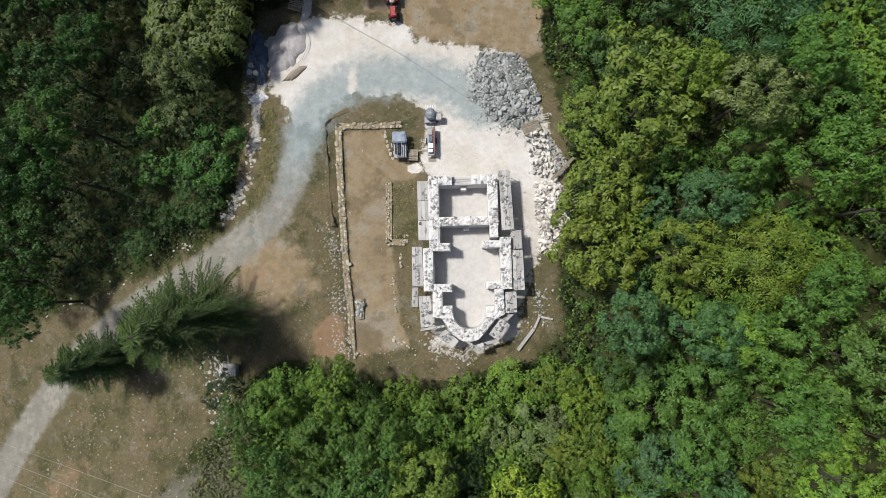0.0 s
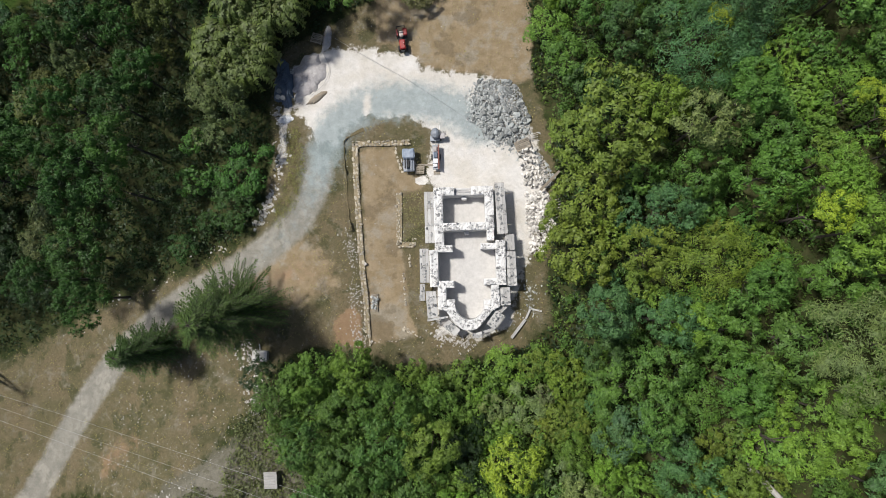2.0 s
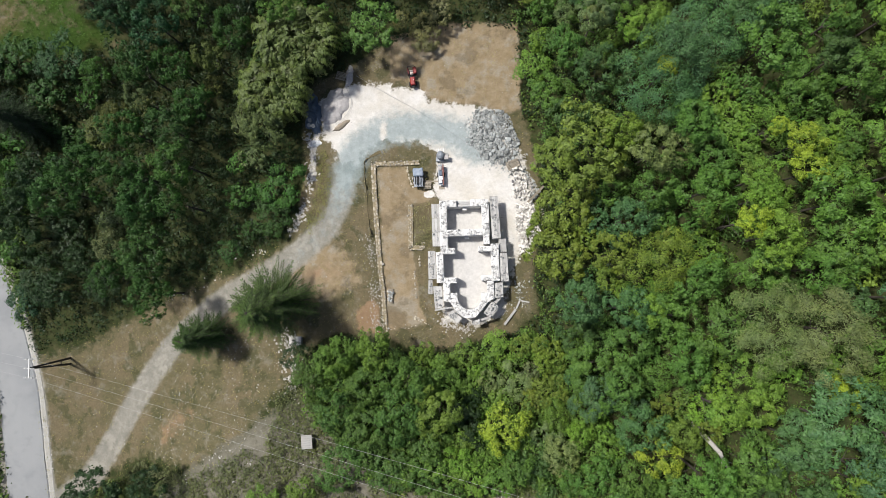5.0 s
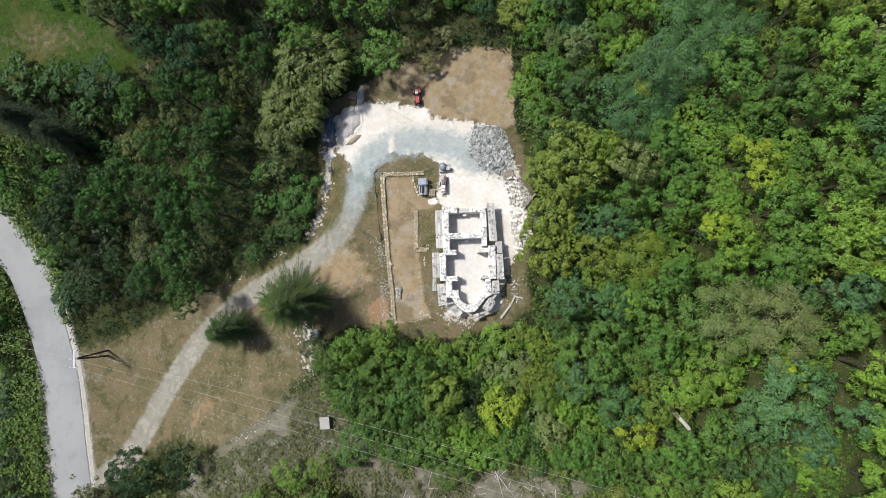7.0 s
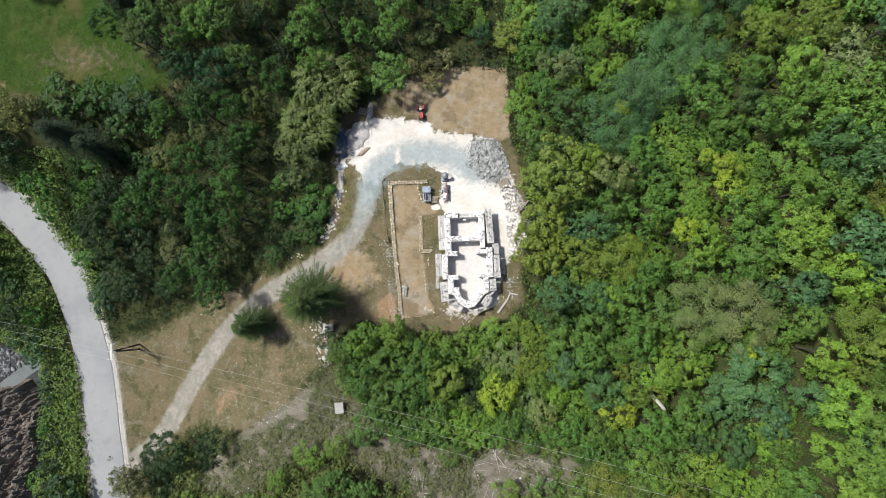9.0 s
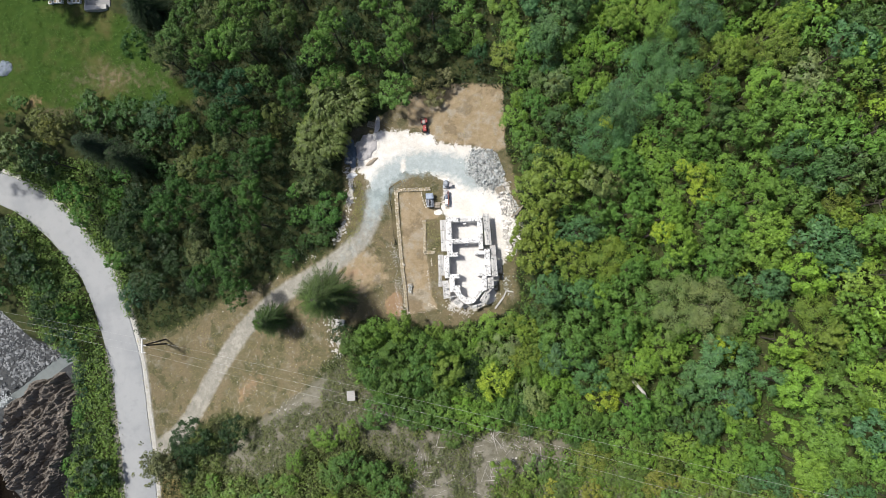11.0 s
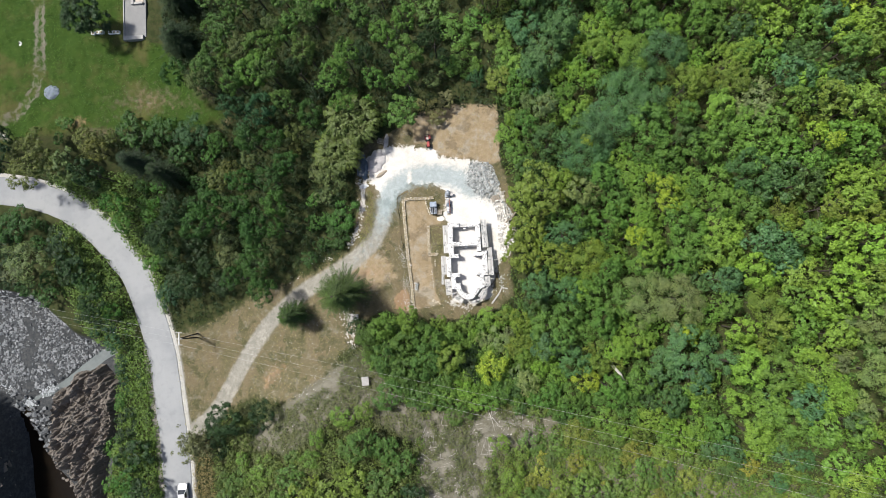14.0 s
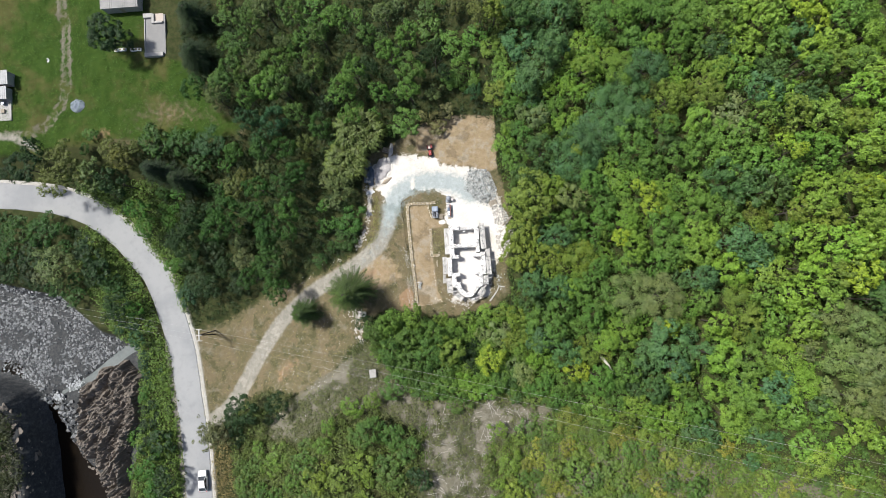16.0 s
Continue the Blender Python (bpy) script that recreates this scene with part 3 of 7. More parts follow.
def apse():
    """The half-round end: round inside, five-sided outside."""
    cx, cy, ri = 0.15, -5.2, 1.36
    outer = [(2.98, -5.4), (2.25, -5.75), (1.5, -6.7), (0.78, -7.42), (0.15, -7.55), (-0.56, -7.46), (-1.2, -6.95), (-1.62, -6.35), (-2.1, -5.65), (-2.8, -5.5)]
    steps, verts, faces = 40, [], []
    r = random.Random(4)
    cum = [0.0]
    for a, b in zip(outer, outer[1:]):
        cum.append(cum[-1] + math.hypot(b[0] - a[0], b[1] - a[1]))
    rows = 7
    for i in range(steps + 1):
        u = i / steps
        s = u * cum[-1]
        k = min(len(outer) - 2, max(j for j in range(len(cum)) if cum[j] <= s + 1e-9))
        f = (s - cum[k]) / (cum[k + 1] - cum[k])
        ox, oy = outer[k][0] + f * (outer[k + 1][0] - outer[k][0]), outer[k][1] + f * (outer[k + 1][1] - outer[k][1])
        a = -math.pi * u
        px, py = cx + ri * math.cos(a), cy + ri * math.sin(a)
        verts += [(px, py, -0.3)]
        for j in range(rows):
            g = j / (rows - 1)
            x, y = px + g * (ox - px), py + g * (oy - py)
            verts.append((x, y, TOP - 0.02 + r.uniform(-0.06, 0.05) - (0.05 if j in (0, rows - 1) else 0)))
            if j and j < rows - 1 and r.random() < 0.5 and u < 0.92 and u > 0.05:
                rubble.append((x + r.uniform(-0.1, 0.1), y + r.uniform(-0.1, 0.1), TOP + 0.02, r.choice([0.12, 0.16, 0.22, 0.3]), 0.45))
        verts += [(ox, oy, -0.3)]
        if i:
            n = rows + 2
            faces += [((i - 1) * n + j, (i - 1) * n + j + 1, i * n + j + 1, i * n + j) for j in range(n - 1)]
    part("apse_wall", mesh_of("apse_wall", verts, faces, LIME), LIME, church)


apse()
tagged(part("rubble_top", spread_stones("rubble_top", rubble, RUBBLE), RUBBLE, church, "grey and white rubble in lime mortar"), kind="stuff")
floor_bm = bmesh.new()
bmesh.ops.create_grid(floor_bm, x_segments=40, y_segments=80, size=0.5, matrix=Matrix.Translation((0.05, -0.5, 0.14)) @ Matrix.Diagonal((5.7, 12.0, 1, 1)))
for v in floor_bm.verts:
    v.co.z += 0.05 * noise.noise((v.co.x * 0.9, v.co.y * 0.9, 0))
part("floor", floor_bm, FLOOR_DUST, church, "white dusty floor")


# ---- scaffold decks round the church ----
def deck(corners, z, rows=3, stones=10, cut=1, ledgers=0):
    """A scaffold deck: boards on poles. corners: four, round the deck, the boards run from the first to the second."""
    c = [Vector((x, y, 0)) for x, y in corners]
    mid = sum(c, Vector()) / 4
    ob = thing("scaffold_deck", pose(mid.x, mid.y, 0), "dust-covered timber scaffold deck with loose stones on it", "scaffold", "decks round the church")
    c = [v - mid for v in c]
    for k in range(rows):
        for q in range(cut):
            a, b = (k + 0.03) / rows, (k + 0.97) / rows
            u0, u1 = q / cut + 0.004, (q + 1) / cut - 0.004
            at = lambda u, w: (c[0].lerp(c[1], u)).lerp(c[3].lerp(c[2], u), w)
            dz = z + rng.uniform(-0.015, 0.02)
            bm = bmesh.new()
            low = [bm.verts.new((*at(u, w).xy, dz)) for u, w in ((u0, a), (u1, a), (u1, b), (u0, b))]
            top = [bm.verts.new((v.co.x, v.co.y, v.co.z + 0.045)) for v in low]
            bm.faces.new(top)
            bm.faces.new(low[::-1])
            for i in range(4):
                bm.faces.new((low[i], low[(i + 1) % 4], top[(i + 1) % 4], top[i]))
            bmesh.ops.recalc_face_normals(bm, faces=bm.faces[:])
            part("board", bm, BOARD, ob)
    for v in c:
        p = v * 0.94
        part("post", rod((p.x, p.y, -0.3), (p.x, p.y, z + 0.25), 0.03), STEEL, ob)
    for a, b in ((c[0], c[3]), (c[1], c[2])):
        part("ledger", rod((a.x, a.y, z - 0.06), (b.x, b.y, z - 0.06), 0.03), STEEL, ob)
    for k in range(ledgers):
        u = (k + 0.6) / (ledgers + 0.3)
        a, b = c[0].lerp(c[1], u), c[3].lerp(c[2], u)
        e = b + (b - a).normalized() * 0.45
        part("ledger", rod((a.x, a.y, z - 0.08), (e.x, e.y, z - 0.08), 0.025), WOOD, ob)
    if stones:
        places = []
        for _ in range(stones):
            u, w = rng.uniform(0.06, 0.94), rng.uniform(0.15, 0.85)
            q = c[0].lerp(c[1], u).lerp(c[3].lerp(c[2], u), w)
            s = rng.uniform(0.12, 0.34)
            places.append((q.x + mid.x, q.y + mid.y, z + 0.05 + s * 0.18, s, 0.45))
        tagged(new("loose_stones", spread_stones("loose_stones", places, DECK_STONE)), "loose grey stones lying on the scaffold deck", "stones", kind="stuff")
    return ob


DECK_STONE = islands("deck_stone", (0.10, 0.105, 0.11), (0.36, 0.36, 0.35))
deck([(-3.9, 0.78), (-3.92, 5.7), (-3.02, 5.68), (-2.98, 0.78)], 1.95, 3, 12, 3)
deck([(-4.48, -2.98), (-4.46, 0.26), (-3.6, 0.24), (-3.55, -2.98)], 1.95, 3, 20, 2)
deck([(-4.58, -4.68), (-4.5, -3.08), (-4.02, -3.08), (-4.05, -4.68)], 1.85, 2, 7, 1)
deck([(-3.83, -6.4), (-3.98, -3.8), (-3.0, -3.8), (-2.84, -6.2)], 2.0, 3, 24, 2)
deck([(-2.46, -7.1), (-1.84, -6.5), (-0.75, -7.55), (-1.3, -8.1)], 1.6, 3, 16, 1)
deck([(-3.85, -6.62), (-1.9, -6.35), (-1.86, -6.15), (-3.83, -6.42)], 2.12, 1, 4, 1)
deck([(2.95, 1.45), (2.82, 6.36), (3.74, 6.34), (3.98, 1.47)], 1.95, 3, 36, 2, 3)
deck([(3.74, -0.12), (3.68, 1.38), (4.56, 1.44), (4.58, -0.08)], 1.75, 3, 2, 1)
deck([(3.76, -3.48), (3.75, -0.2), (4.62, -0.22), (4.7, -3.46)], 1.95, 3, 30, 2)
deck([(3.05, -5.32), (3.05, -3.62), (4.0, -3.58), (4.03, -5.26)], 1.95, 3, 15, 1)
deck([(1.68, -6.98), (2.68, -5.66), (3.4, -6.25), (2.45, -7.55)], 1.9, 3, 18, 1)
deck([(0.95, -7.75), (2.5, -7.35), (2.55, -7.6), (1.0, -8.05)], 1.55, 1, 0, 1)
deck([(0.35, -7.9), (1.22, -7.66), (1.34, -8.2), (0.42, -8.32)], 1.9, 2, 6, 1)
deck([(2.7, -5.75), (3.35, -5.35), (3.75, -5.45), (3.2, -6.0)], 1.6, 2, 0, 1)


# ---- low dug-out foundations west of the church ----
FOUND = stone_meshes("stone", FOUND_STONE, 7)


def foundation(line, width, label, size=0.34, z=-0.1, gaps=0.06):
    """A low foundation: an earth core with stones laid along both edges."""
    line = [Vector((*p, 0)) for p in line]
    ob = thing("foundation_wall", pose(line[0].x, line[0].y, 0), label, "wall", "dug-out foundations")
    o = line[0]
    for a, b in zip(line, line[1:]):
        d = b - a
        side = Vector((-d.y, d.x, 0)).normalized()
        bm = bmesh.new()
        w = width * 0.42
        ring = [a + side * w - o, b + side * w - o, b - side * w - o, a - side * w - o]
        low = [bm.verts.new((v.x, v.y, -0.5)) for v in ring]
        top = [bm.verts.new((v.x * 0.999, v.y * 0.999, z - 0.02)) for v in ring]
        bm.faces.new(top)
        for i in range(4):
            bm.faces.new((low[i], low[(i + 1) % 4], top[(i + 1) % 4], top[i]))
        bmesh.ops.recalc_face_normals(bm, faces=bm.faces[:])
        if width > 0.6:
            part("core", bm, FOUND_FILL, ob)
        else:
            bm.free()
        rows = max(1, round(width / (size * 0.95)))
        for k in range(rows):
            u = 0.0
            while u < d.length:
                s = size * rng.choice([0.6, 0.8, 1.0, 1.25, 1.5])
                if rng.random() > gaps:
                    off = (k + 0.5) / rows * width - width / 2 + rng.uniform(-0.05, 0.05)
                    p = a + d * (u / d.length) + side * off - o
                    stone_piece("stone", FOUND, ob, p.x, p.y, (z if width > 0.6 else -0.26) + rng.uniform(-0.08, 0.05), s * 1.05, size * rng.uniform(0.75, 1.1), 0.26, math.atan2(d.y, d.x) + rng.uniform(-0.3, 0.3))
                u += s * 1.03
    return ob


foundation([(-10.85, 11.0), (-10.83, 7.7), (-10.7, 5.0), (-10.52, 1.4), (-10.36, -1.4), (-10.05, -4.8), (-9.9, -9.0)], 0.68, "low pale stone foundation along the dug terrace")
foundation([(-10.6, 11.05), (-8.8, 11.05), (-6.8, 11.02), (-5.4, 11.05)], 0.62, "low stone foundation closing the terrace, larger blocks", 0.36)
foundation([(-6.82, 10.5), (-6.6, 9.2), (-6.1, 7.9)], 0.45, "crumbling stone foundation by the tools", 0.34, gaps=0.15)
foundation([(-6.55, 5.9), (-6.62, 0.85), (-5.2, 0.8)], 0.64, "earth-covered foundation beside a grass strip", 0.24, -0.14, 0.35)
foundation([(-5.25, 0.9), (-5.1, 1.5)], 0.5, "short heap of foundation stones in grass", 0.34, gaps=0.1)
foundation([(-6.3, -2.0), (-6.18, -4.0), (-6.1, -5.6)], 0.4, "broken stone foundation in dry earth", 0.32, gaps=0.2)
foundation([(-5.65, -0.2), (-5.6, -1.3)], 0.4, "few foundation stones in dry earth", 0.3, gaps=0.3)
foundation([(-9.6, -8.75), (-7.1, -8.6), (-6.3, -8.4)], 0.16, "thin row of small kerb stones", 0.16, gaps=0.3)
foundation([(-6.3, -7.4), (-5.5, -7.8), (-4.6, -9.0)], 0.5, "scattered stones at the terrace's edge", 0.3, gaps=0.45)


def bank_edge(line):
    """The cut edge of the turf above the terrace: an uneven lip over a small drop."""
    verts, faces = [], []
    for i, (x, y) in enumerate(line):
        w = 0.14 * noise.noise((x * 1.3, y * 1.3, 6.0)) + 0.05 * noise.noise((x * 5, y * 5, 2.0))
        d = Vector((line[min(i + 1, len(line) - 1)][0] - line[max(i - 1, 0)][0], line[min(i + 1, len(line) - 1)][1] - line[max(i - 1, 0)][1])).normalized()
        for o, z in ((0.55, -0.15), (0.3, -0.02), (0.0, 0.03), (-0.06, 0.0), (0.22, -0.6), (0.5, -0.65)):
            q = (x + w + d.y * -o, y + d.x * o)
            verts.append((*q, z + (0.04 * noise.noise((q[0] * 3, q[1] * 3, 1.0)) if z > 0 else 0)))
        if i:
            faces += [((i - 1) * 6 + j, (i - 1) * 6 + j + 1, i * 6 + j + 1, i * 6 + j) for j in range(5)]
    me = mesh_of("turf_bank", verts, faces, GROUND)
    att = me.attributes.new("mask_b", "FLOAT_COLOR", "POINT")
    att.data.foreach_set("color", np.tile(np.array([0, 1, 0, 1], np.float32), len(verts)))
    tagged(new("turf_bank", me), "cut turf edge with dry grass above the dug terrace", "bank", kind="structure")


bank_edge(TRENCH)


def strewn(name, label, count, lo, hi, where, material, z=0.0, squash=0.5):
    xy = np.array([where() for _ in range(count)])
    zs = height(xy[:, 0], xy[:, 1])
    places = []
    for (x, y), g in zip(xy, zs):
        s = lo + (hi - lo) * rng.random() ** 2.2
        places.append((x, y, g + z + s * 0.1, s, squash))
    return tagged(new(name, spread_stones(name, places, material)), label, "stones", kind="stuff")


def along(line, spread):
    line = [np.array(p) for p in line]

    def pick():
        i = rng.randrange(len(line) - 1)
        p = line[i] + (line[i + 1] - line[i]) * rng.random()
        return float(p[0] + rng.gauss(0, spread)), float(p[1] + rng.gauss(0, spread))
    return pick


def within(poly, margin=0.0):
    """Picks points inside a polygon, a few hundred at a time."""
    xs, ys = [p[0] for p in poly], [p[1] for p in poly]
    stock = []

    def pick():
        while not stock:
            got = np.array([(rng.uniform(min(xs), max(xs)), rng.uniform(min(ys), max(ys))) for _ in range(600)])
            stock.extend(got[inside(got[:, 0], got[:, 1], poly) > margin].tolist())
        return tuple(stock.pop())
    return pick


strewn("bank_stones", "white broken stones along the grassy bank", 420, 0.1, 0.5, along([(-18.9, 15.2), (-18.15, 12.6), (-18.2, 10.0), (-18.9, 7.6), (-19.7, 5.2), (-21.3, 3.0)], 0.32), PALE_BITS)
strewn("verge_stones", "pale stones along the track's verge", 90, 0.06, 0.3, along([(-21.3, 2.9), (-24.4, 1.2), (-29, -0.8), (-36, -4), (-44, -8)], 0.5), PALE_BITS)
strewn("clearing_stones", "small pale stones strewn on dry ground", 700, 0.04, 0.15, within(CLEARING, 0.5), PALE_BITS)
strewn("field_stones", "small pale stones on the dry slope", 800, 0.04, 0.2, within([(-42, -23), (-38, -15), (-30, -8), (-22, -10), (-21, -15), (-27, -22), (-34, -25)]), PALE_BITS)
strewn("rubble_strip", "pale rubble running down to the thicket", 420, 0.08, 0.42, along([(-22.5, -8.6), (-21.5, -12), (-20.6, -15.5)], 0.6), PALE_BITS)
strewn("heap_fringe", "grey stones strewn round the quarry stone heap", 420, 0.06, 0.35, along([(1.2, 16.8), (0.6, 14.5), (1.2, 12.4), (3.0, 10.6), (5.4, 9.8), (6.8, 11.5)], 0.45), GREY_BITS)
strewn("wall_fringe", "pale stones fallen beside the foundations", 520, 0.05, 0.22, along([(-11.2, -3), (-10.9, -6), (-10.6, -9), (-11.4, 2), (-11.0, -1)], 0.5), PALE_BITS)
strewn("apse_rubble", "white rubble fallen beside the apse", 260, 0.08, 0.36, along([(-3.3, -7.3), (-2.2, -8.4), (0.2, -9.0)], 0.4), PALE_BITS)
strewn("yard_rubble", "grey rubble beside the decks", 220, 0.05, 0.3, along([(5.4, 2), (5.6, -3.5), (6.5, -5.0), (4.5, -7)], 0.5), GREY_BITS)
strewn("slope_stones", "pale stones on the bare slope", 700, 0.06, 0.4, within(BARE), PALE_BITS)
strewn("roadside_stones", "pale gravel along the road's edge", 500, 0.05, 0.3, along([(-54.6, -32), (-55.0, -24.6), (-55.9, -18), (-57, -11)], 0.35), PALE_BITS)


# ---- heaps of stone east of the drive ----
def heap(label, poly, material, bits, pieces, lo, hi, tall, small, boxy=0.5, base=300):
    """A heap: a low mound under many stones, the larger ones lying loose on top."""
    cx, cy = np.mean([p[0] for p in poly]), np.mean([p[1] for p in poly])
    ob = thing("stone_heap", pose(cx, cy, 0), label, "stone heap")
    pick = within(poly)
    xy = np.array([pick() for _ in range(small + pieces)])
    up = tall * smooth(inside(xy[:, 0], xy[:, 1], poly) / 1.4)
    places = []
    for (x, y), z in zip(xy[:small], up):
        s = rng.uniform(lo * 0.5, lo * 1.3)
        places.append((x - cx, y - cy, z + rng.uniform(0, 0.08), s, 0.7))
    tagged(part("rubble_fill", spread_stones("rubble_fill", places, bits), bits, ob), kind="stuff")
    meshes = stone_meshes("stone", material, 8, boxy, base)
    for (x, y), z in zip(xy[small:], up[small:]):
        s = lo + (hi - lo) * rng.random() ** 1.6
        stone_piece("stone", meshes, ob, x - cx, y - cy, z + s * 0.2, s * rng.uniform(0.9, 1.4), s, s * rng.uniform(0.5, 0.9), None, 0.5)
    return ob


heap("loose heap of blue-grey quarry stones", [(1.7, 17.2), (4.4, 17.0), (5.7, 16.0), (6.5, 13.4), (6.6, 11.6), (5.6, 10.0), (3.4, 10.6), (2.0, 11.6), (0.9, 13.2), (0.8, 15.0)], GREY_STONE, GREY_BITS, 290, 0.18, 0.62, 0.55, 2200)
heap("long heap of pale squared limestone blocks", [(5.9, 5.6), (8.4, 5.6), (8.7, 4.0), (8.5, 1.8), (7.7, -0.2), (6.2, -0.6), (6.2, 1.2), (5.9, 2.9)], PALE_STONE, PALE_BITS, 230, 0.22, 0.5, 0.45, 500, 0.85, 320)
heap("loose pale rubble at the wood's edge", [(6.6, 9.9), (7.6, 9.4), (8.9, 7.2), (9.0, 6.2), (7.8, 5.9), (7.2, 7.6)], GREY_STONE, PALE_BITS, 60, 0.18, 0.45, 0.4, 260, 0.6, 340)
BLOCKS = stone_meshes("block", PALE_STONE, 5, 0.95, 360)
stack = thing("block_stack", pose(6.0, 8.0, 0), "stacked pale stone blocks in rows", "stone stack")
for row in range(7):
    for k in range(6):
        for lvl in range(2 if rng.random() < 0.6 else 1):
            x, y = 5.35 + 0.34 * k + 0.1 * row + rng.uniform(-0.16, 0.16), 9.7 - 0.56 * row + rng.uniform(-0.2, 0.2)
            stone_piece("block", BLOCKS, stack, x - 6.0, y - 8.0, 0.2 + 0.3 * lvl, rng.uniform(0.25, 0.55), rng.uniform(0.3, 0.62), 0.36, rng.uniform(-0.7, 0.7), 0.2)


def pallet(x, y, turn, z=0.0, w=1.2, d=1.0, label="weathered wooden pallet lying on the ground", lean=0.0):
    ob = thing("pallet", pose(x, y, z, lean, 0, turn), label, "pallet", "pallets on the site")
    for k in range(6):
        u = -d / 2 + (k + 0.5) * d / 6
        part("slat", box(-w / 2, w / 2, u - d / 17, u + d / 17, 0.11, 0.135), WOOD, ob)
    for k in (-1, 0, 1):
        part("runner", box(k * (w / 2 - 0.06) - 0.05, k * (w / 2 - 0.06) + 0.05, -d / 2, d / 2, 0.0, 0.108), WOOD, ob)
    return ob


pallet(5.75, 10.3, 22, 0.35, 1.5, 1.0, "grey wooden pallet on top of the stone heap")
pallet(-14.5, 21.9, -18, 0.15, 1.15, 1.0, "bleached wooden pallet beside the sand heap")
pallet(-4.4, 8.3, -4, 0.0, 0.9, 1.0, "dusty wooden pallet beside the cement mixer")
stone_pallet = pallet(-9.17, -4.8, 90, -0.2, 1.75, 0.62, "pallet loaded with rubble in the dug terrace")
tagged(new("rubble_load", spread_stones("rubble_load", [(-9.17 + rng.uniform(-0.32, 0.32), -4.8 + rng.uniform(-0.6, 0.6), 0.02, rng.uniform(0.12, 0.36), 0.7) for _ in range(34)], GREY_BITS)), "rubble piled on the pallet in the terrace", "stones", kind="stuff")
tagged(new("edge_boulder", spread_stones("edge_boulder", [(-9.98, -1.0, -0.05, 0.42, 0.7)], PALE_BITS)), "single pale stone beside the foundation", "stone")


def beam(x0, y0, x1, y1, w, z, label, material=WOOD):
    m = pose((x0 + x1) / 2, (y0 + y1) / 2, z, 0, 0, math.degrees(math.atan2(y1 - y0, x1 - x0)))
    h = math.hypot(x1 - x0, y1 - y0) / 2
    me = bpy.data.meshes.new("beam")
    bm = box(-h, h, -w / 2, w / 2, 0, w * 0.5, 0.015)
    bm.to_mesh(me)
    bm.free()
    me.materials.append(material)
    ob = new("beam", me)
    ob.matrix_world = m
    return tagged(ob, label, "beam", "timber on the site")


beam(4.1, -8.5, 5.5, -6.75, 0.28, 0.15, "pale squared timber lying at the thicket's edge", BOARD)
beam(5.55, -6.7, 6.0, -5.75, 0.2, 0.15, "pale squared timber lying at the thicket's edge", BOARD)
beam(6.1, -5.75, 7.1, -6.0, 0.16, 0.2, "pale squared timber lying at the thicket's edge", BOARD)
beam(7.3, 5.7, 9.2, 7.5, 0.26, 0.75, "grey plank lying over the stone heap")
for k in range(7):
    beam(8.5 + 0.05 * k, 4.7 - 0.28 * k, 9.4 + 0.04 * k, 4.9 - 0.24 * k, 0.06, 0.45, "thin grey branch lying on the heap", DEADWOOD)
for k in range(3):
    beam(6.1, 10.9 + 0.1 * k, 7.3, 11.0 + 0.22 * k, 0.06, 0.5, "thin grey pole lying on the heap", DEADWOOD)


# ---- site machines and materials ----
def cement_mixer():
    ob = thing("cement_mixer", pose(-2.75, 11.6, 0), "dusty grey cement mixer on two wheels", "cement mixer")
    bm = bmesh.new()
    prof = [(0.12, -0.5), (0.32, -0.42), (0.46, -0.1), (0.46, 0.1), (0.3, 0.42), (0.22, 0.5)]
    rings = []
    for r, h in prof:
        rings.append([bm.verts.new((r * math.cos(a * math.tau / 14), h, 0.85 + r * math.sin(a * math.tau / 14))) for a in range(14)])
    for a, b in zip(rings, rings[1:]):
        for i in range(14):
            bm.faces.new((a[i], a[(i + 1) % 14], b[(i + 1) % 14], b[i]))
    bm.faces.new(rings[0])
    part("drum", bm, GREY_METAL, ob)
    for k in range(5):
        part("rib", box(-0.42 + 0.2 * k, -0.36 + 0.2 * k, 0.35, 0.75, 1.0, 1.06), WHITE_PAINT, ob)
    for s in (-1, 1):
        part("frame_leg", rod((0.4 * s, -0.45, 0.05), (0.15 * s, 0.1, 0.95), 0.035), STEEL, ob)
        part("frame_leg", rod((0.4 * s, 0.5, 0.05), (0.15 * s, 0.05, 0.95), 0.035), STEEL, ob)
        part("wheel", rod((0.5 * s - 0.05, -0.4, 0.2), (0.5 * s + 0.05, -0.4, 0.2), 0.2, None, 12), BLACK, ob)
    part("motor_cover", box(0.45, 0.95, -0.5, 0.05, 0.5, 0.85, 0.04), SHEET, ob, "pale motor cover")
    part("base", box(-0.55, 0.4, -0.65, -0.1, 0.3, 0.5, 0.03), GREY_METAL, ob)


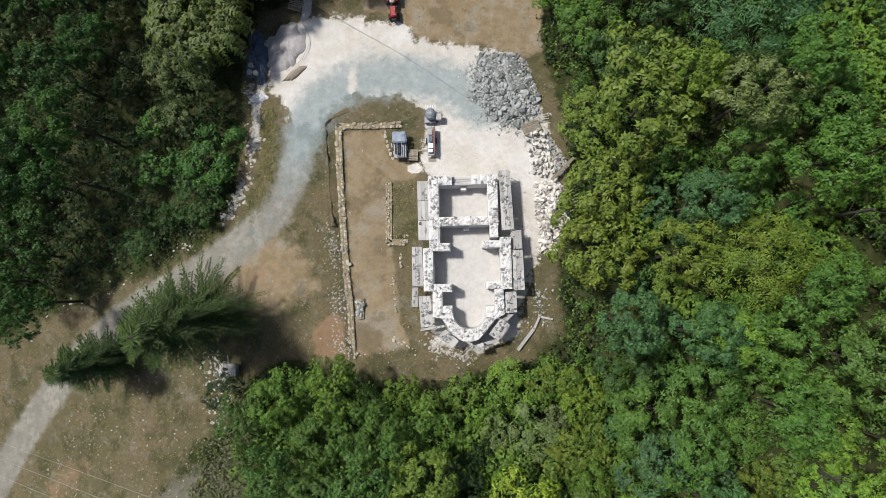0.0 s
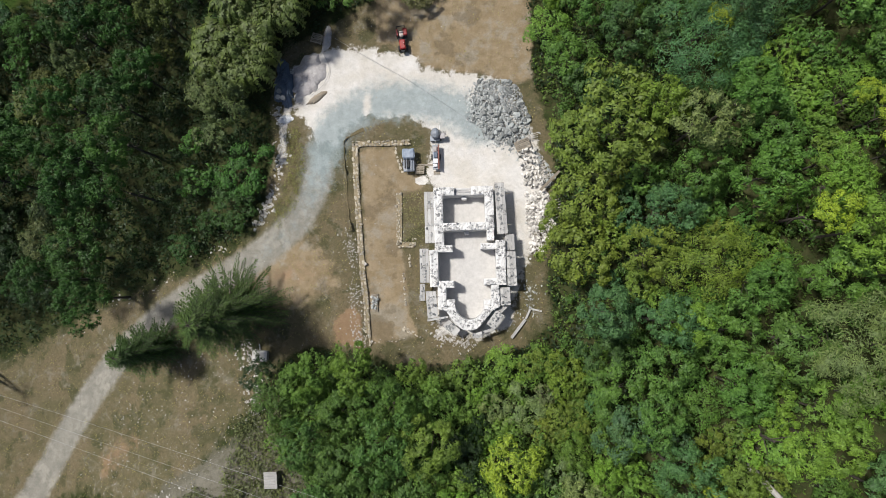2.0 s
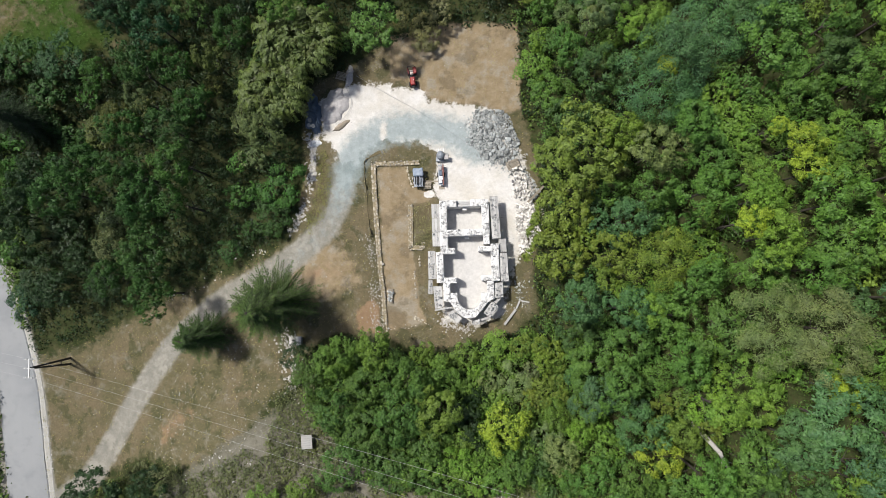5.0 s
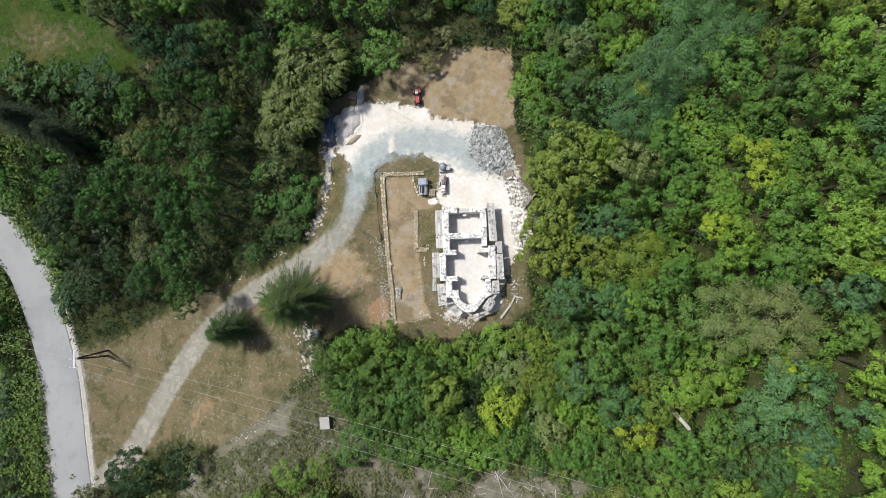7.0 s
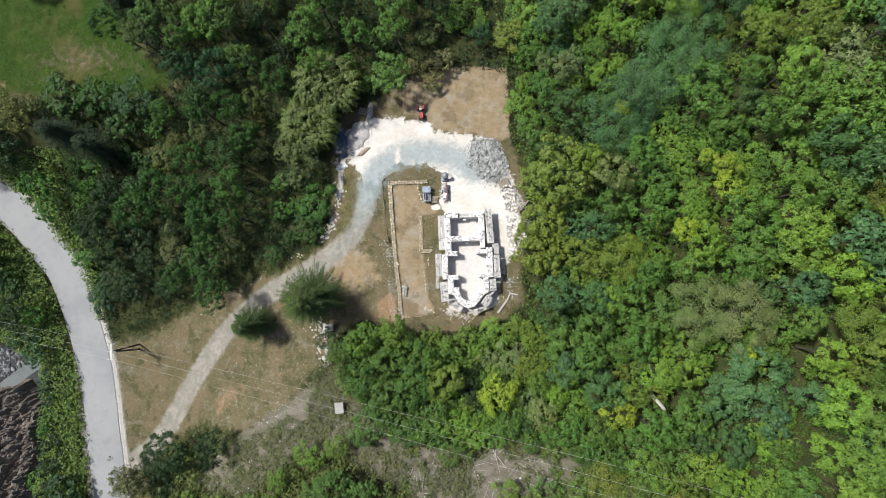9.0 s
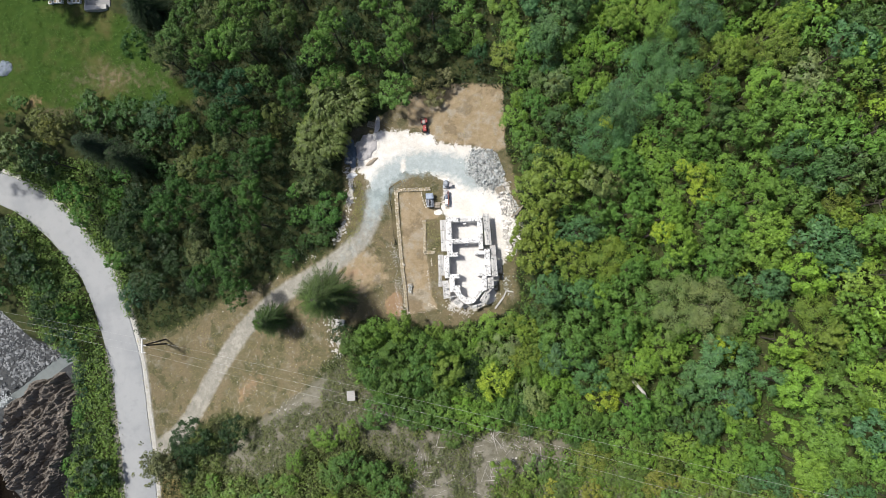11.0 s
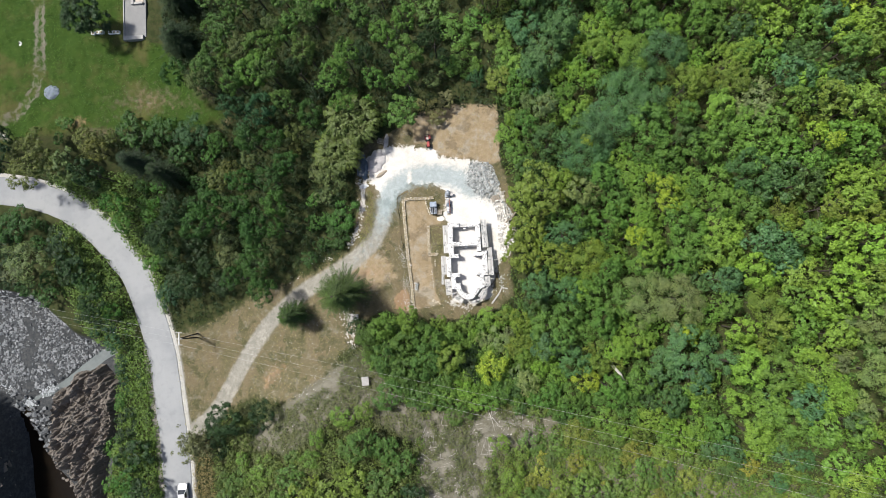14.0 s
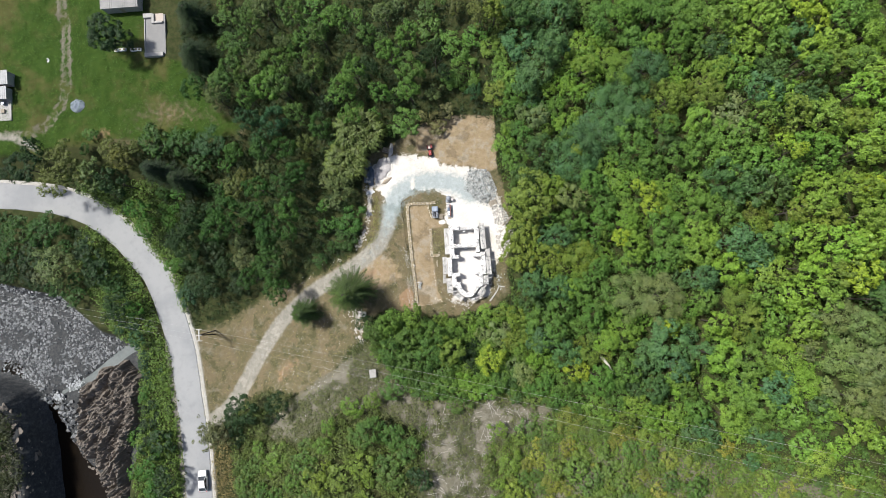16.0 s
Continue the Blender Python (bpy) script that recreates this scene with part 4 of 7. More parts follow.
def trailer():
    ob = thing("trailer", pose(-2.75, 9.3, 0), "long narrow trailer with a rusty red side", "trailer")
    part("bed", box(-0.33, 0.2, -1.2, 1.25, 0.5, 0.58, 0.02), GREY_METAL, ob)
    part("side", box(0.2, 0.33, -1.2, 1.2, 0.5, 0.85, 0.01), worn("rusty_side", (0.2, 0.075, 0.06), (0.2, 0.14, 0.12), 8, 2), ob, "rusty red side board")
    part("crate", box(-0.25, 0.2, -0.62, -0.2, 0.58, 0.95, 0.02), WHITE_PAINT, ob, "white crate")
    part("crate", box(-0.28, 0.14, -0.98, -0.68, 0.58, 0.85, 0.02), WHITE_PAINT, ob, "white crate")
    part("sack", box(-0.2, 0.18, -0.1, 0.5, 0.58, 0.78, 0.08), TARP, ob, "blue-grey sack")
    part("sack", box(-0.3, 0.14, 0.55, 1.1, 0.58, 0.75, 0.08), SHEET, ob, "pale sack")
    for s in (-1, 1):
        part("wheel", rod((0.36 * s, 0.1, 0.28), (0.46 * s, 0.1, 0.28), 0.28, None, 12), BLACK, ob)
    part("drawbar", rod((0, 1.2, 0.5), (0, 1.9, 0.35), 0.04), STEEL, ob)
    for k in range(3):
        part("plank", box(-0.3, 0.35, -1.35 - 0.13 * k, -1.25 - 0.13 * k, 0.03, 0.08), WOOD, ob)
    part("plank", box(-1.2, -0.3, -0.7, -0.55, 0.02, 0.07), WOOD, ob)


def compressor():
    ob = thing("covered_machine", pose(-5.45, 9.1, 0), "site machine under a blue-grey tarpaulin with steel handles", "machine")
    bm = box(-0.6, 0.6, 0.1, 1.1, 0.35, 1.05, 0.12)
    bmesh.ops.subdivide_edges(bm, edges=bm.edges[:], cuts=2, use_grid_fill=True)
    for v in bm.verts:
        v.co += Vector((1, 1, 1)) * 0.07 * noise.noise(v.co * 3)
    part("cover", bm, worn("faded_tarpaulin", (0.2, 0.24, 0.3), (0.27, 0.3, 0.35), 6, 1.5, 0.55), ob)
    part("chassis", box(-0.55, 0.55, -1.1, 0.2, 0.3, 0.5, 0.04), GREY_METAL, ob)
    part("engine", box(-0.4, 0.1, -0.8, 0.0, 0.5, 0.85, 0.06), BLACK, ob)
    for s in (-0.18, 0.2):
        part("handle", rod((s, -1.15, 0.85), (s, 0.3, 0.9), 0.05), CHROME, ob, "pale steel bar")
    part("crossbar", rod((-0.2, -1.1, 0.86), (0.4, -1.1, 0.86), 0.05), CHROME, ob)
    part("hose", rod((-0.5, -0.9, 0.4), (-0.75, 0.2, 0.35), 0.05), SHEET, ob)
    for s in (-1, 1):
        part("wheel", rod((0.55 * s, -0.3, 0.25), (0.66 * s, -0.3, 0.25), 0.25, None, 12), BLACK, ob)


def tractor():
    ob = thing("garden_tractor", pose(-5.85, 21.35, 0, 0, 0, 5), "small red garden tractor with black tyres", "tractor")
    part("bonnet", box(-0.28, 0.28, -1.15, -0.2, 0.5, 1.0, 0.08), RED, ob)
    part("seat", box(-0.2, 0.2, 0.1, 0.5, 0.8, 0.95, 0.05), SEAT, ob, "pale seat")
    part("seat_back", box(-0.2, 0.2, 0.46, 0.55, 0.9, 1.2, 0.04), SEAT, ob)
    for s in (-1, 1):
        part("mudguard", box(0.28 * s - 0.14, 0.28 * s + 0.2 * s + 0.1 * (1 if s < 0 else 1), 0.2, 0.95, 0.75, 0.95, 0.06), RED, ob)
        wheel = part("rear_wheel", rod((0.42 * s - 0.11, 0.55, 0.42), (0.42 * s + 0.11, 0.55, 0.42), 0.42, None, 16), BLACK, ob)
        part("rim", rod((0.42 * s - 0.12, 0.55, 0.42), (0.42 * s + 0.12, 0.55, 0.42), 0.2, None, 10), RED, wheel)
        part("front_wheel", rod((0.4 * s - 0.07, -0.85, 0.27), (0.4 * s + 0.07, -0.85, 0.27), 0.27, None, 14), BLACK, ob)
    part("floor_pan", box(-0.4, 0.4, -0.2, 0.3, 0.4, 0.5, 0.02), BLACK, ob)
    part("column", rod((0, -0.2, 0.8), (0, 0.05, 1.05), 0.03), BLACK, ob)
    bm = bmesh.new()
    ringed = [[bm.verts.new(((0.17 + 0.02 * math.cos(b)) * math.cos(a), 0.05 + (0.17 + 0.02 * math.cos(b)) * math.sin(a), 1.06 + 0.02 * math.sin(b))) for b in (0, 2.1, 4.2)] for a in np.linspace(0, math.tau, 14, endpoint=False)]
    for i in range(14):
        for j in range(3):
            bm.faces.new((ringed[i][j], ringed[(i + 1) % 14][j], ringed[(i + 1) % 14][(j + 1) % 3], ringed[i][(j + 1) % 3]))
    part("steering_wheel", bm, BLACK, ob)
    bm = bmesh.new()
    pts = [(-0.45, 0.9, 0.8), (-0.4, 0.95, 1.35), (0.4, 0.95, 1.35), (0.45, 0.9, 0.8)]
    for a, b in zip(pts, pts[1:]):
        add_rod(bm, a, b, 0.04)
    part("roll_bar", bm, BLACK, ob)
    part("exhaust", rod((0.15, -0.7, 1.0), (0.15, -0.7, 1.35), 0.035), CHROME, ob)
    part("front_weight", box(-0.2, 0.2, -1.35, -1.15, 0.4, 0.7, 0.03), BLACK, ob)


cement_mixer()
trailer()
compressor()
tractor()


def draped(name, label, category, cx, cy, rx, ry, tall, material, turn=0.0, seed=0, fold=0.12, ragged=0.25):
    """A heap or sheet draped on the ground, with folds and an uneven rim."""
    rings, segs = 15, 52
    verts, faces = [], []
    for i in range(rings + 1):
        d = i / rings
        for j in range(segs):
            a = j * math.tau / segs
            u, w = math.cos(a), math.sin(a)
            k = 1 + (1.3 * ragged * noise.noise((u * 1.2, w * 1.2, seed)) + ragged * noise.noise((u * 4, w * 4, seed + 5))) * d
            x, y = u * d * rx * k, w * d * ry * k
            creases = noise.noise((x * 2.4, y * 1.3, seed + 3)) + 0.7 * abs(noise.noise((x * 2.0, y * 5, seed + 8))) + 0.45 * abs(noise.noise((x * 7, y * 5, seed + 1)))
            verts.append((x, y, tall * (1 - d ** 2.2) + fold * creases * (1.1 - d) + 0.05 - 0.16 * d ** 8))
        if i:
            faces += [((i - 1) * segs + j, (i - 1) * segs + (j + 1) % segs, i * segs + (j + 1) % segs, i * segs + j) for j in range(segs)]
    ob = new(name, mesh_of(name, verts, [f[::-1] for f in faces], material))
    ob.matrix_world = pose(cx, cy, ground_z(cx, cy), 0, 0, turn)
    return tagged(ob, label, category)


draped("tarpaulin", "crumpled dark blue tarpaulin over a low heap", "tarpaulin", -18.0, 17.6, 1.1, 2.7, 0.6, TARP, 6, 1, 0.5)
draped("sand_mound", "flat heap of sand under pale dust", "sand heap", -15.4, 18.2, 1.7, 2.4, 0.45, SHEET, -20, 2, 0.08)
draped("gravel_ridge", "brown ridge of sand on the drive", "sand heap", -14.6, 15.9, 0.35, 1.25, 0.25, SAND, -55, 4, 0.12)
draped("plastic_sheet", "crumpled white plastic sheet on the bank", "plastic sheet", -17.9, 13.9, 1.0, 0.45, 0.2, WHITE_PAINT, 8, 5, 0.3)
draped("plastic_sheet", "crumpled pale plastic sheet near the wood", "plastic sheet", -13.5, 21.9, 0.5, 1.4, 0.25, SHEET, -10, 6, 0.3)
for k, (x, y) in enumerate([(-18.4, 15.9), (-17.9, 15.8), (-18.3, 16.5)]):
    me = bpy.data.meshes.new("bucket")
    bm = rod((0, 0, 0), (0, 0, 0.4), 0.18, 0.24, 14)
    bm.to_mesh(me)
    bm.free()
    me.materials.append(CONCRETE)
    ob = new("bucket", me)
    ob.matrix_world = pose(x, y, 0.35)
    tagged(ob, "pale round mortar bucket on the tarpaulin", "bucket", "buckets by the tarpaulin")


def hose(name, pts, r, material, label, category="cable"):
    curve = bpy.data.curves.new(name, "CURVE")
    curve.dimensions, curve.bevel_depth, curve.bevel_resolution = "3D", r, 1
    s = curve.splines.new("POLY")
    s.points.add(len(pts) - 1)
    for p, q in zip(s.points, pts):
        p.co = (*q, 1)
    curve.materials.append(material)
    raw = new(name, curve)
    me = bpy.data.meshes.new_from_object(raw.evaluated_get(bpy.context.evaluated_depsgraph_get()))
    bpy.data.objects.remove(raw)
    return tagged(new(name, me), label, category)


hose("ground_cable", [(x, y, 0.12) for x, y in round_line([(-12.7, 21.9), (-9, 19.5), (-5.7, 17.5), (-2, 14.9), (1.5, 12.3)], 6)], 0.012, CABLE, "thin dark cable across the chalky yard")
hose("ground_cable", [(x, y, 0.14) for x, y in round_line([(-14.0, 20.6), (-13.3, 18.8), (-13.9, 17.2), (-15.3, 16.0)], 6)], 0.02, CABLE, "thin dark hose lying over the sand heap")


def cistern(x, y):
    z = ground_z(x, y) - 0.1
    ob = thing("cistern", pose(x, y, z, 0, 0, -4), "small pale concrete cistern with a dark hatch", "cistern")
    part("body", box(-0.7, 0.7, -0.48, 0.48, 0, 0.9, 0.1), CONCRETE, ob)
    part("lid", box(-0.74, 0.74, -0.52, 0.52, 0.9, 0.97, 0.03), worn("pale_lid", (0.45, 0.44, 0.42), (0.38, 0.37, 0.35), 6, 2), ob, "pale weathered lid")
    part("hatch", box(-0.4, 0.05, -0.05, 0.16, 0.97, 1.0, 0.05), BLACK, ob, "dark hatch")
    part("pipe", rod((-0.2, 0.5, 0.3), (-0.35, 1.1, 0.2), 0.05), CHROME, ob)
    part("pipe", rod((-0.75, 0.3, 0.5), (-1.05, 0.5, 0.1), 0.05), CHROME, ob)


cistern(-20.6, -9.75)


def apiary_shed(x, y):
    z = ground_z(x, y) - 0.15
    ob = thing("tool_shed", pose(x, y, z, 0, 0, 3), "tiny shed with a pale sheet roof on the slope", "shed")
    part("wall", box(-0.5, 0.5, -0.62, 0.62, 0, 1.25), WOOD, ob)
    bm = box(-0.62, 0.62, -0.75, 0.75, 1.28, 1.33)
    for v in bm.verts:
        v.co.z += 0.08 * v.co.x
    roof = part("roof", bm, CONCRETE, ob, "pale weathered sheet")
    for k in range(6):
        part("roof_rib", rod((-0.62, -0.62 + 0.25 * k, 1.31), (0.62, -0.62 + 0.25 * k, 1.4), 0.025, None, 4), CONCRETE, roof)
    part("door", box(0.5, 0.53, -0.3, 0.3, 0.05, 1.15), BOARD, ob)
    part("prop", rod((0.9, 0.3, 0), (0.62, 0.35, 1.3), 0.03), WOOD, ob)


apiary_shed(-18.5, -20.7)


# ---- road furniture: pole, wires, car ----
def utility_pole(x, y):
    z = -6.0
    ob = thing("utility_pole", pose(x, y, z), "dark two-legged timber power pole with white insulators", "utility pole")
    for dy in (-0.4, 0.4):
        part("leg", rod((0.25, dy, -0.3), (0, 0.05 * dy, 7.2), 0.15, 0.1, 8), BARK, ob)
    part("brace", rod((0.2, -0.32, 1.8), (0.2, 0.32, 1.8), 0.07), BARK, ob)
    arm = part("crossarm", box(-0.09, 0.09, -1.15, 1.15, 7.1, 7.25, 0.01), CERAMIC, ob, "pale steel crossarm")
    for y0 in (-1.1, 0.0, 1.1):
        for s in (-0.35, 0.35):
            bm = bmesh.new()
            for k in range(4):
                add_rod(bm, (s + 0.06 * k - 0.09, y0, 7.2), (s + 0.06 * k - 0.06, y0, 7.2), 0.09, 0.09, 8)
            add_rod(bm, (s - 0.3, y0, 7.2), (s + 0.3, y0, 7.2), 0.03)
            part("insulator", bm, CERAMIC, arm)


utility_pole(-52.3, -12.1)
for dy in (-1.1, 0.0, 1.1):
    for end, sag in (((75.0, -37.2 + 2.0 * dy, 47.0), 2.0), ((-98.0, -2.0 + dy, 1.5), 0.8)):
        a, b = np.array((-52.3, -12.1 + dy, 1.2)), np.array(end)
        pts = [tuple(a + (b - a) * u - np.array((0, 0, 4 * sag * u * (1 - u)))) for u in np.linspace(0, 1, 24)]
        tagged(hose("power_line", pts, 0.009, WIRE, "thin pale overhead power line"), "", "power line", "power lines")


def car(x, y, turn):
    ob = thing("car", pose(x, y, -5.86, 0, 0, turn), "white compact hatchback car driving on the asphalt", "car")
    L, Wd = 2.05, 0.86
    prof = [(-2.05, 0.35, 0.80), (-1.98, 0.72, 0.86), (-1.1, 0.95, 0.86), (-0.95, 0.98, 0.86), (1.75, 0.98, 0.86), (1.98, 0.8, 0.84), (2.05, 0.35, 0.8)]
    bm = bmesh.new()
    rows = []
    for yy, h, w in prof:
        rows.append([bm.verts.new(p) for p in ((-w, yy, 0.28), (-w - 0.02, yy, 0.6), (-w * 0.94, yy, h), (w * 0.94, yy, h), (w + 0.02, yy, 0.6), (w, yy, 0.28))])
    for a, b in zip(rows, rows[1:]):
        for i in range(6):
            bm.faces.new((a[i], a[(i + 1) % 6], b[(i + 1) % 6], b[i]))
    bm.faces.new(rows[0])
    bm.faces.new(rows[-1][::-1])
    bmesh.ops.recalc_face_normals(bm, faces=bm.faces[:])
    bmesh.ops.bevel(bm, geom=bm.edges[:], offset=0.04, segments=2, affect="EDGES")
    body = part("body", bm, WHITE_PAINT, ob)
    bm = bmesh.new()
    glass = [(-1.05, 0.96, 0.80), (-0.35, 1.4, 0.64), (1.15, 1.42, 0.64), (1.85, 0.97, 0.78)]
    rows = []
    for yy, h, w in glass:
        rows.append([bm.verts.new((-w, yy, h)), bm.verts.new((w, yy, h))])
    sides = [bm.verts.new((s * 0.82, yy, 0.96)) for s in (-1, 1) for yy in (-1.05, 1.85)]
    for a, b in zip(rows, rows[1:]):
        bm.faces.new((a[0], a[1], b[1], b[0]))
    bm.faces.new((sides[0], rows[0][0], rows[1][0], rows[2][0], rows[3][0], sides[1]))
    bm.faces.new((sides[2], rows[0][1], rows[1][1], rows[2][1], rows[3][1], sides[3]))
    bmesh.ops.recalc_face_normals(bm, faces=bm.faces[:])
    part("window_glass", bm, GLASS, ob, "dark tinted glass")
    part("roof", box(-0.62, 0.62, -0.3, 1.12, 1.405, 1.46, 0.04), WHITE_PAINT, ob)
    for s in (-1, 1):
        part("pillar", rod((0.78 * s, -1.0, 0.98), (0.63 * s, -0.33, 1.43), 0.035, None, 6), WHITE_PAINT, ob)
        part("pillar", rod((0.77 * s, 1.82, 0.98), (0.63 * s, 1.14, 1.43), 0.05, None, 6), WHITE_PAINT, ob)
        part("pillar", rod((0.81 * s, 0.35, 0.98), (0.65 * s, 0.4, 1.43), 0.035, None, 6), WHITE_PAINT, ob)
        part("mirror", box(0.95 * s - 0.09, 0.95 * s + 0.09, -0.85, -0.73, 0.95, 1.08, 0.02), WHITE_PAINT, ob)
        part("headlight", box(0.62 * s - 0.18, 0.62 * s + 0.18, -2.05, -1.85, 0.62, 0.78, 0.03), CHROME, ob)
        part("tail_light", box(0.7 * s - 0.1, 0.7 * s + 0.1, 1.93, 2.05, 0.6, 0.85, 0.03), LAMP_RED, ob)
        for yy in (-1.25, 1.3):
            wheel = part("wheel", rod((0.78 * s - 0.1, yy, 0.31), (0.78 * s + 0.1, yy, 0.31), 0.31, None, 16), BLACK, ob)
            part("rim", rod((0.78 * s - 0.105, yy, 0.31), (0.78 * s + 0.105, yy, 0.31), 0.18, None, 10), CHROME, wheel)
    part("bumper", box(-0.8, 0.8, -2.1, -1.98, 0.3, 0.5, 0.04), WHITE_PAINT, ob)
    part("bumper", box(-0.8, 0.8, 1.98, 2.1, 0.3, 0.5, 0.04), WHITE_PAINT, ob)


car(-55.3, -41.6, 182.5)


# ---- the meadow's yard ----
OLD_SLAB = worn("old_slab", (0.17, 0.17, 0.168), (0.21, 0.208, 0.2), 5, 0.8, 0.9)
OLD_ROOF = worn("old_roof", (0.2, 0.2, 0.195), (0.29, 0.285, 0.275), 4, 0.7, 0.9)


def yard_terrace():
    z = ground_z(-61, 49)
    ob = thing("paved_terrace", pose(-60.9, 49.2, z), "grey paved terrace with white low ledges", "terrace")
    part("slab", box(-2.1, 2.1, -4.0, 4.3, -0.3, 0.35, 0.02), OLD_SLAB, ob)
    part("ledge", box(-2.2, 1.7, -4.5, -3.7, -0.3, 0.75, 0.03), CONCRETE, ob, "white ledge")
    part("ledge", box(-2.3, -0.4, 3.6, 4.5, -0.3, 0.85, 0.03), CONCRETE, ob, "white ledge")
    part("ledge", box(-0.6, -0.05, 2.4, 4.4, -0.3, 0.8, 0.03), CONCRETE, ob, "white ledge")
    part("ledge", box(0.0, 1.7, 2.4, 2.8, -0.3, 0.8, 0.03), CONCRETE, ob, "white ledge")
    part("ledge", box(-2.25, -2.05, -3.7, 3.6, -0.3, 0.55, 0.02), CONCRETE, ob, "white ledge")
    part("paving", box(0.0, 1.7, 2.85, 4.5, 0.355, 0.4, 0.02), worn("pink_paving", (0.34, 0.29, 0.25), (0.4, 0.36, 0.32), 8, 2), ob)


def planter(x, y, turn):
    ob = thing("planter", pose(x, y, ground_z(x, y), 0, 0, turn), "white concrete planter on the lawn", "planter", "planters by the terrace")
    part("trough", box(-0.36, 0.36, -0.3, 0.3, 0, 0.5, 0.03), LIME, ob)
    part("soil", box(-0.2, 0.2, -0.18, 0.18, 0.505, 0.53), FOUND_FILL, ob)


def low_house(x0, x1, y0, y1, tall, label, pitch, roof_mat, cat="shed", slope=0.0):
    z = ground_z((x0 + x1) / 2, (y0 + y1) / 2) - 0.2
    ob = thing("outbuilding", pose((x0 + x1) / 2, (y0 + y1) / 2, z), label, cat, "yard buildings")
    w, d = (x1 - x0) / 2, (y1 - y0) / 2
    part("wall", box(-w + 0.15, w - 0.15, -d + 0.15, d - 0.15, 0, tall), CONCRETE, ob)
    bm = box(-w, w, -d, d, tall, tall + 0.1)
    for v in bm.verts:
        v.co.z += pitch * v.co.y
    roof = part("roof", bm, roof_mat, ob)
    for k in range(int(2 * w / 0.45)):
        u = -w + 0.2 + 0.45 * k
        part("roof_rib", rod((u, -d, tall + 0.11 - pitch * d), (u, d, tall + 0.11 + pitch * d), 0.03, None, 4), roof_mat, roof)
    part("door", box(-0.4, 0.4, -d + 0.1, -d + 0.149, 0.2, min(1.9, tall - 0.3)), WOOD, ob)
    return ob


yard_terrace()
for x, y in ((-69.2, 46.6), (-68.3, 46.7), (-67.5, 46.7), (-65.8, 46.5), (-65.0, 46.5), (-64.3, 46.45)):
    planter(x, y, -3)
low_house(-71.2, -63.4, 54.5, 60, 2.6, "low outbuilding with a grey weathered roof", 0.03, OLD_ROOF)
low_house(-96, -90.9, 40.5, 43.4, 2.4, "small shed with a pale metal roof", 0.06, ROOF_METAL)
low_house(-96, -91.4, 37.6, 40.2, 2.1, "small lean-to with a pale metal roof", 0.05, ROOF_METAL)
slab = thing("concrete_slab", pose(-93.3, 35.7, ground_z(-93, 36)), "pale concrete slab with a dark drum on it", "slab")
part("slab", box(-1.8, 1.6, -2.1, 2.1, -0.2, 0.2, 0.04), CONCRETE, slab)
part("drum", rod((0.2, 1.4, 0.2), (0.2, 1.4, 0.9), 0.35, None, 12), GREY_METAL, slab)
part("crate", box(-0.4, 0.4, -0.6, 0.2, 0.2, 0.6, 0.03), WOOD, slab)
draped("gravel_circle", "round patch of blue-grey gravel on the meadow", "gravel", -77.8, 35.8, 1.6, 1.4, 0.35, worn("blue_gravel", (0.12, 0.145, 0.18), (0.22, 0.245, 0.28), 6, 2.5), 0, 12, 0.25, 0.15)
lid = thing("well_cover", pose(-83.9, 45.6, ground_z(-83.9, 45.6)), "small white well ring with a dark opening", "well")
part("ring", rod((0, 0, -0.2), (0, 0, 0.3), 0.45, None, 14), LIME, lid)
part("opening", rod((0.05, 0.05, 0.3), (0.05, 0.05, 0.32), 0.22, None, 10), BLACK, lid)
beam(-89.5, 29.0, -87.2, 27.6, 0.5, ground_z(-88.3, 28.3), "pale timber lying on the meadow track", BOARD)


# ---- the river ----
def water_sheet(name, poly_or_line, z, material, label, width=None):
    bm = bmesh.new()
    if width is None:
        bm.faces.new([bm.verts.new((x, y, z)) for x, y in poly_or_line])
    else:
        pts = [np.array(p) for p in poly_or_line]
        last = None
        for i, p in enumerate(pts):
            d = pts[min(i + 1, len(pts) - 1)] - pts[max(i - 1, 0)]
            d = d / np.hypot(*d)
            w = width(i / (len(pts) - 1))
            now = [bm.verts.new((p[0] - d[1] * s * w, p[1] + d[0] * s * w, z - 0.5 * i / len(pts))) for s in (-1, 1)]
            if last:
                bm.faces.new((last[0], last[1], now[1], now[0]))
            last = now
    me = bpy.data.meshes.new(name)
    bm.to_mesh(me)
    bm.free()
    me.materials.append(material)
    return tagged(new(name, me), label, "water", kind="structure")


def pebbled(poly):
    pick = within(poly)

    def again():
        while True:
            x, y = pick()
            if noise.noise((x * 0.22, y * 0.22, 5.0)) + 0.5 * noise.noise((x * 0.7, y * 0.7, 1.0)) > rng.uniform(-0.55, 0.1):
                return x, y
    return again


